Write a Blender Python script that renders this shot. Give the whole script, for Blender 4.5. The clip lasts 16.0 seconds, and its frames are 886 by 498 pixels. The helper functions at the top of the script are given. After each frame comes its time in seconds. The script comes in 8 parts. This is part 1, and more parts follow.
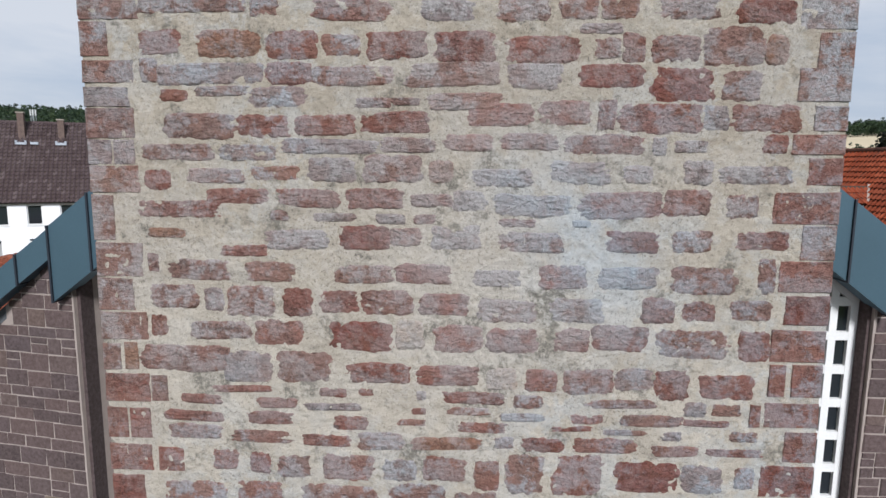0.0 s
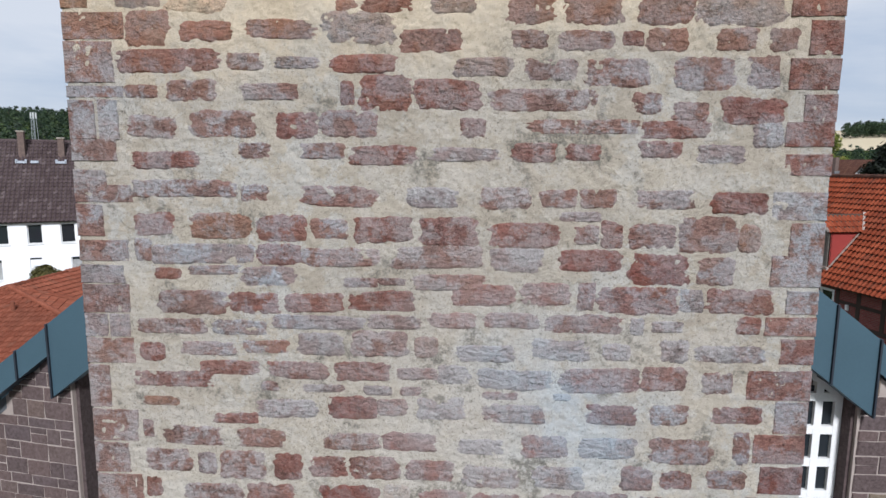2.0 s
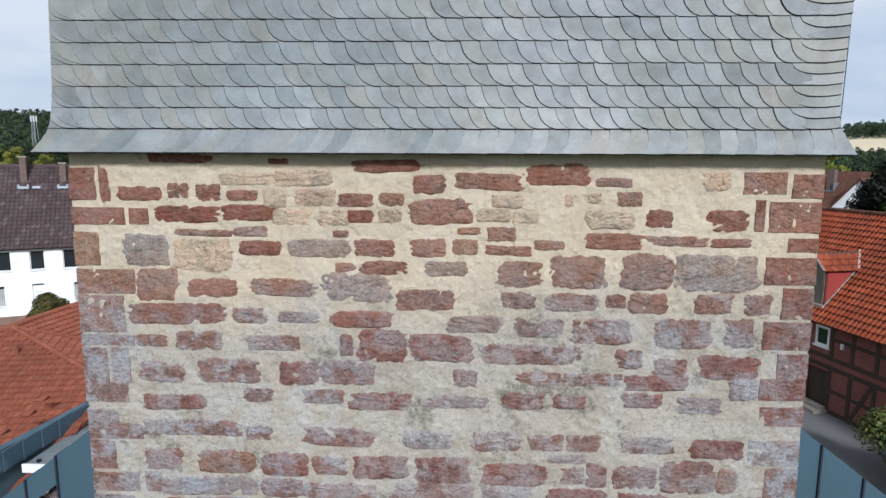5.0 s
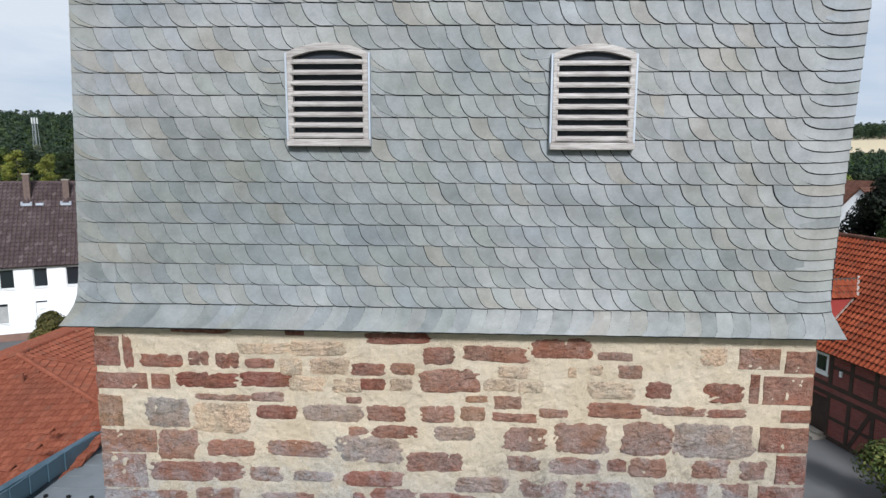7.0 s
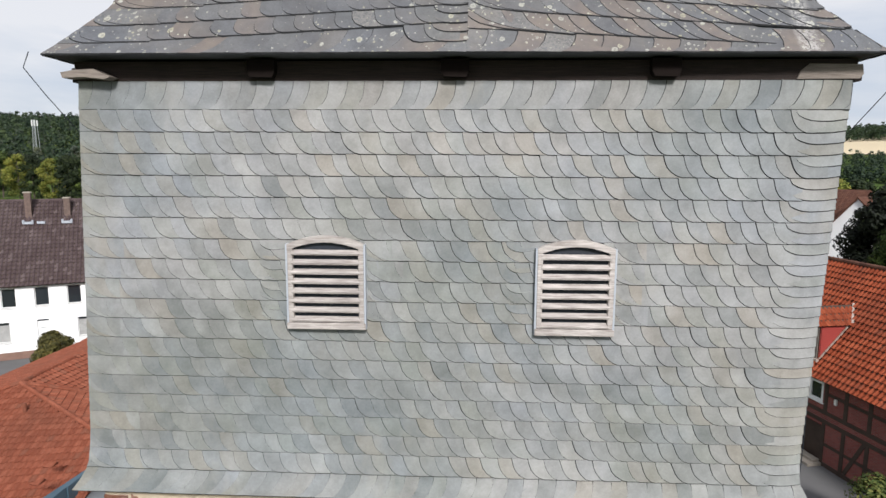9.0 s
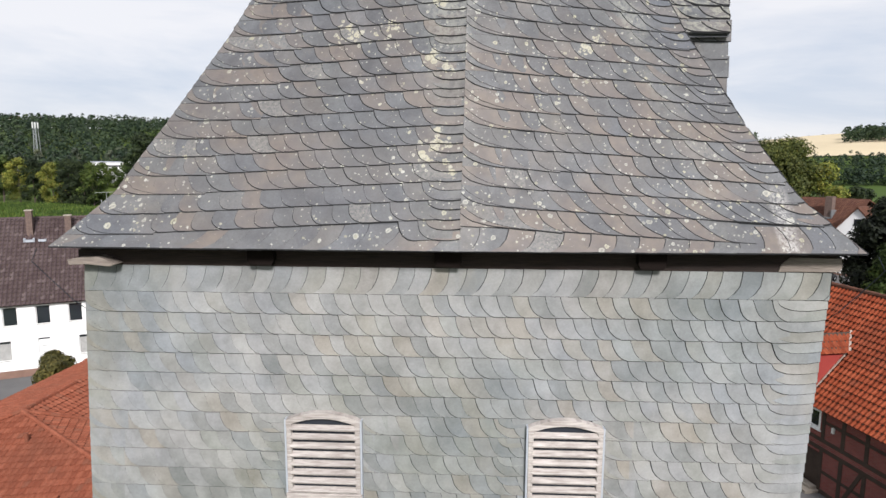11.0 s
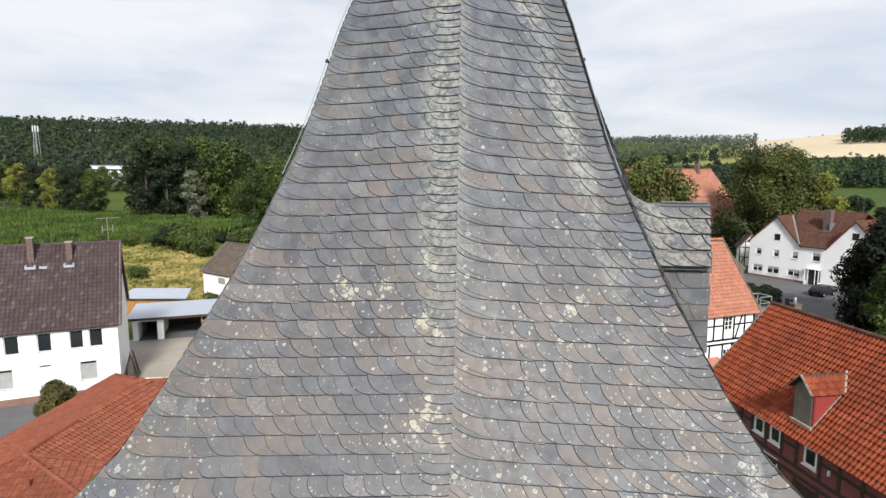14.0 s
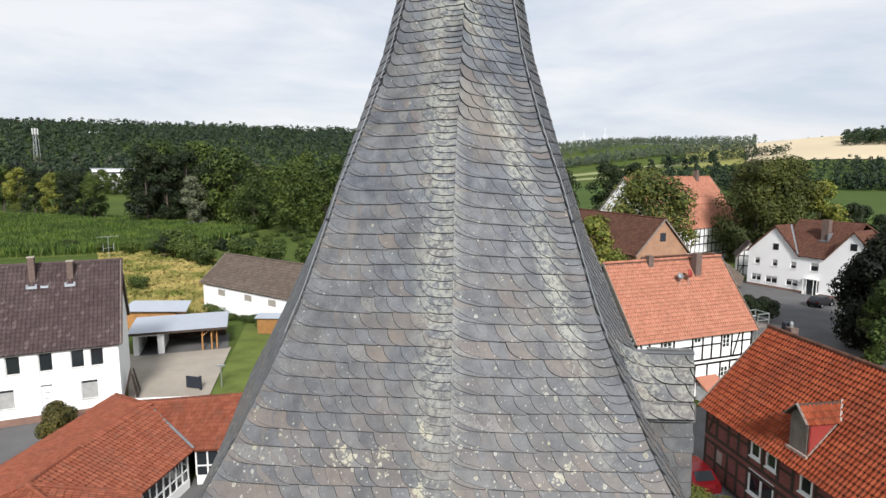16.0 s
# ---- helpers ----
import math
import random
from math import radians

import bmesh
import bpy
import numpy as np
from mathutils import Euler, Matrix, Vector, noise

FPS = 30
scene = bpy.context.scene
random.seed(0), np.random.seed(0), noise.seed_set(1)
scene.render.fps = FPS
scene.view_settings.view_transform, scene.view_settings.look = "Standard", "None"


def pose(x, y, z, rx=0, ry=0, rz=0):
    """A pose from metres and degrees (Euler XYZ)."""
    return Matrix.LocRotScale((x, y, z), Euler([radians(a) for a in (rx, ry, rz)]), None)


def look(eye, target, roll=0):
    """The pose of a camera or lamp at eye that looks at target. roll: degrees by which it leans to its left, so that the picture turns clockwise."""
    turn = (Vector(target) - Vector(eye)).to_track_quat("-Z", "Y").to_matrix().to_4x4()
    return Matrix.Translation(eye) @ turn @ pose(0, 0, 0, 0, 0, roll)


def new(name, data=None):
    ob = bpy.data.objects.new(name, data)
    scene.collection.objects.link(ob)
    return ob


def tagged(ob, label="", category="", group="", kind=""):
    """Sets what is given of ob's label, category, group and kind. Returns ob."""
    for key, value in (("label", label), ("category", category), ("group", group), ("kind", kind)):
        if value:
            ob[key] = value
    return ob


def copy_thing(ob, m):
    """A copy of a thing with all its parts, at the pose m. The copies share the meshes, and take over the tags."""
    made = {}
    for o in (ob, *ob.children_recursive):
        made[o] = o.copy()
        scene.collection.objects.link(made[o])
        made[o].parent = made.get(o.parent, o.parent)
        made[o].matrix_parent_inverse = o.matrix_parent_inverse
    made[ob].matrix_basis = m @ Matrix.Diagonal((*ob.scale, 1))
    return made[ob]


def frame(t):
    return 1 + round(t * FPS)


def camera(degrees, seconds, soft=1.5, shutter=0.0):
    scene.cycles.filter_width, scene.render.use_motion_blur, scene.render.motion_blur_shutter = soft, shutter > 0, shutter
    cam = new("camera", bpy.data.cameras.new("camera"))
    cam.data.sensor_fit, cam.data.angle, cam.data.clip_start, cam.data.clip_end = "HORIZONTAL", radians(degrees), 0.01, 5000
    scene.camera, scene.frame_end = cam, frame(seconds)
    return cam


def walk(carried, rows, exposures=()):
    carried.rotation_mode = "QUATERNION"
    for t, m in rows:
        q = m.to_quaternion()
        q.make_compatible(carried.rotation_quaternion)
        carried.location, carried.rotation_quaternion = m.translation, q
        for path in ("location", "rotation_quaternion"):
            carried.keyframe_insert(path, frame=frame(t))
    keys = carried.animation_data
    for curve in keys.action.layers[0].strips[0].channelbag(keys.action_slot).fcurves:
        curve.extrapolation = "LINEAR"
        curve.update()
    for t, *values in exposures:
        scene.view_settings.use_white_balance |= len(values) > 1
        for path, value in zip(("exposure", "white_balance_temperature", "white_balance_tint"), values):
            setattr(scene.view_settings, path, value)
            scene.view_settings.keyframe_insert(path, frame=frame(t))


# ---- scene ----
cam = camera(74.0, 16.0)
METRES, EYE, TILT, LEAN, TURN = 10.8, 8.2, -8.0, -0.4, 2.6
ROWS = [
    (0.0, 0.0, 0.0, 0.0, 0.0, 0.0, -0.0),
    (0.5, 0.006, -0.0017, 0.031, -0.01, 0.03, 0.0),
    (1.0, 0.0079, -0.0048, 0.0607, -0.01, 0.05, 0.03),
    (1.5, 0.0091, -0.0091, 0.0904, 0.01, 0.06, 0.04),
    (2.0, 0.0106, -0.0135, 0.1204, 0.02, 0.07, 0.04),
    (2.5, 0.0127, -0.017, 0.1503, 0.02, 0.07, 0.05),
    (3.0, 0.0156, -0.0197, 0.18, 0.02, 0.07, 0.06),
    (3.5, 0.0178, -0.0231, 0.2086, 0.03, 0.08, 0.1),
    (4.0, 0.0188, -0.0276, 0.2364, 0.03, 0.07, 0.12),
    (6.5, 0.0094, -0.0492, 0.3786, 0.08, 0.06, 0.14),
    (7.0, 0.0098, -0.0544, 0.41, 0.08, 0.06, 0.12),
    (7.5, 0.0111, -0.0611, 0.4404, 0.1, 0.06, 0.13),
    (8.0, 0.0133, -0.0679, 0.4712, 0.1, 0.08, 0.12),
    (8.5, 0.0155, -0.0727, 0.5037, 0.09, 0.1, 0.14),
    (9.0, 0.0162, -0.0779, 0.5345, 0.07, 0.09, 0.14),
    (9.5, 0.017, -0.0822, 0.5657, 0.1, 0.09, 0.14),
    (10.0, 0.0181, -0.0856, 0.5974, 0.11, 0.1, 0.14),
    (12.5, 0.0267, -0.0986, 0.7533, 0.12, 0.08, 0.21),
    (13.0, 0.0279, -0.1006, 0.7845, 0.13, 0.1, 0.22),
    (13.5, 0.0268, -0.1043, 0.8177, 0.13, 0.11, 0.22),
    (14.0, 0.0291, -0.1099, 0.8518, 0.12, 0.1, 0.22),
    (14.5, 0.0307, -0.1119, 0.888, 0.12, 0.11, 0.21),
    (15.0, 0.0325, -0.1157, 0.9217, 0.11, 0.13, 0.23),
    (15.5, 0.032, -0.1239, 0.9548, 0.1, 0.12, 0.24),
    (16.0, 0.0338, -0.1323, 0.9878, 0.09, 0.14, 0.24),
]
walk(cam, [(t, pose(0, 0, EYE, TILT, LEAN, TURN) @ pose(METRES * x, METRES * 1.047 * y, METRES * z, 90 + pitch, roll, yaw)) for t, x, y, z, yaw, pitch, roll in ROWS],
     [(0.0, -0.31, 6050, 11), (2.0, -0.26, 5940, 11), (4.2, -0.19, 5790, 10), (7.0, -0.15, 5970, 9), (8.5, -0.09, 6350, 11), (10.0, 0.0, 6500, 13), (12.5, 0.10, 6500, 12), (16.0, 0.06, 6500, 11)])

# ---- world, sun ----
SUN_AZ, SUN_EL = 167.0, 35.0          # degrees clockwise from +y (north of the plan), and above the horizon
world = bpy.data.worlds.new("sky")
scene.world = world
world.use_nodes = True
wn, wl = world.node_tree.nodes, world.node_tree.links
wn.clear()
w_out = wn.new("ShaderNodeOutputWorld")
w_bg = wn.new("ShaderNodeBackground")
w_sky = wn.new("ShaderNodeTexSky")
w_sky.sky_type = 'NISHITA'
w_sky.sun_disc = False
w_sky.sun_elevation, w_sky.sun_rotation = radians(SUN_EL), radians(SUN_AZ)
w_sky.air_density, w_sky.dust_density, w_sky.ozone_density = 1.0, 1.5, 1.0
w_scale = wn.new("ShaderNodeVectorMath")
w_scale.operation = 'SCALE'
w_scale.inputs["Scale"].default_value = 0.10
wl.new(w_sky.outputs[0], w_scale.inputs[0])
# a broken layer of pale cloud over the whole sky
w_tc = wn.new("ShaderNodeTexCoord")
w_map = wn.new("ShaderNodeMapping")
w_map.inputs["Scale"].default_value = (1.0, 1.0, 4.5)
wl.new(w_tc.outputs["Generated"], w_map.inputs["Vector"])
w_n = wn.new("ShaderNodeTexNoise")
w_n.inputs["Scale"].default_value = 2.6
w_n.inputs["Detail"].default_value = 7.0
w_n.inputs["Roughness"].default_value = 0.55
w_n.inputs["Distortion"].default_value = 0.3
wl.new(w_map.outputs[0], w_n.inputs["Vector"])
w_r = wn.new("ShaderNodeValToRGB")
w_r.color_ramp.elements[0].position = 0.36
w_r.color_ramp.elements[0].color = (0.69, 0.765, 0.87, 1)
w_r.color_ramp.elements[1].position = 0.62
w_r.color_ramp.elements[1].color = (0.96, 0.975, 1.0, 1)
wl.new(w_n.outputs["Fac"], w_r.inputs[0])
w_mix = wn.new("ShaderNodeMixRGB")
w_mix.inputs[0].default_value = 0.88
wl.new(w_scale.outputs[0], w_mix.inputs[1])
wl.new(w_r.outputs[0], w_mix.inputs[2])
wl.new(w_mix.outputs[0], w_bg.inputs["Color"])
w_bg.inputs["Strength"].default_value = 0.95
wl.new(w_bg.outputs[0], w_out.inputs[0])

sun = new("sun", bpy.data.lights.new("sun", 'SUN'))
sun.data.energy, sun.data.angle, sun.data.color = 5.0, radians(10.0), (1.0, 0.975, 0.95)
_az, _el = radians(SUN_AZ), radians(SUN_EL)
SUN_DIR = Vector((math.sin(_az) * math.cos(_el), math.cos(_az) * math.cos(_el), math.sin(_el)))
sun.matrix_world = look(SUN_DIR * 60, (0, 0, 0))

# ---- materials ----
class Nodes:
    """A small builder for node materials in object or world position."""
    def __init__(self, name, rough=0.8, metal=0.0, spec=0.4):
        self.m = bpy.data.materials.new(name)
        self.m.use_nodes = True
        self.t = self.m.node_tree
        self.b = self.t.nodes["Principled BSDF"]
        self.b.inputs["Roughness"].default_value = rough
        self.b.inputs["Metallic"].default_value = metal
        self.b.inputs["Specular IOR Level"].default_value = spec
        self.pos = self.t.nodes.new("ShaderNodeNewGeometry").outputs["Position"]

    def add(self, kind, **ins):
        n = self.t.nodes.new(kind)
        for k, v in ins.items():
            n.inputs[k.replace("_", " ")].default_value = v
        return n

    def link(self, a, b):
        self.t.links.new(a, b)

    def noise(self, scale, detail=4.0, rough=0.6, stretch=None, dist=0.0, vec=None):
        n = self.add("ShaderNodeTexNoise", Scale=scale, Detail=detail, Roughness=rough, Distortion=dist)
        v = vec or self.pos
        if stretch:
            mp = self.t.nodes.new("ShaderNodeMapping")
            mp.inputs["Scale"].default_value = stretch
            self.link(v, mp.inputs["Vector"])
            v = mp.outputs[0]
        self.link(v, n.inputs["Vector"])
        return n.outputs["Fac"]

    def ramp(self, fac, stops):
        r = self.t.nodes.new("ShaderNodeValToRGB")
        e = r.color_ramp.elements
        while len(e) < len(stops):
            e.new(0.5)
        for i, (p, c) in enumerate(stops):
            e[i].position = p
            e[i].color = (c, c, c, 1) if isinstance(c, (int, float)) else (*c, 1)
        self.link(fac, r.inputs[0])
        return r.outputs[0]

    def mix(self, fac, a, b, mode='MIX'):
        x = self.t.nodes.new("ShaderNodeMixRGB")
        x.blend_type = mode
        for i, v in enumerate((fac, a, b)):
            if isinstance(v, (int, float)):
                x.inputs[i].default_value = v if i == 0 else (v, v, v, 1)
            elif isinstance(v, tuple):
                x.inputs[i].default_value = (*v, 1)
            else:
                self.link(v, x.inputs[i])
        return x.outputs[0]

    def random(self):
        return self.t.nodes.new("ShaderNodeObjectInfo").outputs["Random"]

    def island(self):
        return self.t.nodes.new("ShaderNodeNewGeometry").outputs["Random Per Island"]

    def piece(self):
        """A random value for each piece, be it an object or an island of a joined mesh."""
        a = self.t.nodes.new("ShaderNodeMath")
        a.operation = 'ADD'
        self.link(self.random(), a.inputs[0])
        self.link(self.island(), a.inputs[1])
        b = self.t.nodes.new("ShaderNodeMath")
        b.operation = 'FRACT'
        self.link(a.outputs[0], b.inputs[0])
        return b.outputs[0]

    def colour(self, c):
        if isinstance(c, tuple):
            self.b.inputs["Base Color"].default_value = (*c, 1)
        else:
            self.link(c, self.b.inputs["Base Color"])
        return self

    def bump(self, fac, strength=0.4, dist=0.01):
        n = self.add("ShaderNodeBump", Strength=strength, Distance=dist)
        self.link(fac, n.inputs["Height"])
        self.link(n.outputs[0], self.b.inputs["Normal"])
        return self

    def rough(self, fac):
        self.link(fac, self.b.inputs["Roughness"])
        return self


def plain(name, col, rough=0.7, metal=0.0, var=0.25, scale=3.0, bump=0.0, fine=40.0):
    """A surface of one colour with broad stains and fine grain."""
    n = Nodes(name, rough, metal, 0.05 if rough > 0.89 else 0.4)
    c = n.mix(n.ramp(n.noise(scale, 5), [(0.3, 0.0), (0.7, 1.0)]), tuple(v * (1 - var) for v in col), tuple(min(v * (1 + var * 0.6), 1) for v in col))
    c = n.mix(0.35, c, n.mix(n.noise(fine, 3), tuple(v * 0.7 for v in col), tuple(min(1, v * 1.25) for v in col)))
    n.colour(c)
    if bump:
        n.bump(n.noise(fine, 4), bump, 0.01)
    return n.m


def repointed(n, z0=10.75, z1=11.35):
    """Courses that were cleaned and pointed anew, the limit wavering: the topmost ones, and a zone low on the shaft."""
    sep = n.t.nodes.new("ShaderNodeSeparateXYZ")
    n.link(n.pos, sep.inputs[0])
    a = n.t.nodes.new("ShaderNodeMath")
    a.operation = 'MULTIPLY_ADD'
    n.link(n.noise(0.8, 5, 0.65), a.inputs[0])
    a.inputs[1].default_value = 1.3
    n.link(sep.outputs[2], a.inputs[2])
    b = n.t.nodes.new("ShaderNodeMapRange")
    b.inputs["From Min"].default_value, b.inputs["From Max"].default_value = z0, z1
    n.link(a.outputs[0], b.inputs["Value"])
    return b.outputs[0]


def slurry(n, c, lo, hi, amount):
    """Lime slurry and grey film wiped over wall faces: broad drifts broken up by grain."""
    drift = n.ramp(n.noise(0.9, 4, 0.6), [(0.34, 0.4), (0.56, 1.0)])
    spot = n.ramp(n.noise(4.2, 8, 0.72), [(0.46, 0.0), (0.53, 1.0)])
    grain = n.mix(1.0, spot, n.ramp(n.noise(26, 8, 0.80), [(0.38, 0.45), (0.54, 1.0)]), 'MULTIPLY')
    film = n.mix(n.ramp(n.noise(0.5, 3, 0.5, None, 0.4), [(0.42, 0.0), (0.60, 1.0)]), lo, hi)
    drift = n.mix(1.0, drift, n.mix(repointed(n), 1.0, 0.3), 'MULTIPLY')
    away = n.add("ShaderNodeVectorMath")
    away.operation = 'DISTANCE'
    n.link(n.pos, away.inputs[0])
    away.inputs[1].default_value = (0.45, 4.32, 7.65)
    wash = n.ramp(n.mix(0.45, away.outputs["Value"], n.noise(1.6, 5, 0.6)), [(0.52, 0.62), (0.98, 0.0)])
    c = n.mix(n.mix(1.0, wash, n.ramp(n.noise(5, 7, 0.7), [(0.38, 0.3), (0.55, 1.0)]), 'MULTIPLY'), c, film)
    return n.mix(n.mix(1.0, n.mix(1.0, drift, grain, 'MULTIPLY'), amount, 'MULTIPLY'), c, film)


def make_stone(name, tones, bloom=0.5):
    """Sandstone of one tone: each block its own shade, bedding grain, pits, and lime slurry in drifts."""
    n = Nodes(name, 0.92, 0, 0.2)
    base = n.ramp(n.piece(), [(i / (len(tones) - 1), c) for i, c in enumerate(tones)])
    grain = n.noise(13, 10, 0.74)
    c = n.mix(n.ramp(grain, [(0.36, 0.0), (0.62, 1.0)]), n.mix(1.0, base, 0.66, 'MULTIPLY'), n.mix(0.22, base, (0.58, 0.46, 0.43)))
    c = n.mix(n.ramp(n.noise(4.5, 6, 0.65), [(0.40, 0.0), (0.64, 0.7)]), c, n.mix(1.0, base, (1.22, 1.02, 0.98), 'MULTIPLY'))
    # rusty brown flakes, and clefts along the bedding with their shade painted dark
    c = n.mix(n.ramp(n.noise(3.2, 7, 0.7), [(0.52, 0.0), (0.62, 0.65)]), c, n.mix(0.5, base, (0.235, 0.115, 0.075)))
    cleft = n.ramp(n.noise(8, 8, 0.7, (1, 1, 1.7)), [(0.465, 1.0), (0.492, 0.38), (0.505, 0.38), (0.53, 1.0)])
    c = n.mix(n.ramp(n.noise(2.4, 4), [(0.44, 0.0), (0.56, 0.75)]), c, n.mix(1.0, c, cleft, 'MULTIPLY'))
    c = n.mix(repointed(n), c, n.mix(1.0, c, (1.18, 1.10, 0.92), 'MULTIPLY'))
    c = slurry(n, c, (0.43, 0.41, 0.40), (0.38, 0.435, 0.48), bloom * 0.8)
    pits = n.ramp(n.noise(42, 7, 0.78), [(0.34, 0.28), (0.44, 1.0)])
    n.colour(n.mix(1.0, c, pits, 'MULTIPLY'))
    n.bump(n.mix(0.25, n.noise(11, 10, 0.7, (1, 1, 1.3)), n.noise(60, 5)), 1.0, 0.075)
    return n.m


def make_mortar():
    n = Nodes("lime_mortar", 0.95)
    c = n.mix(n.ramp(n.noise(1.1, 6, 0.65), [(0.34, 0.0), (0.66, 1.0)]), (0.37, 0.318, 0.250), (0.47, 0.412, 0.330))
    c = n.mix(n.ramp(n.noise(5.0, 7, 0.7), [(0.44, 0.0), (0.64, 0.5)]), c, (0.335, 0.295, 0.232))
    c = n.mix(repointed(n), c, n.mix(n.ramp(n.noise(2.5, 6, 0.65), [(0.35, 0.0), (0.65, 1.0)]), (0.55, 0.45, 0.32), (0.64, 0.535, 0.395)))
    c = n.mix(repointed(n, 9.0, 7.3), c, n.mix(n.ramp(n.noise(2.5, 6, 0.65), [(0.35, 0.0), (0.65, 1.0)]), (0.415, 0.366, 0.298), (0.53, 0.476, 0.396)))
    c = slurry(n, c, (0.52, 0.485, 0.435), (0.47, 0.51, 0.535), 0.5)
    # dark algae in patches
    c = n.mix(n.mix(1.0, n.ramp(n.noise(2.6, 7, 0.68), [(0.55, 0.0), (0.62, 0.8)]), n.mix(1.0, n.ramp(n.noise(30, 6, 0.8), [(0.42, 0.1), (0.53, 1.0)]), n.mix(repointed(n), 1.0, 0.15), 'MULTIPLY'), 'MULTIPLY'), c, (0.15, 0.14, 0.115))
    grit = n.mix(n.mix(1.0, n.ramp(n.noise(1.4, 4), [(0.38, 0.5), (0.62, 1.0)]), n.mix(repointed(n), 1.0, 0.4), 'MULTIPLY'), 1.0, n.ramp(n.noise(48, 8, 0.85), [(0.38, 0.25), (0.460, 1.0)]))
    n.colour(n.mix(1.0, c, grit, 'MULTIPLY'))
    n.bump(n.mix(0.55, n.noise(18, 9, 0.78), n.noise(52, 7, 0.8)), 1.0, 0.027)
    return n.m


def make_slate(name, cols, lichen, stain=(0.23, 0.19, 0.145), crusted=0.0):
    """Natural slate: each piece its own grey, cleft grain, rims of dust, lichen spots where the roof is old."""
    n = Nodes(name, 0.55, 0.0, 0.40 if lichen else 0.40)
    rnd = n.piece()
    base = n.ramp(rnd, [(i / (len(cols) - 1), c) for i, c in enumerate(cols)])
    c = n.mix(n.ramp(n.noise(5, 5, 0.6), [(0.35, 0.0), (0.7, 1.0)]), n.mix(1.0, base, 0.76, 'MULTIPLY'), n.mix(0.15, base, (0.5, 0.5, 0.5)))
    c = n.mix(n.ramp(n.noise(70, 5, 0.7), [(0.40, 0.0), (0.62, 1.0)]), n.mix(1.0, c, 0.76 if lichen else 0.88, 'MULTIPLY'), c)
    c = n.mix(n.ramp(n.noise(0.7, 4, 0.6), [(0.45, 0.0), (0.62, 0.5)]), c, n.mix(1.0, c, (0.84, 0.93, 1.06), 'MULTIPLY'))
    c = n.mix(n.ramp(n.noise(1.6, 5, 0.65, (1, 1, 0.5)), [(0.56, 0.0), (0.78, 0.55)]), c, stain)
    if not lichen:
        # a broad greenish bloom over part of the wall
        c = n.mix(n.ramp(n.noise(0.42, 3, 0.5, None, 0.3), [(0.42, 0.0), (0.60, 0.85)]), c, n.mix(1.0, c, (0.74, 0.775, 0.74), 'MULTIPLY'))
    if lichen:
        def sub(x, y, op):
            k = n.t.nodes.new("ShaderNodeMath")
            k.operation = op
            for i, q in enumerate((x, y)):
                if isinstance(q, (int, float)):
                    k.inputs[i].default_value = q
                else:
                    n.link(q, k.inputs[i])
            return k.outputs[0]
        sep = n.t.nodes.new("ShaderNodeSeparateXYZ")
        n.link(n.pos, sep.inputs[0])
        # crusts follow the two ribs of the front, where water runs
        rib1 = n.ramp(sub(sub(sep.outputs[0], 0.0, 'ADD'), 0.0, 'ABSOLUTE'), [(0.06, 1.0), (0.26, 0.0)])
        rib2 = n.ramp(sub(sub(sub(sep.outputs[2], 17.3, 'SUBTRACT'), 0.30, 'MULTIPLY'), sub(sep.outputs[0], 1.12, 'SUBTRACT'), 'ADD'), [(0.0, 0.0), (0.06, 1.0), (0.18, 1.0), (0.30, 0.0)])
        ribs = n.mix(1.0, n.mix(1.0, rib1, rib2, 'ADD'), n.ramp(n.noise(1.1, 4, 0.6), [(0.30, 0.0), (0.48, 1.0)]), 'MULTIPLY')
        ribs = n.mix(1.0, ribs, n.ramp(sub(sub(sep.outputs[2], 15.8, 'SUBTRACT'), 0.3, 'MULTIPLY'), [(0.0, 0.15), (0.5, 1.0)]), 'MULTIPLY')
        low = n.ramp(sub(sub(sep.outputs[2], 14.8, 'SUBTRACT'), 0.31, 'MULTIPLY'), [(0.25, 1.0), (1.0, 0.0)])
        c = n.mix(n.mix(1.0, low, n.ramp(n.noise(2.2, 6, 0.65), [(0.3, 0.25), (0.7, 0.65)]), 'MULTIPLY'), c, (0.100, 0.095, 0.091))
        rust = n.mix(1.0, n.mix(low, n.ramp(rnd, [(0.86, 0.0), (0.90, 0.7)]), n.ramp(rnd, [(0.52, 0.0), (0.62, 1.0)])), n.ramp(n.noise(0.9, 3), [(0.40, 0.1), (0.56, 0.7)]), 'MULTIPLY')
        c = n.mix(rust, c, n.mix(n.ramp(n.noise(6, 4), [(0.4, 0.0), (0.6, 1.0)]), (0.128, 0.106, 0.096), (0.172, 0.140, 0.115)))
        # single slates overgrown with a grainy grey crust
        mealy = n.mix(1.0, n.ramp(rnd, [(0.485, 0.0), (0.49, 1.0), (0.515, 1.0), (0.52, 0.0)]), n.ramp(n.noise(46, 6, 0.8), [(0.42, 0.0), (0.54, 0.6)]), 'MULTIPLY')
        c = n.mix(mealy, c, (0.205, 0.195, 0.178))
        old = n.ramp(n.noise(0.8, 4, 0.6), [(0.34, 0.45), (0.54, 1.0)])
        old = n.mix(1.0, old, n.ramp(sub(sub(sep.outputs[2], 15.2, 'SUBTRACT'), 0.3, 'MULTIPLY'), [(0.1, 1.0), (0.75, 0.6)]), 'MULTIPLY')
        # colonies: where the crusts have grown together
        colony = 0.0
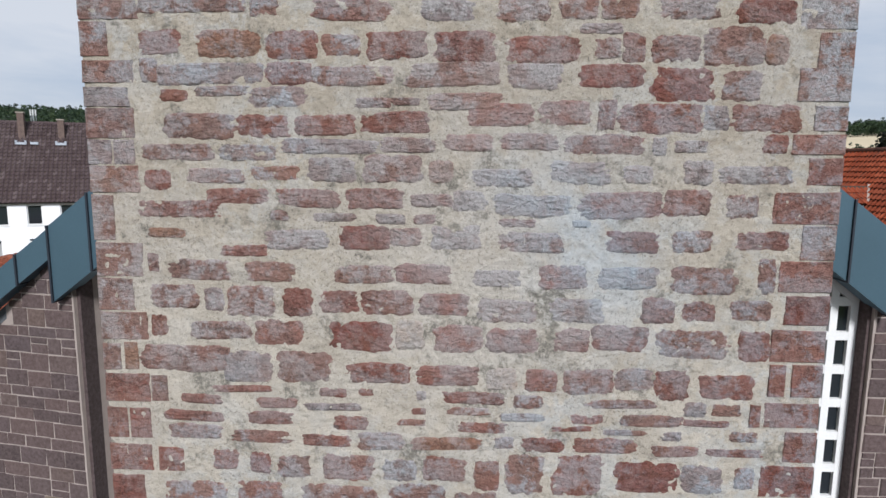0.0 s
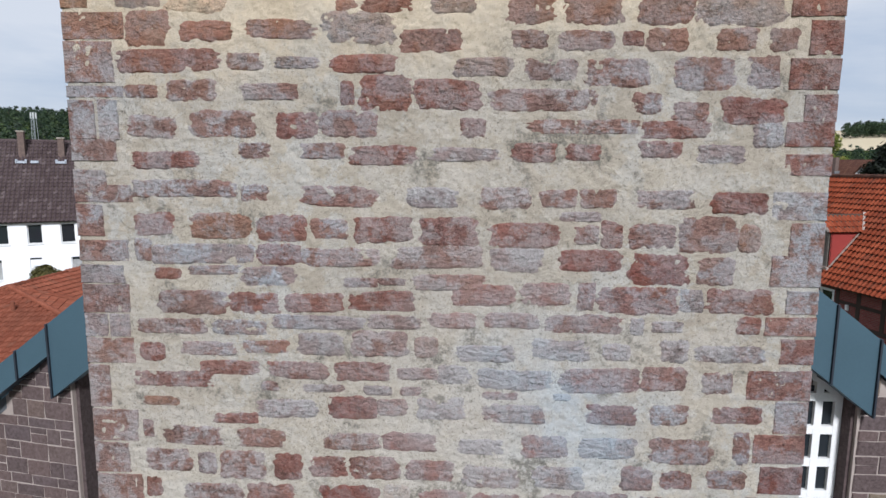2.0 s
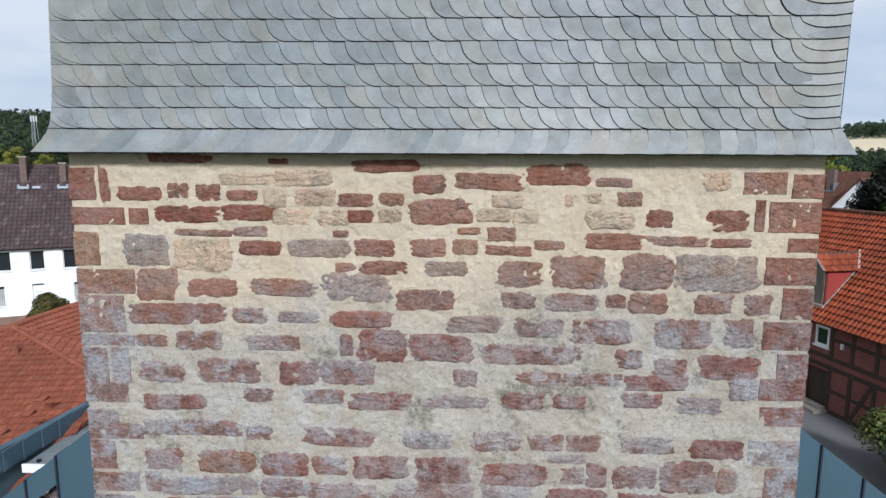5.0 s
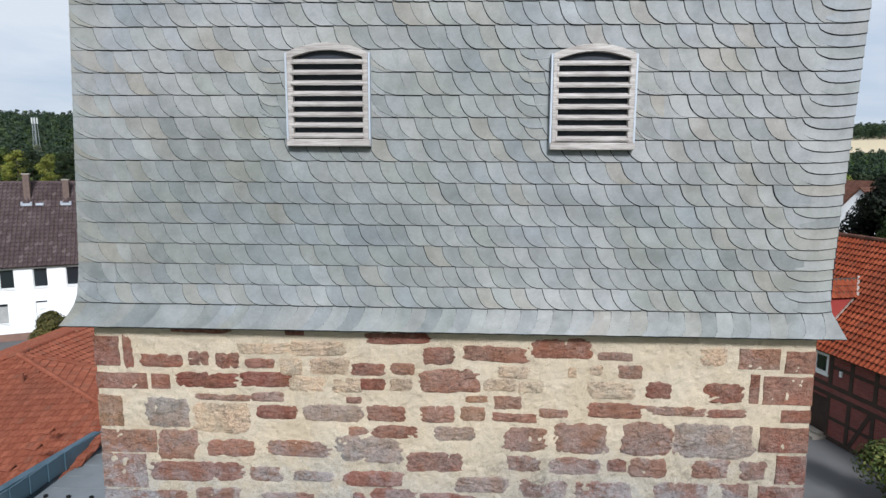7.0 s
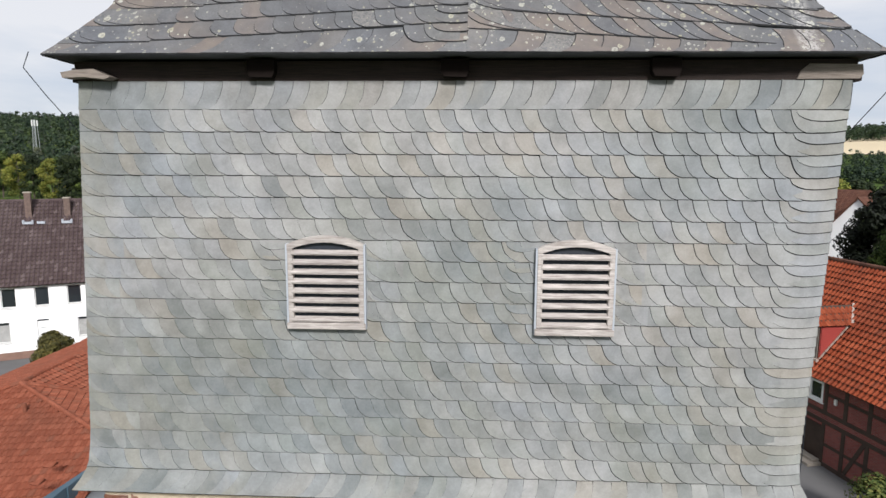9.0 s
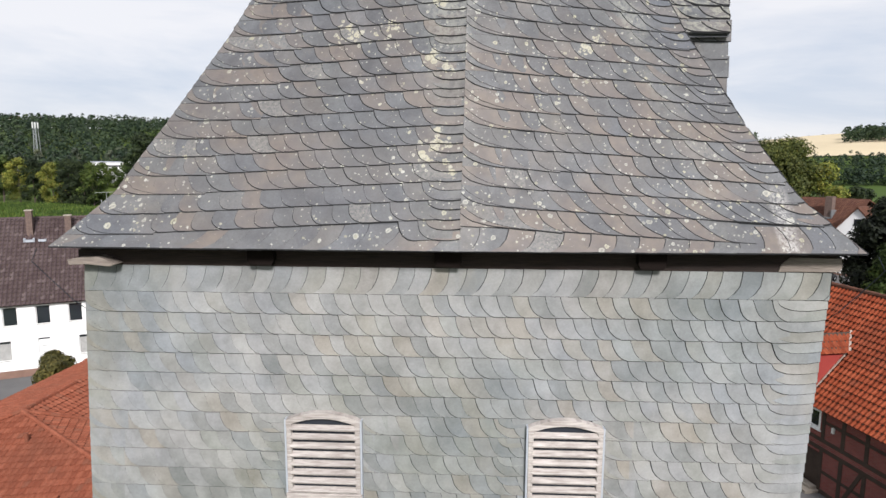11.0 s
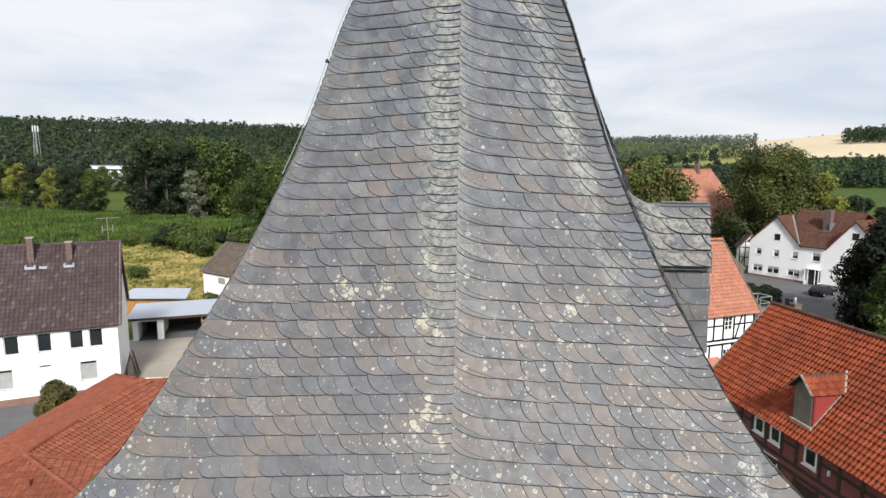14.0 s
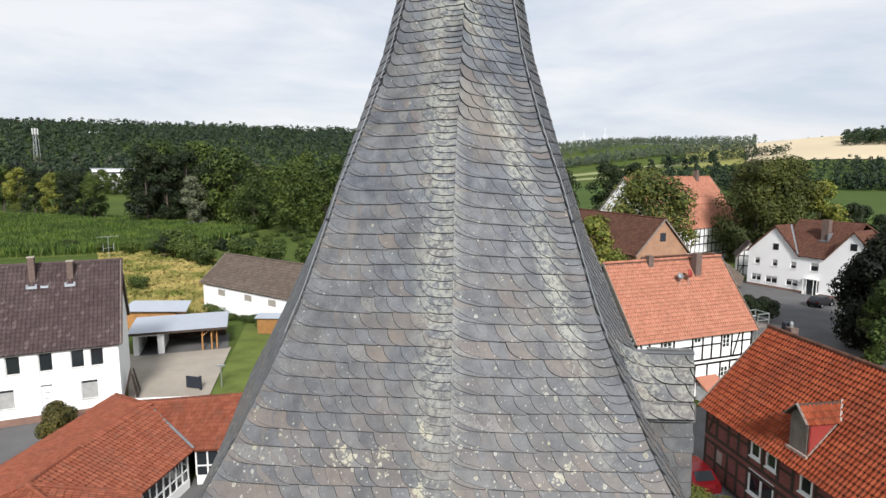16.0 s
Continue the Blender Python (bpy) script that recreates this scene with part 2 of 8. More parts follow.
        for x, y, z, r in ((-0.81, 4.83, 16.45, 0.17), (-0.47, 4.79, 16.46, 0.20), (-0.08, 4.82, 16.72, 0.10), (-0.10, 4.66, 16.26, 0.10), (0.0, 4.63, 16.17, 0.07), (-0.10, 4.41, 15.56, 0.20), (-0.05, 4.34, 15.38, 0.13), (1.07, 4.79, 16.33, 0.09), (1.2, 4.85, 16.42, 0.10), (2.41, 4.35, 15.26, 0.10), (-0.66, 4.67, 16.10, 0.07)):
            d = n.add("ShaderNodeVectorMath")
            d.operation = 'DISTANCE'
            n.link(n.pos, d.inputs[0])
            d.inputs[1].default_value = (x, y, z)
            near_by = n.add("ShaderNodeMapRange")
            n.link(d.outputs["Value"], near_by.inputs["Value"])
            near_by.inputs["From Min"].default_value, near_by.inputs["From Max"].default_value = r * 1.15, r * 0.55
            colony = sub(colony, near_by.outputs[0], 'MAXIMUM')
        colony = n.mix(1.0, colony, n.ramp(n.noise(5, 4), [(0.36, 0.2), (0.52, 1.0)]), 'MULTIPLY')
        for scale, big, part_of in ((8.0, 0.25, 0.62), (13.0, 0.27, 0.52), (21.0, 0.27, 0.42), (34.0, 0.26, 0.5)):
            v = n.add("ShaderNodeTexVoronoi", Scale=scale, Randomness=1.0)
            vv = n.add("ShaderNodeVectorMath")
            vv.operation = 'ADD'
            sc = n.add("ShaderNodeVectorMath")
            sc.operation = 'SCALE'
            sc.inputs["Scale"].default_value = 0.25 / scale
            n.link(n.noise(scale * 4, 3), sc.inputs[0])
            n.link(n.pos, vv.inputs[0])
            n.link(sc.outputs[0], vv.inputs[1])
            n.link(vv.outputs[0], v.inputs["Vector"])
            cs = n.t.nodes.new("ShaderNodeSeparateColor")
            n.link(v.outputs["Color"], cs.inputs[0])
            rad = sub(n.ramp(cs.outputs[0], [(part_of, 0.0), (part_of + 0.02, big * 0.35), (1.0, big)]), old, 'MULTIPLY')
            rad = sub(rad, sub(colony, n.ramp(cs.outputs[0], [(0.25, 0.0), (0.35, 0.3), (1.0, 0.48)]), 'MULTIPLY'), 'MAXIMUM')
            spot = sub(v.outputs["Distance"], rad, 'LESS_THAN')
            core = sub(v.outputs["Distance"], sub(rad, 0.62, 'MULTIPLY'), 'LESS_THAN')
            ring = sub(spot, sub(core, 0.45, 'MULTIPLY'), 'SUBTRACT')
            crust = n.mix(1.0, ring, n.ramp(n.noise(70, 4), [(0.32, 0.5), (0.48, 0.95)]), 'MULTIPLY')
            c = n.mix(crust, c, n.mix(n.mix(1.0, colony, 0.6, 'MULTIPLY'), n.ramp(cs.outputs[1], [(0.0, (0.28, 0.28, 0.24)), (0.55, (0.37, 0.37, 0.33)), (0.8, (0.33, 0.32, 0.24)), (1.0, (0.27, 0.26, 0.18))]), (0.37, 0.345, 0.245)))
        c = n.mix(n.mix(1.0, ribs, n.ramp(n.noise(17, 7, 0.8), [(0.46, 0.0), (0.53, 0.75)]), 'MULTIPLY'), c, (0.30, 0.305, 0.265))
        # a white streak that runs down to the eaves by the hip
        run = n.ramp(sub(sub(sub(sep.outputs[0], 2.45, 'SUBTRACT'), sub(n.noise(7, 4), 0.12, 'MULTIPLY'), 'ADD'), 0.06, 'SUBTRACT'), [(0.0, 1.0), (0.075, 0.0)])
        run = n.mix(1.0, run, n.ramp(sub(sub(2.45, sep.outputs[0], 'SUBTRACT'), 0.06, 'SUBTRACT'), [(0.0, 1.0), (0.05, 0.0)]), 'MULTIPLY')
        run = n.mix(1.0, run, n.ramp(sub(sub(sep.outputs[2], 14.8, 'SUBTRACT'), 1.0, 'MULTIPLY'), [(0.34, 1.0), (0.52, 0.0)]), 'MULTIPLY')
        run = n.mix(1.0, run, n.ramp(n.noise(40, 6, 0.8), [(0.44, 0.0), (0.54, 0.6)]), 'MULTIPLY')
        c = n.mix(run, c, (0.46, 0.45, 0.43))
        if crusted:
            c = n.mix(n.mix(1.0, n.ramp(n.noise(20, 7, 0.8), [(0.48, 0.0), (0.53, crusted)]), n.ramp(n.noise(3.5, 4), [(0.40, 0.1), (0.55, 1.0)]), 'MULTIPLY'), c, (0.24, 0.24, 0.205))
    n.colour(c)
    n.bump(n.mix(0.5, n.noise(24, 6, 0.65, (1, 1, 1.6)), n.noise(110, 3)), 0.35, 0.006)
    n.rough(n.ramp(n.noise(14, 4), [(0.3, 0.46), (0.7, 0.68)]))
    return n.m


def make_tiles(name, lo, hi, dirt, moss=0.3):
    n = Nodes(name, 0.85, 0.0, 0.15)
    base = n.ramp(n.piece(), [(0.0, lo), (0.5, tuple((a + b) / 2 for a, b in zip(lo, hi))), (0.92, hi), (0.94, tuple((a + b) / 2 for a, b in zip(hi, dirt)))])
    c = n.mix(n.ramp(n.noise(0.5, 5, 0.65), [(0.45, 0.0), (0.75, moss)]), base, dirt)
    c = n.mix(n.ramp(n.noise(14, 5, 0.7), [(0.4, 0.0), (0.66, 1.0)]), n.mix(1.0, c, 0.72, 'MULTIPLY'), c)
    n.colour(c)
    n.bump(n.noise(60, 4), 0.3, 0.01)
    return n.m


def make_leaf(name, lo, hi, tip):
    n = Nodes(name, 0.65, 0.0, 0.25)
    c = n.ramp(n.island(), [(0.0, lo), (0.6, hi), (1.0, tip)])
    c = n.mix(n.ramp(n.noise(0.35, 3), [(0.35, 0.0), (0.65, 1.0)]), n.mix(1.0, c, 0.65, 'MULTIPLY'), c)
    c = n.mix(n.ramp(n.noise(0.075, 3), [(0.38, 0.0), (0.62, 1.0)]), n.mix(1.0, c, (0.72, 0.76, 0.85), 'MULTIPLY'), n.mix(1.0, c, (1.38, 1.28, 1.12), 'MULTIPLY'))
    n.colour(c)
    thin = n.t.nodes.new("ShaderNodeBsdfTranslucent")
    n.link(c, thin.inputs["Color"])
    both = n.t.nodes.new("ShaderNodeMixShader")
    both.inputs[0].default_value = 0.16
    n.link(n.b.outputs[0], both.inputs[1])
    n.link(thin.outputs[0], both.inputs[2])
    n.link(both.outputs[0], n.t.nodes["Material Output"].inputs["Surface"])
    return n.m


def make_ground():
    n = Nodes("grassland", 0.95, 0.0, 0.05)
    c = n.ramp(n.noise(0.02, 6, 0.6), [(0.3, (0.044, 0.076, 0.018)), (0.5, (0.068, 0.10, 0.024)), (0.7, (0.11, 0.128, 0.036))])
    c = n.mix(0.5, c, n.ramp(n.noise(0.9, 7, 0.7), [(0.3, (0.036, 0.064, 0.015)), (0.7, (0.104, 0.128, 0.036))]))
    n.colour(c)
    n.bump(n.noise(3.0, 6, 0.7), 0.8, 0.15)
    return n.m


def make_wood(name, lo, hi, across=(1, 1, 12)):
    n = Nodes(name, 0.85)
    c = n.mix(n.ramp(n.noise(7, 7, 0.65, across), [(0.3, 0.0), (0.7, 1.0)]), lo, hi)
    c = n.mix(n.ramp(n.noise(1.5, 4), [(0.4, 0.0), (0.75, 0.5)]), c, tuple(v * 0.5 for v in lo))
    n.colour(c)
    n.bump(n.noise(9, 7, 0.7, across), 0.6, 0.01)
    return n.m


M_MORTAR = make_mortar()
M_STONES = {
    "r": make_stone("red_sandstone", [(0.198, 0.089, 0.068), (0.245, 0.121, 0.094), (0.213, 0.103, 0.084), (0.260, 0.144, 0.114)], 0.6),
    "d": make_stone("dark_red_sandstone", [(0.165, 0.058, 0.043), (0.206, 0.081, 0.060), (0.184, 0.071, 0.059)], 0.35),
    "v": make_stone("violet_sandstone", [(0.221, 0.134, 0.110), (0.258, 0.159, 0.128), (0.218, 0.141, 0.122), (0.276, 0.169, 0.134)], 0.95),
    "g": make_stone("grey_sandstone", [(0.268, 0.220, 0.202), (0.295, 0.259, 0.248), (0.259, 0.232, 0.229)], 1.0),
    "o": make_stone("ochre_sandstone", [(0.265, 0.147, 0.099), (0.298, 0.186, 0.128)], 0.5),
    "p": make_stone("pale_sandstone", [(0.492, 0.430, 0.355), (0.444, 0.397, 0.341)], 0.6),
}
M_SLATE_WALL = make_slate("wall_slate", [(0.204, 0.214, 0.211), (0.275, 0.274, 0.263), (0.235, 0.245, 0.248), (0.317, 0.313, 0.297), (0.275, 0.281, 0.285), (0.292, 0.268, 0.231), (0.261, 0.268, 0.248), (0.348, 0.343, 0.331)], False, (0.318, 0.298, 0.251))
M_SLATE_ROOF = make_slate("roof_slate", [(0.082, 0.087, 0.100), (0.108, 0.114, 0.124), (0.092, 0.102, 0.120), (0.124, 0.133, 0.142), (0.105, 0.111, 0.120), (0.126, 0.123, 0.120), (0.111, 0.121, 0.137), (0.092, 0.101, 0.113), (0.121, 0.114, 0.118)], True)
M_SLATE_CRUST = make_slate("crusted_slate", [(0.086, 0.090, 0.094), (0.115, 0.119, 0.119), (0.101, 0.104, 0.108)], True, crusted=0.9)
# near-black slate edges: the shade in the gaps between slates, painted on
M_RIM_SHADE = plain("slate_rim_shade", (0.022, 0.023, 0.025), 0.9)
M_RIM_SHADE_OLD = plain("old_slate_rim_shade", (0.036, 0.037, 0.039), 0.9)
M_UNDER = plain("slate_bed", (0.115, 0.12, 0.128), 0.9)
M_ZINC = plain("blue_grey_sheet_metal", (0.078, 0.133, 0.170), 0.42, 0.35, 0.10, 0.8, 0.0, 60)
M_LEAD = plain("dull_sheet_metal", (0.216, 0.232, 0.240), 0.5, 0.4, 0.15, 1.5)
M_SEAM = plain("dark_parts_and_louvre_shade", (0.02, 0.025, 0.035), 0.6)
M_WHITE = plain("white_render", (0.869, 0.869, 0.864), 0.9, 0, 0.05, 0.6, 0.2, 60)
M_WHITE_PAINT = plain("white_paint", (0.78, 0.78, 0.76), 0.55, 0, 0.08, 3.0)
M_OLD_PAINT = make_wood("weathered_pale_paint", (0.264, 0.231, 0.209), (0.638, 0.594, 0.561), (1, 1, 14))
M_DARK_WOOD = make_wood("dark_oak", (0.035, 0.024, 0.018), (0.075, 0.05, 0.036))
# red-brown eaves timber, its colour darkened for the shade it stands in
M_BEAM = make_wood("shaded_red_brown_timber", (0.013, 0.009, 0.008), (0.038, 0.024, 0.019), (0.7, 8, 14))
M_GREY_WOOD = make_wood("silvered_timber", (0.136, 0.115, 0.098), (0.289, 0.246, 0.212), (1, 1, 14))
M_RAW_WOOD = make_wood("new_timber", (0.30, 0.14, 0.045), (0.45, 0.24, 0.085))
M_BLACK = plain("black_timber_and_joist_shade", (0.012, 0.009, 0.008), 0.92)
M_GLASS = Nodes("window_glass", 0.06, 0.0, 0.6).colour((0.018, 0.022, 0.026)).m
M_PALE_BLIND = plain("pale_blind", (0.330, 0.330, 0.318), 0.8)
M_TILE_RED = make_tiles("red_clay_tiles", (0.228, 0.045, 0.018), (0.337, 0.081, 0.036), (0.101, 0.034, 0.022), 0.5)
M_TILE_ORANGE = make_tiles("orange_clay_tiles", (0.404, 0.168, 0.107), (0.499, 0.224, 0.150), (0.292, 0.138, 0.090), 0.3)
M_TILE_HALL = make_tiles("terracotta_tiles", (0.222, 0.065, 0.036), (0.303, 0.100, 0.058), (0.148, 0.063, 0.041), 0.45)
M_TILE_BROWN = make_tiles("weathered_brown_tiles", (0.076, 0.053, 0.054), (0.105, 0.076, 0.076), (0.176, 0.138, 0.136), 0.4)
M_TILE_BARN = make_tiles("old_brown_tiles", (0.111, 0.085, 0.068), (0.163, 0.130, 0.104), (0.089, 0.074, 0.059), 0.4)
M_TILE_RUST = make_tiles("rust_brown_tiles", (0.096, 0.043, 0.030), (0.155, 0.073, 0.049), (0.074, 0.044, 0.036), 0.4)
def make_brick(name, lo, hi, joint, axis=0):
    """Brickwork too far off for single bricks: courses, joints, and bricks of many shades."""
    n = Nodes(name, 0.9)
    tc = n.t.nodes.new("ShaderNodeTexCoord").outputs["Object"]
    sp = n.t.nodes.new("ShaderNodeSeparateXYZ")
    n.link(tc, sp.inputs[0])
    cb = n.t.nodes.new("ShaderNodeCombineXYZ")
    add = n.t.nodes.new("ShaderNodeMath")
    add.operation = 'ADD'
    n.link(sp.outputs[0], add.inputs[0])
    n.link(sp.outputs[1], add.inputs[1])
    n.link(add.outputs[0], cb.inputs[0])
    n.link(sp.outputs[2], cb.inputs[1])
    br = n.add("ShaderNodeTexBrick", Scale=1.0)
    n.link(cb.outputs[0], br.inputs["Vector"])
    br.inputs["Color1"].default_value, br.inputs["Color2"].default_value, br.inputs["Mortar"].default_value = (*lo, 1), (*hi, 1), (*joint, 1)
    br.inputs["Mortar Size"].default_value = 0.013
    br.inputs["Brick Width"].default_value, br.inputs["Row Height"].default_value = 0.25, 0.077
    c = n.mix(n.ramp(n.noise(2.0, 5), [(0.35, 0.75), (0.7, 1.0)]), (0.05, 0.015, 0.013), br.outputs["Color"])
    n.colour(c)
    return n.m


M_BRICK = make_brick("red_brick", (0.190, 0.034, 0.028), (0.270, 0.060, 0.046), (0.20, 0.12, 0.105))
M_BRICK_ORANGE = plain("orange_brick", (0.344, 0.204, 0.132), 0.9, 0, 0.25, 1.0, 0.4, 30)
M_PALE_JOINT = plain("pale_joint", (0.368, 0.312, 0.280), 0.95, 0, 0.2, 4.0, 0.3, 60)
M_BRICK_JOINT = plain("brick_joint", (0.36, 0.29, 0.25), 0.95)
M_RED_PAINT = plain("dark_red_boards", (0.26, 0.035, 0.028), 0.7, 0, 0.12)
M_CHIM = plain("chimney_brick", (0.15, 0.11, 0.095), 0.95, 0, 0.4, 6.0, 0.5, 25)
M_ASPHALT = plain("asphalt", (0.132, 0.130, 0.130), 0.95, 0, 0.25, 0.35, 0.5, 30)
M_CONCRETE = plain("concrete_yard", (0.336, 0.300, 0.252), 0.95, 0, 0.18, 0.4, 0.3, 25)
M_PAVE = plain("plinth_stone", (0.216, 0.136, 0.108), 0.95, 0, 0.3, 1.0, 0.4, 20)
M_LAWN = plain("lawn", (0.116, 0.148, 0.040), 0.95, 0, 0.45, 0.35, 0.6, 5)
M_MEADOW = Nodes("dry_meadow", 0.95, 0.0, 0.05)
M_MEADOW = M_MEADOW.colour(M_MEADOW.mix(M_MEADOW.ramp(M_MEADOW.noise(0.16, 6, 0.65), [(0.38, 0.0), (0.62, 1.0)]), (0.12, 0.145, 0.033), (0.42, 0.34, 0.13))).bump(M_MEADOW.noise(4, 5), 0.8, 0.1).m
M_GROUND = make_ground()
M_LEAF = make_leaf("green_leaves", (0.026, 0.047, 0.010), (0.059, 0.096, 0.019), (0.112, 0.149, 0.036))
M_LEAF_DARK = make_leaf("dark_leaves", (0.008, 0.017, 0.006), (0.019, 0.033, 0.011), (0.035, 0.050, 0.017))
M_LEAF_CHESTNUT = make_leaf("chestnut_leaves", (0.030, 0.043, 0.009), (0.063, 0.081, 0.018), (0.118, 0.127, 0.034))
M_LEAF_BUSH = make_leaf("brown_green_leaves", (0.050, 0.050, 0.012), (0.096, 0.087, 0.022), (0.174, 0.143, 0.040))
M_LEAF_YEW = make_leaf("yew_leaves", (0.004, 0.007, 0.003), (0.008, 0.013, 0.005), (0.015, 0.022, 0.006))
M_LEAF_YELLOW = make_leaf("yellow_green_leaves", (0.094, 0.128, 0.020), (0.187, 0.213, 0.041), (0.308, 0.287, 0.061))
M_LEAF_GREY = make_leaf("grey_willow_leaves", (0.072, 0.093, 0.060), (0.122, 0.146, 0.097), (0.194, 0.214, 0.153))
M_LEAF_AUTUMN = make_leaf("olive_hedge_leaves", (0.046, 0.077, 0.017), (0.109, 0.134, 0.031), (0.206, 0.196, 0.047))
# paled and greyed: the haze over the furthest hills is put into the leaf colour
M_LEAF_HAZED = make_leaf("hazed_far_leaves", (0.095, 0.126, 0.090), (0.114, 0.148, 0.102), (0.144, 0.175, 0.125))
# wood leaves with a bluish tint of haze mixed into their colours
M_WOOD_DARK = make_leaf("dark_wood_leaves", (0.024, 0.045, 0.026), (0.032, 0.057, 0.031), (0.042, 0.068, 0.035))
M_WOOD_GREEN = make_leaf("green_wood_leaves", (0.034, 0.058, 0.027), (0.044, 0.072, 0.033), (0.057, 0.086, 0.038))
M_WOOD_GREY = make_leaf("willow_wood_leaves", (0.041, 0.057, 0.040), (0.051, 0.070, 0.048), (0.065, 0.084, 0.062))
M_CORN = make_leaf("maize_leaves", (0.033, 0.071, 0.013), (0.071, 0.125, 0.022), (0.123, 0.166, 0.040))
M_BARK = make_wood("bark", (0.05, 0.04, 0.032), (0.11, 0.09, 0.07), (6, 6, 1))
M_STRIP = plain("pale_green_field", (0.248, 0.269, 0.130), 0.95, 0, 0.12, 0.015, 0, 0.5)
M_STRAW = plain("stubble_field", (0.533, 0.450, 0.310), 0.95, 0, 0.10, 0.012, 0, 0.6)
M_PASTURE = plain("pasture", (0.240, 0.240, 0.080), 0.95, 0, 0.2, 0.015, 0, 0.5)
M_CROP = plain("green_crop", (0.061, 0.095, 0.026), 0.95, 0, 0.15, 0.02, 0, 0.8)
M_STEEL = plain("galvanised_steel", (0.42, 0.44, 0.45), 0.4, 0.7, 0.1)
M_CAR_BLACK = plain("black_car_paint", (0.010, 0.010, 0.012), 0.35, 0.0, 0.05)
M_CAR_RED = plain("red_car_paint", (0.111, 0.006, 0.008), 0.2, 0.1, 0.05)
M_RUBBER = plain("rubber", (0.015, 0.015, 0.015), 0.9)
M_ROOFSHEET = plain("pale_roof_sheet", (0.416, 0.448, 0.496), 0.5, 0.2, 0.08, 0.8)

# ---- building helpers ----
class Mesh:
    """Collects vertices and faces, and becomes one mesh."""
    def __init__(self):
        self.v, self.f, self.slot = [], [], []

    def poly(self, pts):
        k = len(self.v)
        self.v.extend([tuple(p) for p in pts])
        self.f.append(tuple(range(k, k + len(pts))))
        return self

    def box(self, x0, x1, y0, y1, z0, z1):
        k = len(self.v)
        self.v += [(x0, y0, z0), (x1, y0, z0), (x1, y1, z0), (x0, y1, z0), (x0, y0, z1), (x1, y0, z1), (x1, y1, z1), (x0, y1, z1)]
        for q in ((0, 3, 2, 1), (4, 5, 6, 7), (0, 1, 5, 4), (1, 2, 6, 5), (2, 3, 7, 6), (3, 0, 4, 7)):
            self.f.append(tuple(k + i for i in q))
        return self

    def bar(self, a, b, w, d, up=(0, 0, 1)):
        """A square bar from a to b, w wide and d deep."""
        a, b = Vector(a), Vector(b)
        t = (b - a).normalized()
        s = t.cross(Vector(up))
        s = s.normalized() if s.length > 1e-4 else Vector((1, 0, 0))
        n = s.cross(t)
        k = len(self.v)
        for p in (a, b):
            for i, j in ((-1, -1), (1, -1), (1, 1), (-1, 1)):
                self.v.append(tuple(p + s * (i * w / 2) + n * (j * d / 2)))
        for q in ((0, 1, 2, 3), (7, 6, 5, 4), (0, 4, 5, 1), (1, 5, 6, 2), (2, 6, 7, 3), (3, 7, 4, 0)):
            self.f.append(tuple(k + i for i in q))
        return self

    def tube(self, pts, radii, sides=8):
        """A tube along points, with a radius at each."""
        k = len(self.v)
        pts = [Vector(p) for p in pts]
        for i, p in enumerate(pts):
            t = (pts[min(i + 1, len(pts) - 1)] - pts[max(i - 1, 0)]).normalized()
            s = t.cross(Vector((0.31, 0.91, 0.2))).normalized()
            n = t.cross(s)
            r = radii[i] if isinstance(radii, (list, tuple)) else radii
            for j in range(sides):
                a = 2 * math.pi * j / sides
                self.v.append(tuple(p + (s * math.cos(a) + n * math.sin(a)) * r))
        for i in range(len(pts) - 1):
            for j in range(sides):
                self.f.append((k + i * sides + j, k + i * sides + (j + 1) % sides, k + (i + 1) * sides + (j + 1) % sides, k + (i + 1) * sides + j))
        self.f.append(tuple(k + j for j in reversed(range(sides))))
        self.f.append(tuple(k + (len(pts) - 1) * sides + j for j in range(sides)))
        return self

    def slab(self, pts, thick):
        """A flat polygon given a thickness against its normal."""
        p = [Vector(q) for q in pts]
        n = (p[1] - p[0]).cross(p[2] - p[0]).normalized()
        lo = [q - n * thick for q in p]
        self.poly(p)
        self.poly(list(reversed(lo)))
        for i in range(len(p)):
            j = (i + 1) % len(p)
            self.poly((p[j], p[i], lo[i], lo[j]))
        return self

    def data(self, name):
        me = bpy.data.meshes.new(name)
        me.from_pydata(self.v, [], self.f)
        if self.slot:
            me.polygons.foreach_set("material_index", self.slot)
        me.update()
        return me


def part(name, mesh, material, parent=None, label="", kind="", smooth=False, bevel=0.0):
    me = mesh if isinstance(mesh, bpy.types.Mesh) else mesh.data(name)
    if not me.materials:
        me.materials.append(material)
    if smooth:
        me.polygons.foreach_set("use_smooth", [True] * len(me.polygons))
    ob = new(name, me)
    if parent:
        ob.parent = parent
    if bevel:
        b = ob.modifiers.new("bevel", 'BEVEL')
        b.width, b.segments, b.limit_method = bevel, 2, 'ANGLE'
    return tagged(ob, label, "", "", kind)


def thing(name, label, category, m=None, group="", kind=""):
    ob = new(name)
    ob.empty_display_size = 0.3
    if m is not None:
        ob.matrix_basis = m
    return tagged(ob, label, category, group, kind)


def structure(name, mesh, material, label, category, smooth=False):
    return tagged(part(name, mesh, material, None, "", "", smooth), label, category, "", "structure")


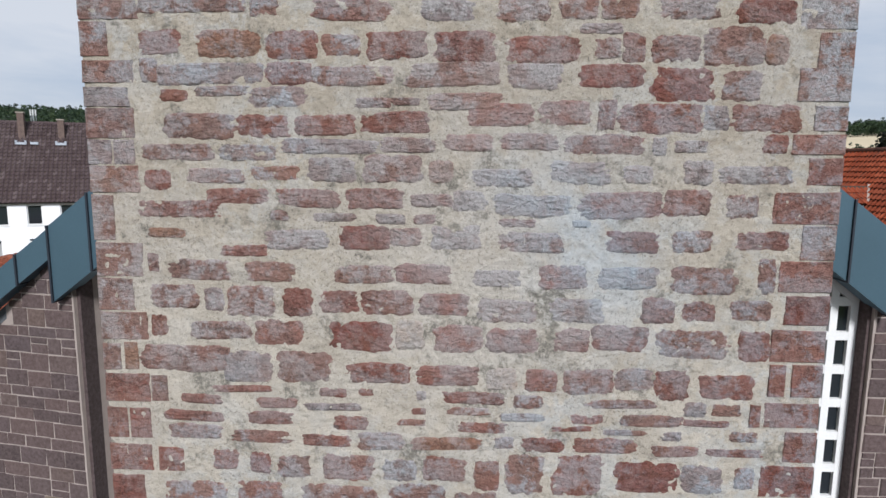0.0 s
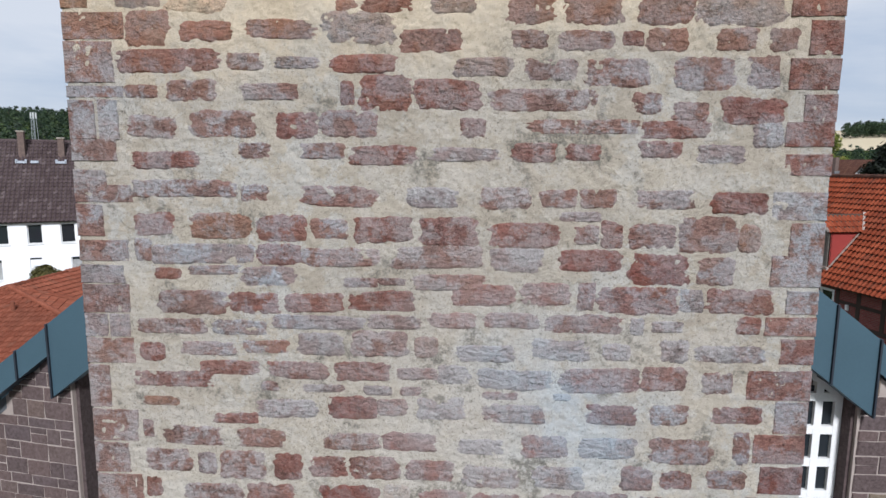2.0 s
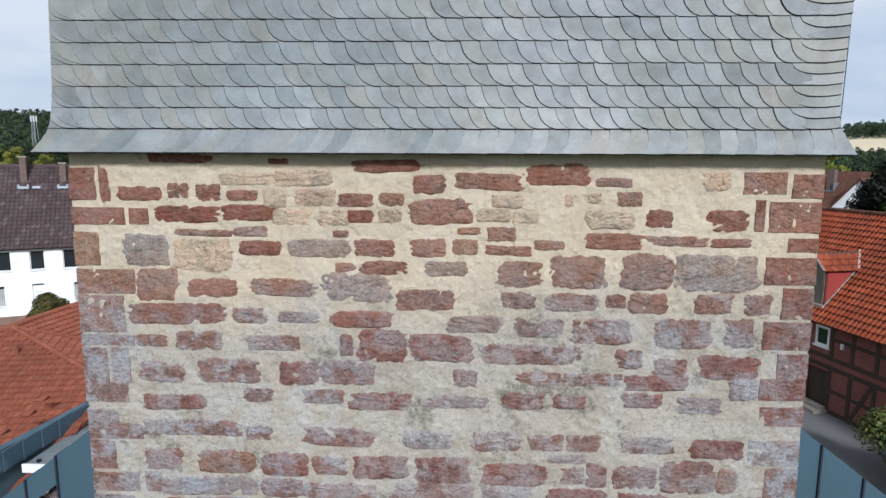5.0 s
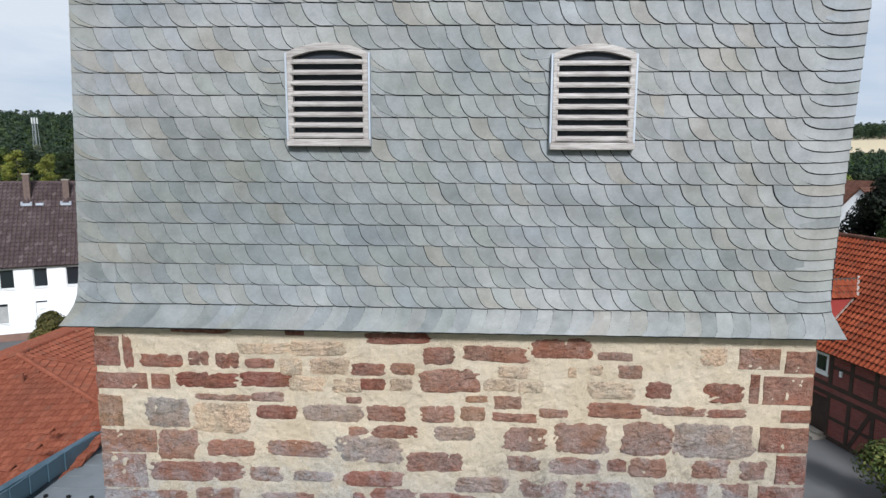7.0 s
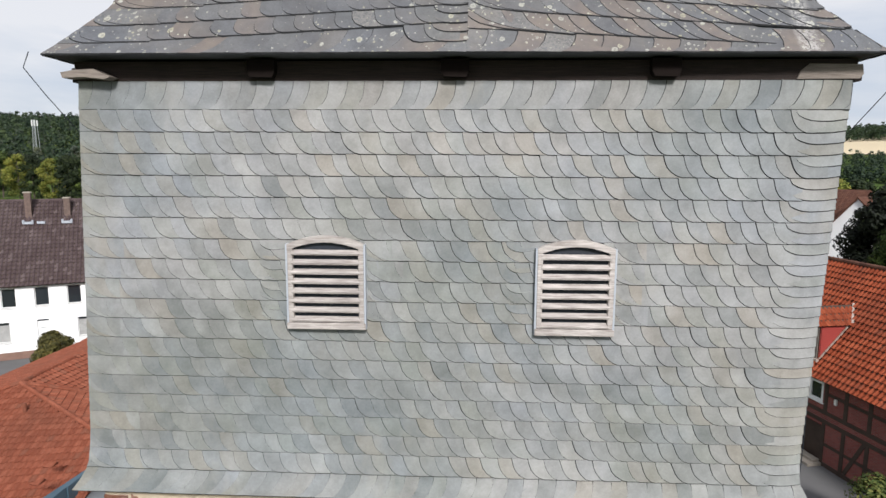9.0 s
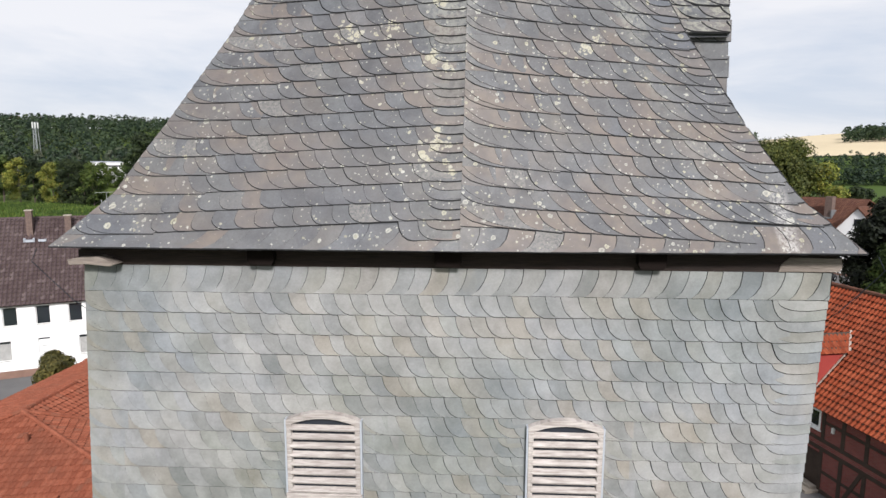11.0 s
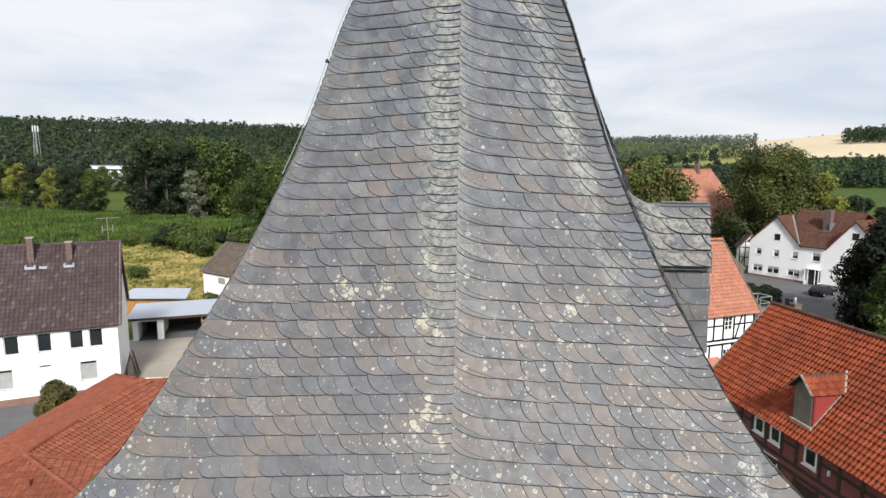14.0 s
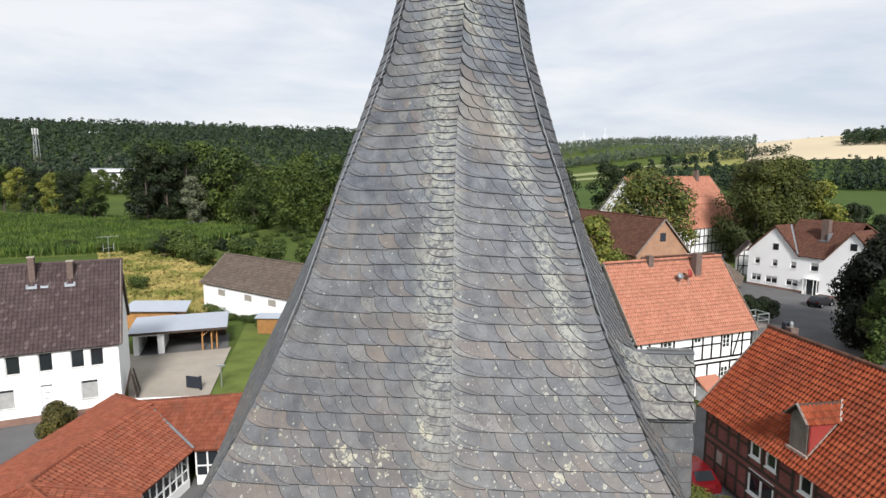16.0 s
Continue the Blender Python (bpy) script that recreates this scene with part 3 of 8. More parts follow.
def pierced(L, z0, z1, thick, holes):
    """A wall slab along x from 0 to L, its outer face at y = 0, with rectangular holes (x0, z0, x1, z1) through it."""
    m = Mesh()
    xs = sorted({0.0, L, *[h[0] for h in holes], *[h[2] for h in holes]})
    zs = sorted({z0, z1, *[h[1] for h in holes], *[h[3] for h in holes]})
    xs, zs = [x for x in xs if 0 <= x <= L], [z for z in zs if z0 <= z <= z1]
    nx, nz = len(xs) - 1, len(zs) - 1
    solid = {(i, k) for i in range(nx) for k in range(nz) if not any(h[0] < (xs[i] + xs[i + 1]) / 2 < h[2] and h[1] < (zs[k] + zs[k + 1]) / 2 < h[3] for h in holes)}
    at = {}

    def vert(i, k, back):
        if (i, k, back) not in at:
            at[(i, k, back)] = len(m.v)
            m.v.append((xs[i], thick * back, zs[k]))
        return at[(i, k, back)]

    for i, k in sorted(solid):
        m.f.append((vert(i, k, 0), vert(i + 1, k, 0), vert(i + 1, k + 1, 0), vert(i, k + 1, 0)))
        m.f.append((vert(i, k + 1, 1), vert(i + 1, k + 1, 1), vert(i + 1, k, 1), vert(i, k, 1)))
        for (p, q), (e, f), (g, h) in (((-1, 0), (i, k + 1), (i, k)), ((1, 0), (i + 1, k), (i + 1, k + 1)), ((0, -1), (i, k), (i + 1, k)), ((0, 1), (i + 1, k + 1), (i, k + 1))):
            if (i + p, k + q) not in solid:
                m.f.append((vert(e, f, 0), vert(e, f, 1), vert(g, h, 1), vert(g, h, 0)))
    return m


def window(parent, x0, z0, x1, z1, frame_mat, muntin=(1, 1), depth=0.10, pane_mat=None, sill=True, bar=0.06, y=0.0, name="window"):
    """A framed window set into a hole of a wall whose outer face is y: frame, panes and sill."""
    m = Mesh()
    yf = y + depth
    m.box(x0, x0 + bar, yf - 0.03, yf + 0.05, z0, z1).box(x1 - bar, x1, yf - 0.03, yf + 0.05, z0, z1)
    m.box(x0 + bar, x1 - bar, yf - 0.03, yf + 0.05, z0, z0 + bar).box(x0 + bar, x1 - bar, yf - 0.03, yf + 0.05, z1 - bar, z1)
    nx, nz = muntin
    for i in range(1, nx):
        x = x0 + (x1 - x0) * i / nx
        m.box(x - bar * 0.6, x + bar * 0.6, yf - 0.025, yf + 0.04, z0 + bar, z1 - bar)
    for i in range(1, nz):
        z = z0 + (z1 - z0) * i / nz
        m.box(x0 + bar, x1 - bar, yf - 0.022, yf + 0.038, z - bar * 0.35, z + bar * 0.35)
    w = part(name, m, frame_mat, parent)
    part("pane", Mesh().box(x0 + bar * 0.5, x1 - bar * 0.5, yf + 0.012, yf + 0.03, z0 + bar * 0.5, z1 - bar * 0.5), pane_mat or M_GLASS, w)
    if sill:
        part("sill", Mesh().box(x0 - 0.06, x1 + 0.06, y - 0.07, yf - 0.03, z0 - 0.07, z0), frame_mat, w)
    return w


def inside(poly, x, y):
    hit = False
    for (x0, y0), (x1, y1) in zip(poly, poly[1:] + poly[:1]):
        if (y0 > y) != (y1 > y) and x < (x1 - x0) * (y - y0) / (y1 - y0) + x0:
            hit = not hit
    return hit


def tiled(m, origin, along, up, poly, row=0.34, col=0.22, amp=0.03, lift=0.035, seed=1, jitter=0.006):
    """Pantiles over a flat slope: rows that overlap, each tile a shallow S. poly: the slope's outline in metres along and up."""
    rng = random.Random(seed)
    o, a, b = Vector(origin), Vector(along).normalized(), Vector(up).normalized()
    n = a.cross(b).normalized()
    s0, s1 = min(p[0] for p in poly), max(p[0] for p in poly)
    v0, v1 = min(p[1] for p in poly), max(p[1] for p in poly)
    prof = ((0.0, 0.25), (0.22, -0.55), (0.5, -0.35), (0.72, 0.9), (0.9, 0.95), (1.06, 0.2))
    for i in range(int((v1 - v0) / row) + 1):
        v = v0 + i * row
        for j in range(int((s1 - s0) / col) + 1):
            s = s0 + j * col
            if not inside(poly, s + col / 2, v + row / 2):
                continue
            k = len(m.v)
            d = rng.uniform(-jitter, jitter)
            for w, h, drop in ((v - 0.03, lift + d, 0), (v + row, 0.004 + d * 0.3, 0), (v - 0.03, lift + d - 0.028, 1)):
                for x, z in prof:
                    m.v.append(tuple(o + a * (s + x * col) + b * w + n * (h + z * amp)))
            c = len(prof)
            for q in range(c - 1):
                m.f.append((k + q, k + q + 1, k + c + q + 1, k + c + q))
                m.f.append((k + 2 * c + q, k + 2 * c + q + 1, k + q + 1, k + q))
    return m


def gable_roof(parent, L, D, ze, zr, mat, over=0.35, verge=0.25, seed=1, row=0.34, col=0.22, ridge_at=0.5, under=None, verge_mat=None, lift=0.04, amp=0.03, ridge_mat=None):
    """A saddle roof over 0..L by 0..D: boarding, tiles on both slopes, ridge tiles and verge boards."""
    yr = D * ridge_at
    slope = (zr - ze) / yr
    slope_b = (zr - ze) / (D - yr)
    f0, b0 = (-over, ze - over * slope), (D + over, ze - over * slope_b)
    deck = Mesh()
    deck.slab([(-verge, f0[0], f0[1]), (L + verge, f0[0], f0[1]), (L + verge, yr, zr), (-verge, yr, zr)], 0.12)
    deck.slab([(L + verge, b0[0], b0[1]), (-verge, b0[0], b0[1]), (-verge, yr + 0.002, zr), (L + verge, yr + 0.002, zr)], 0.12)
    roof = part("roof", deck, under or M_DARK_WOOD, parent)
    m = Mesh()
    wf, wb = math.hypot(yr + over, zr - f0[1]), math.hypot(D + over - yr, zr - b0[1])
    full = L + 2 * verge
    tiled(m, (-verge, f0[0], f0[1]), (1, 0, 0), (0, yr + over, zr - f0[1]), [(0, 0), (full, 0), (full, wf - 0.02), (0, wf - 0.02)], row, col, amp, seed=seed, lift=lift)
    tiled(m, (L + verge, b0[0], b0[1]), (-1, 0, 0), (0, yr - D - over, zr - b0[1]), [(0, 0), (full, 0), (full, wb - 0.02), (0, wb - 0.02)], row, col, amp, seed=seed + 1, lift=lift)
    part("roof_tiles", m, mat, roof, "", "stuff")
    r = Mesh()
    n = int(full / 0.36)
    for i in range(n):
        x = -verge + i * full / n
        r.tube([(x, yr, zr + 0.03), (x + full / n + 0.03, yr, zr + 0.015)], [0.125, 0.11], 8)
    part("ridge_tiles", r, ridge_mat or mat, roof, "", "stuff")
    for x in (-verge, L + verge):
        b = Mesh()
        b.bar((x, f0[0], f0[1] - 0.02), (x, yr, zr - 0.02), 0.06, 0.2).bar((x, b0[0], b0[1] - 0.02), (x, yr, zr - 0.02), 0.06, 0.2)
        part("verge_board", b, verge_mat or M_GREY_WOOD, roof)
    return roof


def gable_end(L_at, D, ze, zr, thick, ridge_at=0.5):
    """The triangle of wall over an eave line, at x = L_at inwards (thick may be negative)."""
    m = Mesh()
    a, b = (L_at, L_at + thick) if thick > 0 else (L_at + thick, L_at)
    m.v += [(a, 0, ze), (a, D, ze), (a, D * ridge_at, zr - 0.13), (b, 0, ze), (b, D, ze), (b, D * ridge_at, zr - 0.13)]
    m.f += [(0, 2, 1), (3, 4, 5), (0, 1, 4, 3), (1, 2, 5, 4), (2, 0, 3, 5)]
    return m


def chimney(parent, x, y, z0, z1, w, d, mat=None, cap=True):
    c = part("chimney", Mesh().box(x - w / 2, x + w / 2, y - d / 2, y + d / 2, z0, z1), mat or M_CHIM, parent, bevel=0.01)
    if cap:
        part("cap", Mesh().box(x - w / 2 - 0.05, x + w / 2 + 0.05, y - d / 2 - 0.05, y + d / 2 + 0.05, z1, z1 + 0.09), M_CONCRETE, c)
    return c


# ---- the land ----
def smooth(a, b, x):
    t = min(max((x - a) / (b - a), 0.0), 1.0)
    return t * t * (3 - 2 * t)


def land(x, y):
    """Height of the land: a flat valley floor, a wooded ridge to the north-west, farmed hills to the north-east."""
    r, az = math.hypot(x, y), math.degrees(math.atan2(x, y))
    if y < 0:
        az = 180.0
    west = smooth(6, -10, az) * smooth(-120, -70, az)
    h = west * 60 * smooth(330, 900, r)
    east = smooth(2, 22, az) * smooth(120, 70, az)
    h += east * (60 * smooth(520, 1250, r) + 16 * smooth(18, 34, az) * smooth(430, 760, r))
    h += smooth(-14, 4, az) * smooth(26, 8, az) * 58 * smooth(700, 1600, r)
    h += 5.0 * smooth(300, 700, r) * noise.noise((x / 260, y / 260, 3.1)) + 9 * smooth(500, 1200, r) * noise.noise((x / 520, y / 520, 7.7))
    return h


def terrain():
    m = Mesh()
    rings = [0, 30, 60, 100, 150, 200, 260, 320, 380, 440, 500, 560, 620, 690, 760, 830, 900, 980, 1080, 1200, 1350, 1600, 2000, 2600, 3400, 4600]
    seg = 180
    m.v.append((0, 20, -0.06))
    for r in rings[1:]:
        for j in range(seg):
            a = 2 * math.pi * j / seg
            x, y = r * math.sin(a), 20 + r * math.cos(a)
            m.v.append((x, y, land(x, y) - 0.06))
    for j in range(seg):
        m.f.append((0, 1 + (j + 1) % seg, 1 + j))
    for i in range(len(rings) - 2):
        for j in range(seg):
            a, b = 1 + i * seg + j, 1 + i * seg + (j + 1) % seg
            m.f.append((a, b, b + seg, a + seg))
    return structure("ground", m, M_GROUND, "green grassland of a broad valley and its hills", "ground", True)


def patch(name, corners, material, label, category, lift=0.0, step=None):
    """A field or paved area that lies on the land."""
    m = Mesh()
    (ax, ay), (bx, by), (cx, cy), (dx, dy) = corners
    n = step or 1
    for i in range(n + 1):
        for j in range(n + 1):
            u, v = i / n, j / n
            x = (ax * (1 - u) + bx * u) * (1 - v) + (dx * (1 - u) + cx * u) * v
            y = (ay * (1 - u) + by * u) * (1 - v) + (dy * (1 - u) + cy * u) * v
            m.v.append((x, y, land(x, y) + lift))
    for i in range(n):
        for j in range(n):
            a = i * (n + 1) + j
            m.f.append((a, a + n + 1, a + n + 2, a + 1))
    return structure(name, m, material, label, category, True)


terrain()

# ---- church tower ----
TX0, TX1, TY0, TY1 = -2.84, 2.63, 4.33, 9.55      # the stone shaft
Z_STONE, Z_SLATE = 11.50, 14.66    # tops of the masonry and of the slated storey
tower = thing("church_tower", "old sandstone church tower with slate-hung belfry and slate spire", "church tower")


def stone_variant(seed, n=40):
    """One rubble stone, 1 by 1, with uneven rounded outline and a rough, slightly domed face; -y is its face."""
    rng = random.Random(seed)
    m = Mesh()
    ring = []
    wave = [rng.uniform(-0.09, 0.045) for _ in range(9)]
    for i in range(n):
        a = 2 * math.pi * (i + 0.5) / n
        c, s = math.cos(a), math.sin(a)
        k = 1 / max((abs(c) ** 7 + abs(s) ** 7) ** (1 / 7), 1e-6)
        f = 9 * i / n
        slow = wave[int(f) % 9] * (1 - f % 1) + wave[(int(f) + 1) % 9] * (f % 1)
        k *= 1 + slow + rng.uniform(-0.07, 0.05)
        ring.append((0.5 * c * k, 0.5 * s * k))
    for sc, y in ((1.12, 0.004), (1.0, -0.0115), (0.86, -0.0170)):
        for x, z in ring:
            m.v.append((x * sc, y + rng.uniform(-0.0015, 0.0015), z * sc))
    half = n // 2
    for x, z in ring[::2]:
        m.v.append((x * 0.45, -0.020 + rng.uniform(-0.005, 0.004), z * 0.45))
    for r in range(2):
        for i in range(n):
            j = (i + 1) % n
            m.f.append((r * n + i, r * n + j, (r + 1) * n + j, (r + 1) * n + i))
    for i in range(half):
        a, b, c = 2 * n + 2 * i, 2 * n + 2 * i + 1, 2 * n + (2 * i + 2) % n
        p, q = 3 * n + i, 3 * n + (i + 1) % half
        m.f += [(a, b, p), (b, q, p), (b, c, q)]
    m.f.append(tuple(3 * n + i for i in range(half)))
    return m


def quoin_variant(seed):
    """A dressed corner block: straight sides, softened arrises, lightly tooled face."""
    rng = random.Random(seed)
    m = Mesh()
    r = lambda: rng.uniform(-0.012, 0.012)
    outer = [(-0.5 + r(), -0.5 + r()), (r(), -0.5 + r()), (0.5 + r(), -0.5 + r()), (0.5 + r(), r()), (0.5 + r(), 0.5 + r()), (r(), 0.5 + r()), (-0.5 + r(), 0.5 + r()), (-0.5 + r(), r())]
    for sc, y in ((1.0, 0.008), (1.0, -0.010), (0.965, -0.0165)):
        for x, z in outer:
            m.v.append((x * sc, y + rng.uniform(-0.002, 0.002), z * sc))
    for k in range(2):
        for i in range(8):
            j = (i + 1) % 8
            m.f.append((k * 8 + i, k * 8 + j, (k + 1) * 8 + j, (k + 1) * 8 + i))
    m.f.append(tuple(range(16, 24)))
    return m


# the mortar body of the shaft; the stones stand in it
body = Mesh()
body.box(TX0, TX1, TY0, TY1, 0.0, Z_STONE)
masonry = part("masonry", body, M_MORTAR, tower, "sandstone rubble in pale lime mortar")

def ripple(rng, w, h, cell, grid):
    """Smooth random relief over a face, w by h metres, with one random value to a cell, between -1 and 1."""
    nx, nz = int(w / cell) + 3, int(h / cell) + 3
    v = rng.uniform(-1, 1, (nz, nx))
    gz, gx = np.meshgrid(np.arange(0, h, grid) / cell, np.arange(0, w, grid) / cell, indexing="ij")
    iz, ix = gz.astype(int), gx.astype(int)
    fz, fx = gz - iz, gx - ix
    fz, fx = fz * fz * (3 - 2 * fz), fx * fx * (3 - 2 * fx)
    return (v[iz, ix] * (1 - fx) + v[iz, ix + 1] * fx) * (1 - fz) + (v[iz + 1, ix] * (1 - fx) + v[iz + 1, ix + 1] * fx) * fz


def mortar_face():
    """The roughly struck mortar of the front: it rises and falls, and laps raggedly over the stones' edges."""
    grid, z0 = 0.0125, 5.2
    w, h = TX1 - TX0 + grid / 2, Z_STONE - z0 + grid / 2
    rng = np.random.default_rng(11)
    rise = 0.0
    for cell, amp in ((0.45, 0.0022), (0.16, 0.0030), (0.075, 0.0042), (0.035, 0.0052), (0.017, 0.0032)):
        rise = rise + amp * ripple(rng, w, h, cell, grid)
    nz, nx = rise.shape
    gz, gx = np.meshgrid(np.arange(nz) * grid + z0, np.arange(nx) * grid + TX0, indexing="ij")
    side = np.clip(np.minimum(gx - TX0, TX1 - gx) / 0.08, 0, 1)
    y = TY0 - 0.003 - (0.009 + rise) * side
    m = Mesh()
    m.v = np.stack((gx, y, gz), -1).reshape(-1, 3).tolist()
    k = (np.arange(nz - 1)[:, None] * nx + np.arange(nx - 1)[None, :]).reshape(-1)
    m.f = np.stack((k, k + 1, k + nx + 1, k + nx), -1).tolist()
    part("mortar_face", m, M_MORTAR, masonry, "gritty pale lime mortar lapping over the stones", smooth=True)


mortar_face()
STONES = [stone_variant(100 + i) for i in range(22)]
ROUGH = [stone_variant(140 + i, 12) for i in range(8)]
QUOINS = [quoin_variant(200 + i) for i in range(5)]
_rng = random.Random(5)
_shared = {}
stone_rest = {}
_laid = [0]


def lay(x, z, w, h, tone, face=0):
    """Sets one stone: x and z of its middle on the front, its size, and its tone (q before it: a dressed corner block)."""
    quoin = tone[0] == "q"
    key = tone[-1]
    bank = QUOINS if quoin else STONES
    if not quoin and (face or z < 5.4):
        bank = ROUGH
    k = _rng.randrange(len(bank))
    if quoin:
        if x - w / 2 < TX0 + 0.14:
            x, w = (x + w / 2 + TX0 - 0.008) / 2, x + w / 2 - TX0 + 0.008
        if x + w / 2 > TX1 - 0.14:
            x, w = (x - w / 2 + TX1 + 0.008) / 2, TX1 + 0.008 - x + w / 2
        sx, sz = w, h
    else:
        sx, sz = w * 1.07 * _rng.choice((-1, 1)), h * 1.10 * _rng.choice((-1, 1))
    spin = (Matrix.Translation((0, 0, 0)), pose(TX1 - 0.002, 4.33, 0, 0, 0, 90), pose(0, TY1 - 0.002, 0, 0, 0, 180), pose(TX0 + 0.002, 4.33, 0, 0, 0, -90))[face]
    mt = spin @ pose(x, TY0 - 0.002 if face == 0 else 0, z, 0, _rng.uniform(-2, 2) * (0 if quoin else 1), 0) @ Matrix.Diagonal((sx, 1.0, sz, 1))
    if face == 0 and _laid[0] < 300 and z > 5.4:
        if (quoin, key, k) not in _shared:
            me = bank[k].data("quoin" if quoin else "stone")
            me.materials.append(M_STONES[key])
            _shared[(quoin, key, k)] = me
        ob = part("quoin" if quoin else "stone", _shared[(quoin, key, k)], None, masonry)
        ob.matrix_basis = mt
        _laid[0] += 1
    else:
        m = stone_rest.setdefault(key, Mesh())
        n = len(m.v)
        m.v += [tuple(mt @ Vector(v)) for v in bank[k].v]
        m.f += [tuple(n + i for i in q) for q in bank[k].f]


def course(*stones):
    for q in stones:
        lay(*q)


# the front as it was built, from the eaves down
course((-1.99, 11.43, 0.47, 0.07, "d"), (-1.26, 11.41, 0.14, 0.04, "d"), (-0.46, 11.38, 0.45, 0.08, "d"), (-2.72, 11.24, 0.15, 0.24, "qr"), (-2.58, 11.24, 0.07, 0.25, "r"), (-1.50, 11.28, 0.39, 0.08, "p"), (-1.09, 11.29, 0.40, 0.11, "p"), (-0.15, 11.25, 0.22, 0.13, "r"), (0.27, 11.27, 0.47, 0.11, "r"))
course((0.76, 11.32, 0.43, 0.14, "r"), (1.18, 11.27, 0.24, 0.06, "v"), (1.89, 11.28, 0.19, 0.13, "p"), (2.23, 11.27, 0.30, 0.16, "qv"), (2.53, 11.25, 0.22, 0.17, "qr"))
course((-2.31, 11.17, 0.32, 0.10, "r"), (-2.02, 11.19, 0.16, 0.11, "r"), (-1.79, 11.18, 0.18, 0.12, "r"), (-1.54, 11.16, 0.21, 0.07, "r"), (-1.29, 11.14, 0.17, 0.13, "p"), (-0.99, 11.15, 0.30, 0.12, "p"), (-0.69, 11.13, 0.25, 0.09, "r"), (-0.43, 11.14, 0.17, 0.09, "v"), (0.42, 11.13, 0.23, 0.09, "p"))
course((0.86, 11.14, 0.06, 0.08, "p"), (1.04, 11.16, 0.09, 0.07, "p"), (1.29, 11.15, 0.17, 0.10, "v"))
course((-2.62, 11.00, 0.37, 0.13, "qr"), (-2.33, 11.00, 0.15, 0.12, "qr"), (-1.96, 11.02, 0.48, 0.12, "d"), (-1.50, 11.03, 0.37, 0.11, "d"), (-1.17, 11.00, 0.27, 0.11, "p"), (-0.86, 11.00, 0.22, 0.11, "p"), (-0.66, 11.01, 0.18, 0.09, "d"), (-0.44, 11.01, 0.18, 0.09, "p"), (-0.07, 11.05, 0.43, 0.17, "r"))
course((0.32, 11.03, 0.23, 0.09, "p"), (0.55, 11.01, 0.19, 0.08, "p"), (1.16, 11.00, 0.32, 0.12, "p"), (1.50, 11.01, 0.19, 0.12, "d"), (1.99, 11.00, 0.27, 0.15, "r"), (2.21, 11.04, 0.07, 0.23, "qr"), (2.46, 11.03, 0.37, 0.22, "qr"))
course((-1.84, 10.88, 0.43, 0.05, "v"), (-1.48, 10.89, 0.24, 0.07, "v"), (-0.81, 10.88, 0.12, 0.05, "r"), (0.14, 10.91, 0.16, 0.05, "o"), (0.38, 10.89, 0.20, 0.10, "v"), (1.65, 10.85, 0.43, 0.07, "v"), (2.02, 10.84, 0.28, 0.06, "r"), (1.19, 10.84, 0.41, 0.11, "r"), (2.53, 10.83, 0.23, 0.10, "qr"))
course((-2.72, 10.75, 0.14, 0.26, "qo"))
course((-2.29, 10.74, 0.35, 0.22, "g"), (-1.85, 10.71, 0.45, 0.23, "p"), (-1.41, 10.77, 0.30, 0.11, "d"), (-0.97, 10.77, 0.43, 0.13, "g"), (-0.56, 10.78, 0.29, 0.12, "r"), (-0.16, 10.78, 0.28, 0.13, "r"), (0.11, 10.79, 0.18, 0.11, "o"), (0.43, 10.77, 0.32, 0.07, "r"), (0.73, 10.81, 0.21, 0.07, "v"))
course((-0.78, 10.63, 0.15, 0.07, "v"), (-0.48, 10.63, 0.36, 0.10, "r"), (-0.03, 10.63, 0.29, 0.11, "g"), (0.51, 10.59, 0.33, 0.18, "v"), (0.94, 10.62, 0.39, 0.23, "v"), (1.44, 10.62, 0.37, 0.25, "v"), (1.93, 10.62, 0.55, 0.25, "g"), (2.46, 10.64, 0.37, 0.20, "qr"))
course((-2.60, 10.50, 0.42, 0.19, "qv"), (-2.22, 10.48, 0.30, 0.23, "v"), (-1.79, 10.46, 0.35, 0.13, "r"), (-1.25, 10.47, 0.46, 0.13, "v"), (-0.69, 10.48, 0.49, 0.20, "g"), (-0.18, 10.39, 0.41, 0.15, "r"), (0.51, 10.40, 0.24, 0.12, "v"), (0.90, 10.39, 0.37, 0.13, "v"), (1.22, 10.40, 0.14, 0.09, "r"))
course((1.46, 10.39, 0.26, 0.15, "v"), (1.93, 10.39, 0.26, 0.14, "v"), (2.25, 10.39, 0.19, 0.14, "v"), (2.53, 10.40, 0.23, 0.23, "qr"))
course((-2.65, 10.25, 0.33, 0.29, "qv"), (-2.08, 10.26, 0.69, 0.16, "r"), (-1.52, 10.25, 0.25, 0.11, "v"), (-1.14, 10.24, 0.31, 0.08, "g"), (-0.67, 10.23, 0.44, 0.12, "r"), (0.19, 10.21, 0.38, 0.12, "g"), (0.66, 10.19, 0.33, 0.14, "v"), (1.12, 10.17, 0.42, 0.18, "v"), (1.73, 10.16, 0.39, 0.21, "v"))
course((2.12, 10.17, 0.21, 0.20, "v"), (2.47, 10.16, 0.35, 0.21, "qr"))
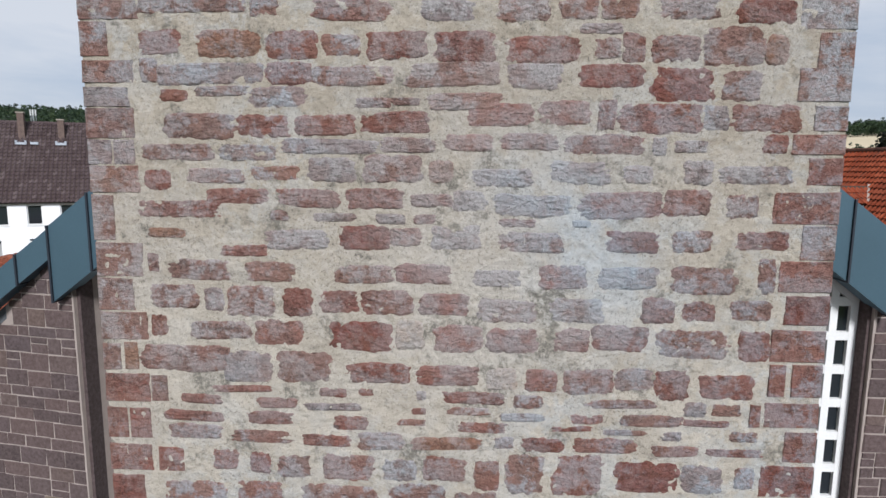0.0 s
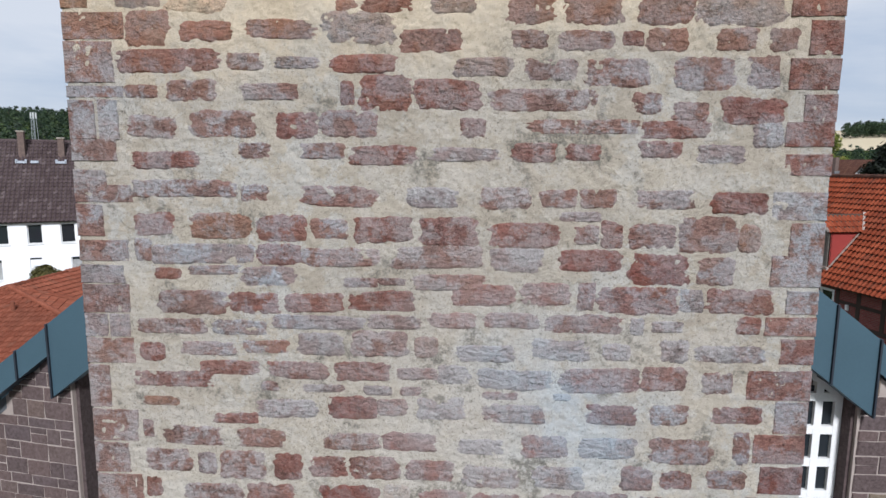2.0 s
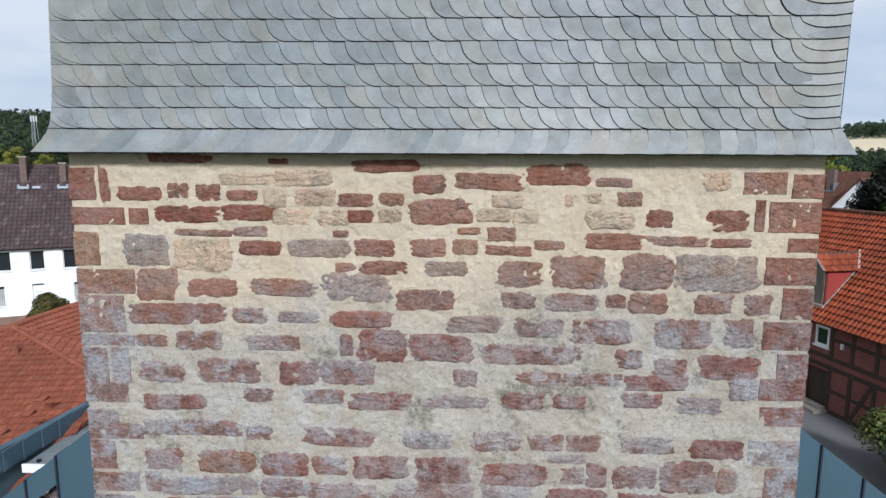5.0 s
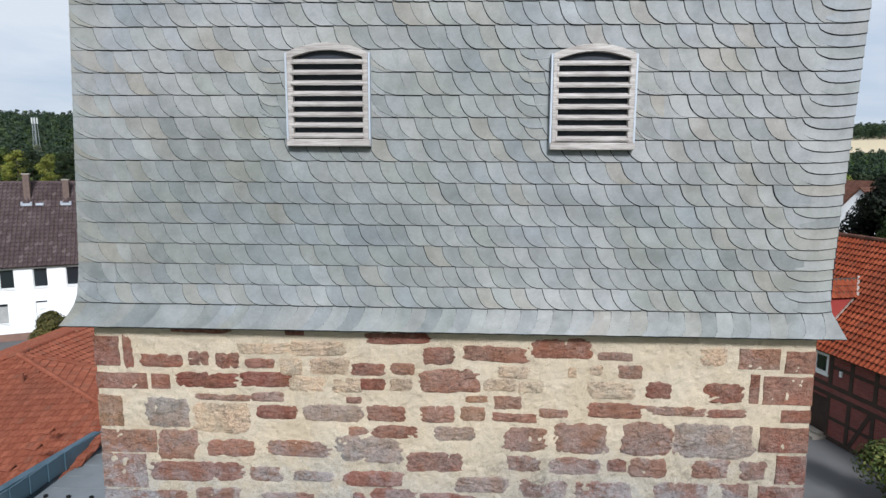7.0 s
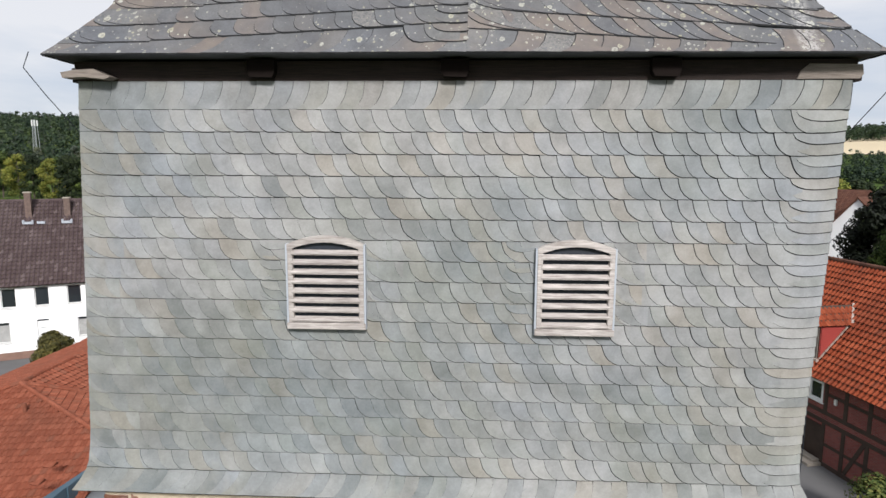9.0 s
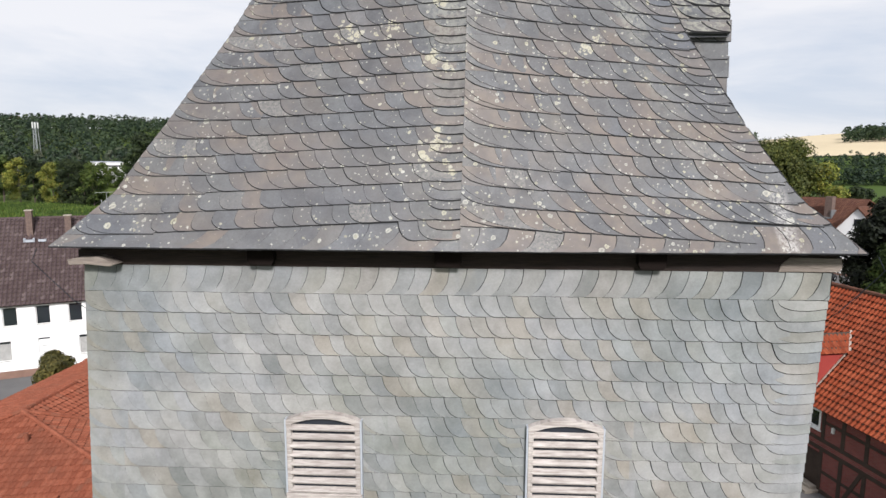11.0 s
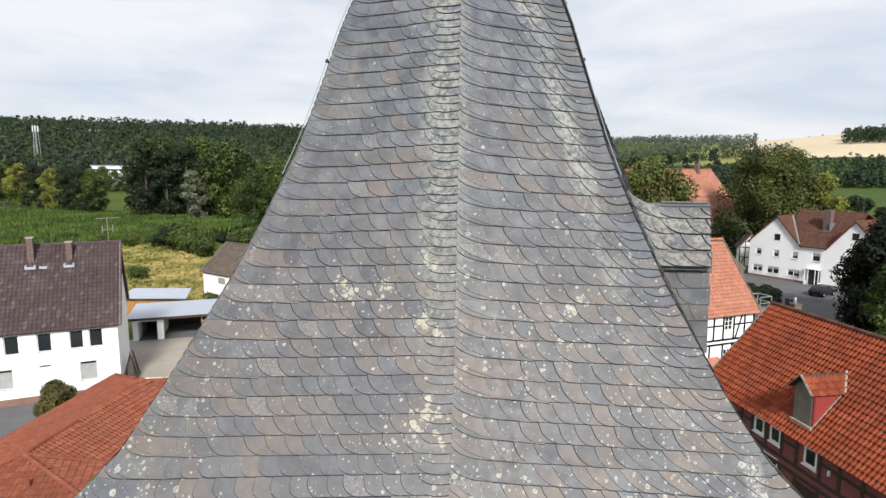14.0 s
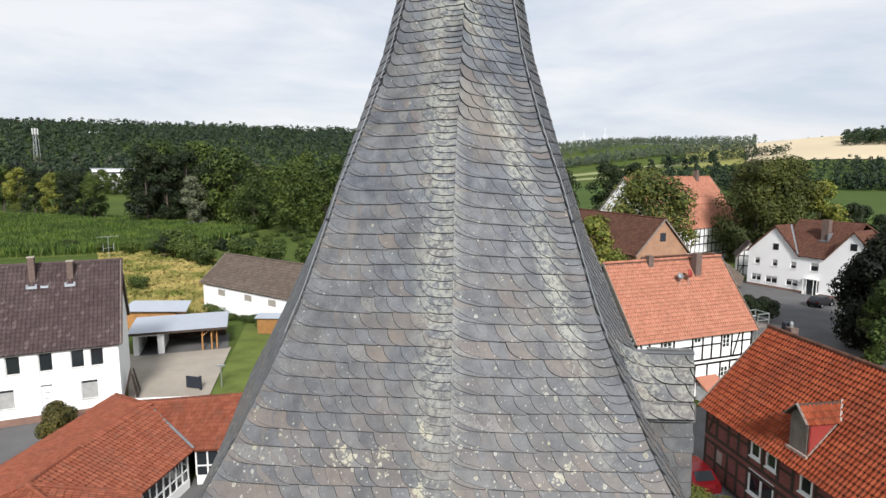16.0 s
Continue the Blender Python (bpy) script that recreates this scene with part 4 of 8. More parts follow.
course((-2.62, 10.04, 0.40, 0.08, "qv"), (-2.29, 10.04, 0.25, 0.09, "v"), (-1.92, 10.05, 0.36, 0.14, "v"), (-1.35, 10.04, 0.40, 0.11, "v"), (-0.78, 10.03, 0.10, 0.16, "r"), (-0.51, 10.03, 0.37, 0.23, "r"), (-0.06, 10.02, 0.44, 0.19, "r"), (0.62, 9.98, 0.68, 0.14, "v"), (1.34, 9.96, 0.20, 0.14, "v"))
course((1.64, 9.91, 0.24, 0.12, "r"), (2.08, 9.91, 0.41, 0.17, "r"), (2.54, 9.93, 0.25, 0.19, "qr"))
course((-2.73, 9.84, 0.16, 0.28, "qv"), (-2.55, 9.84, 0.15, 0.29, "qg"), (-2.23, 9.79, 0.34, 0.15, "v"), (-1.71, 9.81, 0.47, 0.18, "v"), (-1.15, 9.80, 0.30, 0.17, "r"), (-0.78, 9.81, 0.40, 0.18, "v"), (0.12, 9.79, 0.18, 0.13, "r"), (0.91, 9.80, 0.72, 0.10, "v"), (1.54, 9.78, 0.45, 0.12, "r"))
course((2.19, 9.75, 0.20, 0.17, "g"), (2.47, 9.75, 0.34, 0.17, "qr"))
course((-2.14, 9.55, 0.48, 0.12, "r"), (-1.47, 9.62, 0.23, 0.11, "v"), (-0.97, 9.62, 0.31, 0.11, "v"), (-0.52, 9.59, 0.47, 0.13, "r"), (0.07, 9.60, 0.47, 0.09, "g"), (0.56, 9.62, 0.31, 0.13, "r"), (0.90, 9.62, 0.24, 0.11, "r"), (1.45, 9.64, 0.27, 0.11, "r"), (1.88, 9.61, 0.31, 0.12, "g"))
course((2.47, 9.54, 0.32, 0.15, "qr"), (-2.66, 9.62, 0.31, 0.16, "qv"), (-2.71, 9.37, 0.23, 0.21, "qv"), (-2.17, 9.34, 0.45, 0.12, "v"), (-1.78, 9.34, 0.32, 0.12, "v"))
course((-2.59, 9.30, 0.37, 0.13, "qv"), (-1.48, 9.31, 0.19, 0.12, "v"), (-0.85, 9.29, 0.52, 0.14, "r"), (-0.17, 9.29, 0.35, 0.14, "g"), (0.36, 9.29, 0.33, 0.15, "v"), (0.74, 9.29, 0.25, 0.12, "v"), (1.03, 9.29, 0.23, 0.13, "v"), (1.50, 9.29, 0.43, 0.13, "v"), (2.03, 9.27, 0.38, 0.15, "d"))
course((2.44, 9.25, 0.37, 0.20, "qg"), (0.91, 9.16, 0.27, 0.07, "g"))
course((-2.73, 9.10, 0.18, 0.24, "qv"), (-2.25, 9.08, 0.29, 0.16, "r"), (-1.74, 9.06, 0.44, 0.18, "o"), (-1.29, 9.05, 0.36, 0.19, "r"), (-0.93, 9.05, 0.26, 0.14, "v"), (-0.53, 9.05, 0.41, 0.18, "r"), (-0.06, 9.04, 0.42, 0.19, "r"), (0.50, 9.02, 0.48, 0.17, "r"), (0.95, 9.03, 0.18, 0.13, "v"))
course((1.14, 9.03, 0.15, 0.18, "r"), (1.43, 9.02, 0.31, 0.17, "r"), (1.83, 9.03, 0.40, 0.25, "v"), (2.12, 9.02, 0.15, 0.19, "o"), (2.51, 9.01, 0.23, 0.24, "qv"))
course((-2.62, 8.87, 0.31, 0.16, "qv"), (-2.35, 8.88, 0.12, 0.16, "v"), (-1.96, 8.85, 0.60, 0.14, "g"), (-1.57, 8.86, 0.15, 0.13, "g"), (-1.32, 8.86, 0.33, 0.15, "r"), (-0.84, 8.84, 0.56, 0.13, "v"), (-0.14, 8.85, 0.65, 0.16, "v"), (0.45, 8.84, 0.35, 0.16, "g"), (1.00, 8.84, 0.43, 0.15, "d"))
course((1.49, 8.78, 0.42, 0.22, "d"), (1.89, 8.77, 0.26, 0.19, "v"), (2.45, 8.78, 0.34, 0.23, "qv"))
course((-2.67, 8.69, 0.33, 0.14, "qg"), (-1.81, 8.73, 0.37, 0.07, "g"), (-1.39, 8.69, 0.42, 0.14, "g"), (-0.70, 8.65, 0.25, 0.07, "v"), (-0.47, 8.66, 0.19, 0.05, "v"), (-0.04, 8.66, 0.49, 0.11, "v"), (-2.17, 8.70, 0.19, 0.08, "r"))
course((-2.66, 8.50, 0.36, 0.22, "qv"), (-2.00, 8.48, 0.51, 0.17, "v"), (-1.51, 8.48, 0.38, 0.15, "r"), (-1.06, 8.49, 0.42, 0.14, "r"), (-0.55, 8.51, 0.46, 0.14, "r"), (0.21, 8.57, 0.44, 0.15, "r"), (0.67, 8.58, 0.35, 0.16, "r"), (0.97, 8.57, 0.12, 0.19, "r"), (1.35, 8.55, 0.54, 0.20, "r"))
course((1.73, 8.55, 0.17, 0.16, "g"), (2.07, 8.55, 0.46, 0.17, "r"), (2.52, 8.55, 0.22, 0.17, "qv"))
course((-2.76, 8.29, 0.19, 0.18, "qg"), (-2.57, 8.29, 0.16, 0.18, "qg"), (-2.17, 8.29, 0.53, 0.11, "v"), (-1.63, 8.29, 0.44, 0.11, "g"), (-1.04, 8.34, 0.67, 0.10, "g"), (-0.45, 8.35, 0.37, 0.10, "v"), (-0.01, 8.37, 0.33, 0.11, "r"), (0.43, 8.38, 0.38, 0.11, "r"), (0.95, 8.36, 0.55, 0.13, "r"))
course((1.35, 8.35, 0.10, 0.12, "g"), (1.57, 8.35, 0.22, 0.08, "g"), (2.16, 8.37, 0.17, 0.12, "r"), (2.45, 8.37, 0.36, 0.14, "qr"))
course((-2.66, 8.09, 0.39, 0.20, "qv"), (-2.33, 8.09, 0.19, 0.14, "r"), (-1.88, 8.12, 0.41, 0.10, "v"), (-1.44, 8.14, 0.33, 0.10, "v"), (-1.02, 8.17, 0.34, 0.16, "g"), (-0.56, 8.18, 0.41, 0.18, "v"), (-0.21, 8.16, 0.17, 0.15, "o"), (0.24, 8.12, 0.41, 0.12, "g"), (0.80, 8.16, 0.42, 0.15, "g"))
course((1.21, 8.15, 0.20, 0.12, "g"), (1.63, 8.17, 0.20, 0.16, "g"), (2.04, 8.15, 0.50, 0.12, "g"), (2.51, 8.18, 0.23, 0.19, "qr"))
course((-2.77, 7.80, 0.18, 0.34, "qv"), (-2.17, 7.87, 0.60, 0.12, "r"), (-1.73, 7.97, 0.45, 0.11, "r"), (-1.20, 7.96, 0.46, 0.13, "r"), (-0.70, 7.96, 0.40, 0.14, "r"), (-0.28, 7.95, 0.29, 0.09, "r"), (0.00, 7.95, 0.24, 0.14, "g"), (0.45, 7.92, 0.51, 0.15, "g"), (1.10, 7.93, 0.53, 0.19, "r"))
course((1.57, 7.95, 0.33, 0.17, "r"), (1.96, 7.93, 0.21, 0.16, "v"), (2.40, 7.92, 0.45, 0.23, "qr"))
course((-1.42, 7.83, 0.13, 0.07, "v"), (-1.00, 7.82, 0.29, 0.06, "g"), (-0.58, 7.81, 0.21, 0.07, "g"), (-0.33, 7.81, 0.15, 0.07, "r"), (0.35, 7.79, 0.25, 0.06, "r"), (0.82, 7.79, 0.13, 0.05, "g"), (-2.28, 7.69, 0.28, 0.07, "o"), (-0.77, 7.67, 0.36, 0.17, "d"), (-0.47, 7.68, 0.22, 0.13, "v"))
course((-0.10, 7.68, 0.35, 0.17, "g"), (0.44, 7.65, 0.46, 0.14, "v"), (1.21, 7.66, 0.38, 0.15, "d"), (1.62, 7.67, 0.28, 0.15, "v"), (2.12, 7.68, 0.35, 0.13, "r"), (2.50, 7.67, 0.21, 0.25, "qv"), (-1.70, 7.56, 0.33, 0.08, "r"), (-1.29, 7.65, 0.45, 0.14, "g"))
course((-2.68, 7.48, 0.40, 0.26, "qv"), (-2.40, 7.46, 0.08, 0.13, "r"), (-2.04, 7.41, 0.45, 0.15, "v"), (-1.50, 7.40, 0.36, 0.14, "v"), (-0.79, 7.39, 0.41, 0.13, "v"), (-0.33, 7.40, 0.40, 0.14, "d"), (0.21, 7.38, 0.33, 0.12, "g"), (0.70, 7.39, 0.33, 0.17, "r"), (1.17, 7.39, 0.41, 0.15, "g"))
course((1.72, 7.38, 0.44, 0.19, "v"), (2.17, 7.42, 0.13, 0.25, "v"), (2.43, 7.42, 0.35, 0.23, "qr"))
course((-2.72, 7.21, 0.31, 0.25, "qv"), (-2.25, 7.20, 0.35, 0.17, "v"), (-1.94, 7.18, 0.15, 0.17, "g"), (-1.66, 7.17, 0.35, 0.22, "v"), (-1.30, 7.17, 0.22, 0.20, "r"), (-0.98, 7.18, 0.29, 0.16, "r"), (-0.61, 7.18, 0.37, 0.18, "r"), (-0.18, 7.17, 0.36, 0.15, "r"), (0.29, 7.13, 0.40, 0.17, "v"))
course((0.81, 7.14, 0.38, 0.17, "g"), (1.41, 7.15, 0.23, 0.18, "r"), (1.70, 7.15, 0.22, 0.14, "r"), (2.08, 7.16, 0.27, 0.14, "v"), (2.47, 7.17, 0.30, 0.22, "qd"))
course((-2.67, 6.96, 0.39, 0.22, "qv"), (-2.38, 6.97, 0.13, 0.15, "r"), (-1.90, 6.94, 0.42, 0.13, "v"), (-1.44, 6.93, 0.35, 0.18, "r"), (-0.82, 6.91, 0.47, 0.21, "d"), (-0.44, 6.93, 0.21, 0.21, "p"), (-0.07, 6.91, 0.35, 0.20, "r"), (0.34, 6.90, 0.36, 0.18, "r"), (0.78, 6.91, 0.25, 0.17, "r"))
course((1.14, 6.93, 0.37, 0.18, "r"), (1.67, 6.90, 0.49, 0.20, "v"), (2.12, 6.89, 0.21, 0.22, "r"), (2.44, 6.90, 0.39, 0.24, "qr"))
course((-2.78, 6.71, 0.15, 0.21, "qv"), (-2.62, 6.72, 0.11, 0.22, "qo"), (-2.21, 6.71, 0.65, 0.19, "v"), (-1.69, 6.65, 0.35, 0.22, "g"), (-1.24, 6.66, 0.42, 0.22, "v"), (-0.70, 6.62, 0.47, 0.15, "r"), (-0.15, 6.61, 0.45, 0.15, "r"), (0.26, 6.59, 0.21, 0.15, "p"), (0.56, 6.59, 0.22, 0.16, "r"))
course((0.92, 6.59, 0.35, 0.18, "v"), (1.26, 6.61, 0.27, 0.16, "g"), (1.54, 6.58, 0.25, 0.22, "r"), (1.94, 6.57, 0.39, 0.18, "r"), (2.31, 6.63, 0.12, 0.25, "qr"), (2.52, 6.63, 0.21, 0.25, "qr"))
course((-2.68, 6.46, 0.38, 0.23, "qr"), (-2.41, 6.46, 0.13, 0.21, "qv"), (-1.75, 6.47, 0.46, 0.05, "r"), (-2.09, 6.38, 0.30, 0.07, "r"), (-1.04, 6.46, 0.22, 0.07, "r"), (-0.78, 6.47, 0.11, 0.06, "r"), (-0.35, 6.45, 0.07, 0.07, "g"), (0.05, 6.44, 0.46, 0.09, "r"), (0.47, 6.42, 0.20, 0.10, "v"))
course((1.18, 6.42, 0.50, 0.07, "v"), (1.73, 6.39, 0.16, 0.11, "g"), (1.96, 6.39, 0.20, 0.09, "v"), (2.17, 6.35, 0.08, 0.18, "qr"), (2.42, 6.36, 0.37, 0.19, "qr"))
course((-1.48, 6.36, 0.29, 0.08, "r"), (-1.05, 6.34, 0.42, 0.06, "g"), (-0.37, 6.32, 0.10, 0.05, "r"), (0.01, 6.33, 0.31, 0.06, "v"), (0.42, 6.29, 0.32, 0.06, "g"), (-2.15, 6.24, 0.42, 0.08, "r"), (-1.54, 6.24, 0.36, 0.10, "r"), (-0.90, 6.21, 0.25, 0.11, "r"), (-0.43, 6.23, 0.21, 0.05, "v"))
course((0.12, 6.20, 0.35, 0.08, "r"), (0.91, 6.29, 0.24, 0.07, "r"), (1.40, 6.29, 0.43, 0.09, "v"), (1.81, 6.28, 0.32, 0.05, "r"))
course((-2.77, 6.17, 0.17, 0.25, "qr"), (-2.58, 6.17, 0.17, 0.25, "qr"), (-2.15, 6.11, 0.38, 0.11, "v"), (-1.60, 6.08, 0.48, 0.10, "v"), (-1.10, 6.06, 0.37, 0.09, "r"), (-0.67, 6.07, 0.34, 0.14, "v"), (-0.16, 6.06, 0.51, 0.10, "o"), (0.80, 6.21, 0.29, 0.04, "r"), (1.21, 6.19, 0.30, 0.04, "v"))
course((0.29, 6.08, 0.14, 0.09, "v"), (0.59, 6.07, 0.31, 0.11, "d"), (1.06, 6.08, 0.44, 0.11, "r"), (1.56, 6.17, 0.15, 0.07, "g"), (2.10, 6.18, 0.21, 0.08, "v"), (2.51, 6.11, 0.22, 0.24, "qr"))
course((-2.68, 5.88, 0.36, 0.22, "qr"), (-2.35, 5.87, 0.21, 0.20, "qr"), (-1.91, 5.88, 0.20, 0.15, "r"), (-1.63, 5.86, 0.16, 0.16, "r"), (-1.36, 5.84, 0.25, 0.18, "v"), (-0.92, 5.84, 0.37, 0.20, "r"), (-0.52, 5.83, 0.25, 0.17, "g"), (-0.16, 5.85, 0.32, 0.19, "r"), (0.16, 5.81, 0.18, 0.24, "r"))
course((0.45, 5.83, 0.29, 0.30, "v"), (0.86, 5.83, 0.36, 0.30, "r"), (1.40, 5.83, 0.47, 0.23, "d"), (1.60, 6.05, 0.31, 0.08, "r"), (2.04, 6.05, 0.40, 0.06, "r"), (1.81, 5.82, 0.30, 0.21, "g"), (2.13, 5.84, 0.14, 0.16, "v"), (2.43, 5.83, 0.38, 0.25, "qd"))
course((-2.73, 5.62, 0.30, 0.21, "qd"), (-2.16, 5.60, 0.47, 0.18, "v"), (-1.64, 5.58, 0.34, 0.24, "r"), (-0.98, 5.58, 0.59, 0.20, "v"), (-0.39, 5.61, 0.43, 0.20, "v"), (0.08, 5.59, 0.33, 0.15, "v"))


def rubble(face, x0, x1, z0, z1):
    """Plain coursed rubble for the parts of the shaft that are only glimpsed."""
    z = z0
    while z < z1 - 0.1:
        h = _rng.uniform(0.16, 0.3)
        x = x0
        while x < x1 - 0.15:
            w = min(_rng.uniform(0.2, 0.6), x1 - x)
            lay(x + w / 2, z + h / 2, w - 0.06, h - 0.07, _rng.choice("rrvvgd"), face)
            x += w
        z += h


rubble(0, TX0 + 0.02, TX1 - 0.02, 0.1, 5.5)
rubble(1, 0.03, TY1 - TY0 - 0.03, 0.1, Z_STONE - 0.1)
rubble(2, -TX1 + 0.03, -TX0 - 0.03, 0.1, Z_STONE - 0.1)
rubble(3, -(TY1 - TY0) + 0.03, -0.03, 0.1, Z_STONE - 0.1)
for key, m in stone_rest.items():
    part("rubble_fill", m, M_STONES[key], masonry, "", "stuff")

# ---- slates ----
def cut_slate(line, rim, lift):
    """A slate from its outline: the first points run down the open edge, the last two lie under the next course; rim:
    how far the dressed edge stands out below, coloured dark as the shade under the slate.
    """
    m = Mesh()
    for d in (0, 1):
        for (x, y), (a, b) in zip(line, rim):
            m.v.append((x + a * d, y + b * d, lift(x, y) - 0.009 * d))
    n = len(line)
    m.f.append(tuple(range(n)))
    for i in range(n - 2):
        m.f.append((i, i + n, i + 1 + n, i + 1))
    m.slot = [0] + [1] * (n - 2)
    return m


def slate_variant(seed):
    """One slate, 1 wide and 1 high in what shows of it: a bowed back that runs slantwise to a straight foot; z is outwards."""
    rng = random.Random(seed)
    j = lambda: rng.uniform(-0.02, 0.02)
    e = rng.uniform(0.80, 0.98)
    line = [(-0.02 + j(), 1.2), (0.0 + j(), 0.95), (0.08 * e + j(), 0.70), (0.21 * e + j(), 0.46 + j()), (0.42 * e, 0.24 + j()), (0.70 * e, 0.075 + j() * 0.5), (e, 0.0), (1.25, j() * 0.5), (1.92, j() * 0.5), (1.92, 1.2)]
    rim = [(-0.06, 0.0), (-0.06, 0.0), (-0.06, -0.01), (-0.06, -0.02), (-0.05, -0.03), (-0.04, -0.04), (-0.01, -0.045), (0.0, -0.045), (0.0, -0.045), (0.0, 0.0)]
    return cut_slate(line, rim, lambda x, y: 0.010 * (1 - x / 1.92) + 0.013 * (1 - y))


def start_variant(seed, high):
    """A slate of the fan with which a course begins: its back springs from the edge at a given height and sweeps to the foot."""
    rng = random.Random(seed)
    j = lambda: rng.uniform(-0.03, 0.03)
    line = [(0.0, 1.2), (0.0, high), (0.14, high * 0.66 + j()), (0.34, high * 0.37 + j()), (0.60, high * 0.15), (0.84, high * 0.03), (1.0, 0.0), (1.4, 0.0), (1.92, 0.0), (1.92, 1.2)]
    rim = [(0.0, 0.0), (0.0, -0.03), (-0.02, -0.035), (-0.02, -0.04), (-0.015, -0.04), (-0.01, -0.04), (0.0, -0.04), (0.0, -0.04), (0.0, -0.04), (0.0, 0.0)]
    return cut_slate(line, rim, lambda x, y: 0.002 + 0.002 * (high > 0.7) + 0.006 * (1 - x / 1.92) + 0.013 * (1 - y))


def end_variant(seed):
    """A slate that closes a course: bowed back, rounded foot that rises to the edge."""
    rng = random.Random(seed)
    j = lambda: rng.uniform(-0.02, 0.02)
    line = [(-0.02, 1.3), (0.0, 1.0), (0.05 + j(), 0.72), (0.15 + j(), 0.44), (0.32, 0.20 + j()), (0.55, 0.05), (0.82, 0.0), (1.15, 0.03 + j()), (1.45, 0.11), (1.66, 0.20), (1.66, 1.3)]
    rim = [(-0.03, 0.0), (-0.03, 0.0), (-0.035, -0.02), (-0.03, -0.05), (-0.03, -0.07), (-0.02, -0.08), (0.0, -0.08), (0.0, -0.08), (0.0, -0.08), (0.0, -0.08), (0.0, 0.0)]
    return cut_slate(line, rim, lambda x, y: 0.009 * (1 - x / 1.66) + 0.013 * (1 - y))


def eave_variant(seed):
    """A long slate of a closing course: straight foot, its open back leaning the other way and bowed."""
    rng = random.Random(seed)
    j = lambda: rng.uniform(-0.03, 0.03)
    e = rng.uniform(0.55, 0.8)
    line = [(e + j(), 1.08), (e * 0.97 + j(), 0.80), (e * 0.82 + j(), 0.50), (e * 0.52 + j(), 0.22), (0.0, 0.0), (0.8, j() * 0.3), (1.66, 0.0), (2.5, 1.08)]
    rim = [(-0.075, 0.0)] * 4 + [(-0.05, -0.03), (0.0, -0.03), (0.0, -0.03), (0.0, 0.0)]
    return cut_slate(line, rim, lambda x, y: 0.009 * (1 - x / 2.5) + 0.007 * (1 - y))


SLATES = [slate_variant(300 + i) for i in range(8)]
SLATES_M = [eave_variant(320 + i) for i in range(6)]
STARTS_LOW = [start_variant(340 + i, 0.46 + 0.04 * i) for i in range(3)]
STARTS_HIGH = [start_variant(350 + i, 0.82 + 0.04 * i) for i in range(3)]
ENDS = [end_variant(360 + i) for i in range(5)]


class Hanging:
    """Hangs slates on a surface. place(s, z) gives a point; slates in the near stretch become objects, the rest is joined."""
    def __init__(self, name, mat, parent, place, near, seed, stand=1.0):
        self.stand = stand
        self.name, self.mat, self.parent, self.place, self.near = name, mat, parent, place, near
        self.rng, self.rest, self.count = random.Random(seed), Mesh(), 0
        self.rim = M_RIM_SHADE if mat is M_SLATE_WALL else M_RIM_SHADE_OLD
        self.shared = {}

    def slate(self, s, z, w, h, bank=None, tilt=0.0, exact=False):
        bank = bank or SLATES
        e = 0.02
        p = Vector(self.place(s, z))
        a = (Vector(self.place(s + e, z)) - Vector(self.place(s - e, z)))
        b = (Vector(self.place(s, z + h)) - Vector(self.place(s, z)))
        a = a.normalized()
        n = a.cross(b).normalized()
        b = n.cross(a)
        ang = tilt + radians(self.rng.uniform(-0.7, 0.7))
        a, b = a * math.cos(ang) + b * math.sin(ang), b * math.cos(ang) - a * math.sin(ang)
        kind = self.rng.randrange(len(bank))
        w *= 1.0 if exact else self.rng.uniform(0.94, 1.08)
        p = p + n * self.rng.uniform(0.0, 0.003)
        mt = Matrix(((a.x * w, b.x * h, n.x * self.stand, p.x), (a.y * w, b.y * h, n.y * self.stand, p.y), (a.z * w, b.z * h, n.z * self.stand, p.z), (0, 0, 0, 1)))
        src = bank[kind]
        if self.near(s, z) and self.count < 300:
            me = self.shared.get(id(src))
            if me is None:
                me = self.shared[id(src)] = src.data("slate")
                me.materials.append(self.mat)
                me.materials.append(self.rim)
            ob = part("slate", me, self.mat, self.parent)
            ob.matrix_basis = mt
            self.count += 1
        else:
            k = len(self.rest.v)
            self.rest.v += [tuple(mt @ Vector(v)) for v in src.v]
            self.rest.f += [tuple(k + i for i in q) for q in src.f]
            self.rest.slot += src.slot

    def bent(self, f, z, w, h, width, bank=None, tilt=0.0, full=False, past=0.0):
        """A slate that follows a tapering face: f is its place as a fraction of the width, so hips stay straight."""
        src = self.rng.choice(bank or SLATES)
        e = 0.02
        base = width(z)
        k = len(self.rest.v)
        for x, y, d in src.v:
            zz = z + y * h + math.tan(tilt) * x * w
            L = width(zz)
            s = min(max((f + (x if not full or x > 1 else 0.0) * w / base) * L, 0.0), L + past)
            p = Vector(self.place(s, zz))
            a = (Vector(self.place(s + e, zz)) - p)
            b = (Vector(self.place(s, zz + e)) - p)
            self.rest.v.append(tuple(p + a.cross(b).normalized() * (d - 0.006 * full) * self.stand))
        self.rest.f += [tuple(k + i for i in q) for q in src.f]
        self.rest.slot += src.slot

    def finish(self):
        if self.rest.v:
            ob = part(self.name, self.rest, self.mat, self.parent, "", "stuff")
            ob.data.materials.append(self.rim)


# ---- slate-hung storey ----
def wall_shear(z):
    return -0.045 * (Z_SLATE - z)


def flare(z):
    """How far the slating swings out over the masonry."""
    t = max(0.0, (11.98 - z) / 0.6)
    return 0.15 * t * t


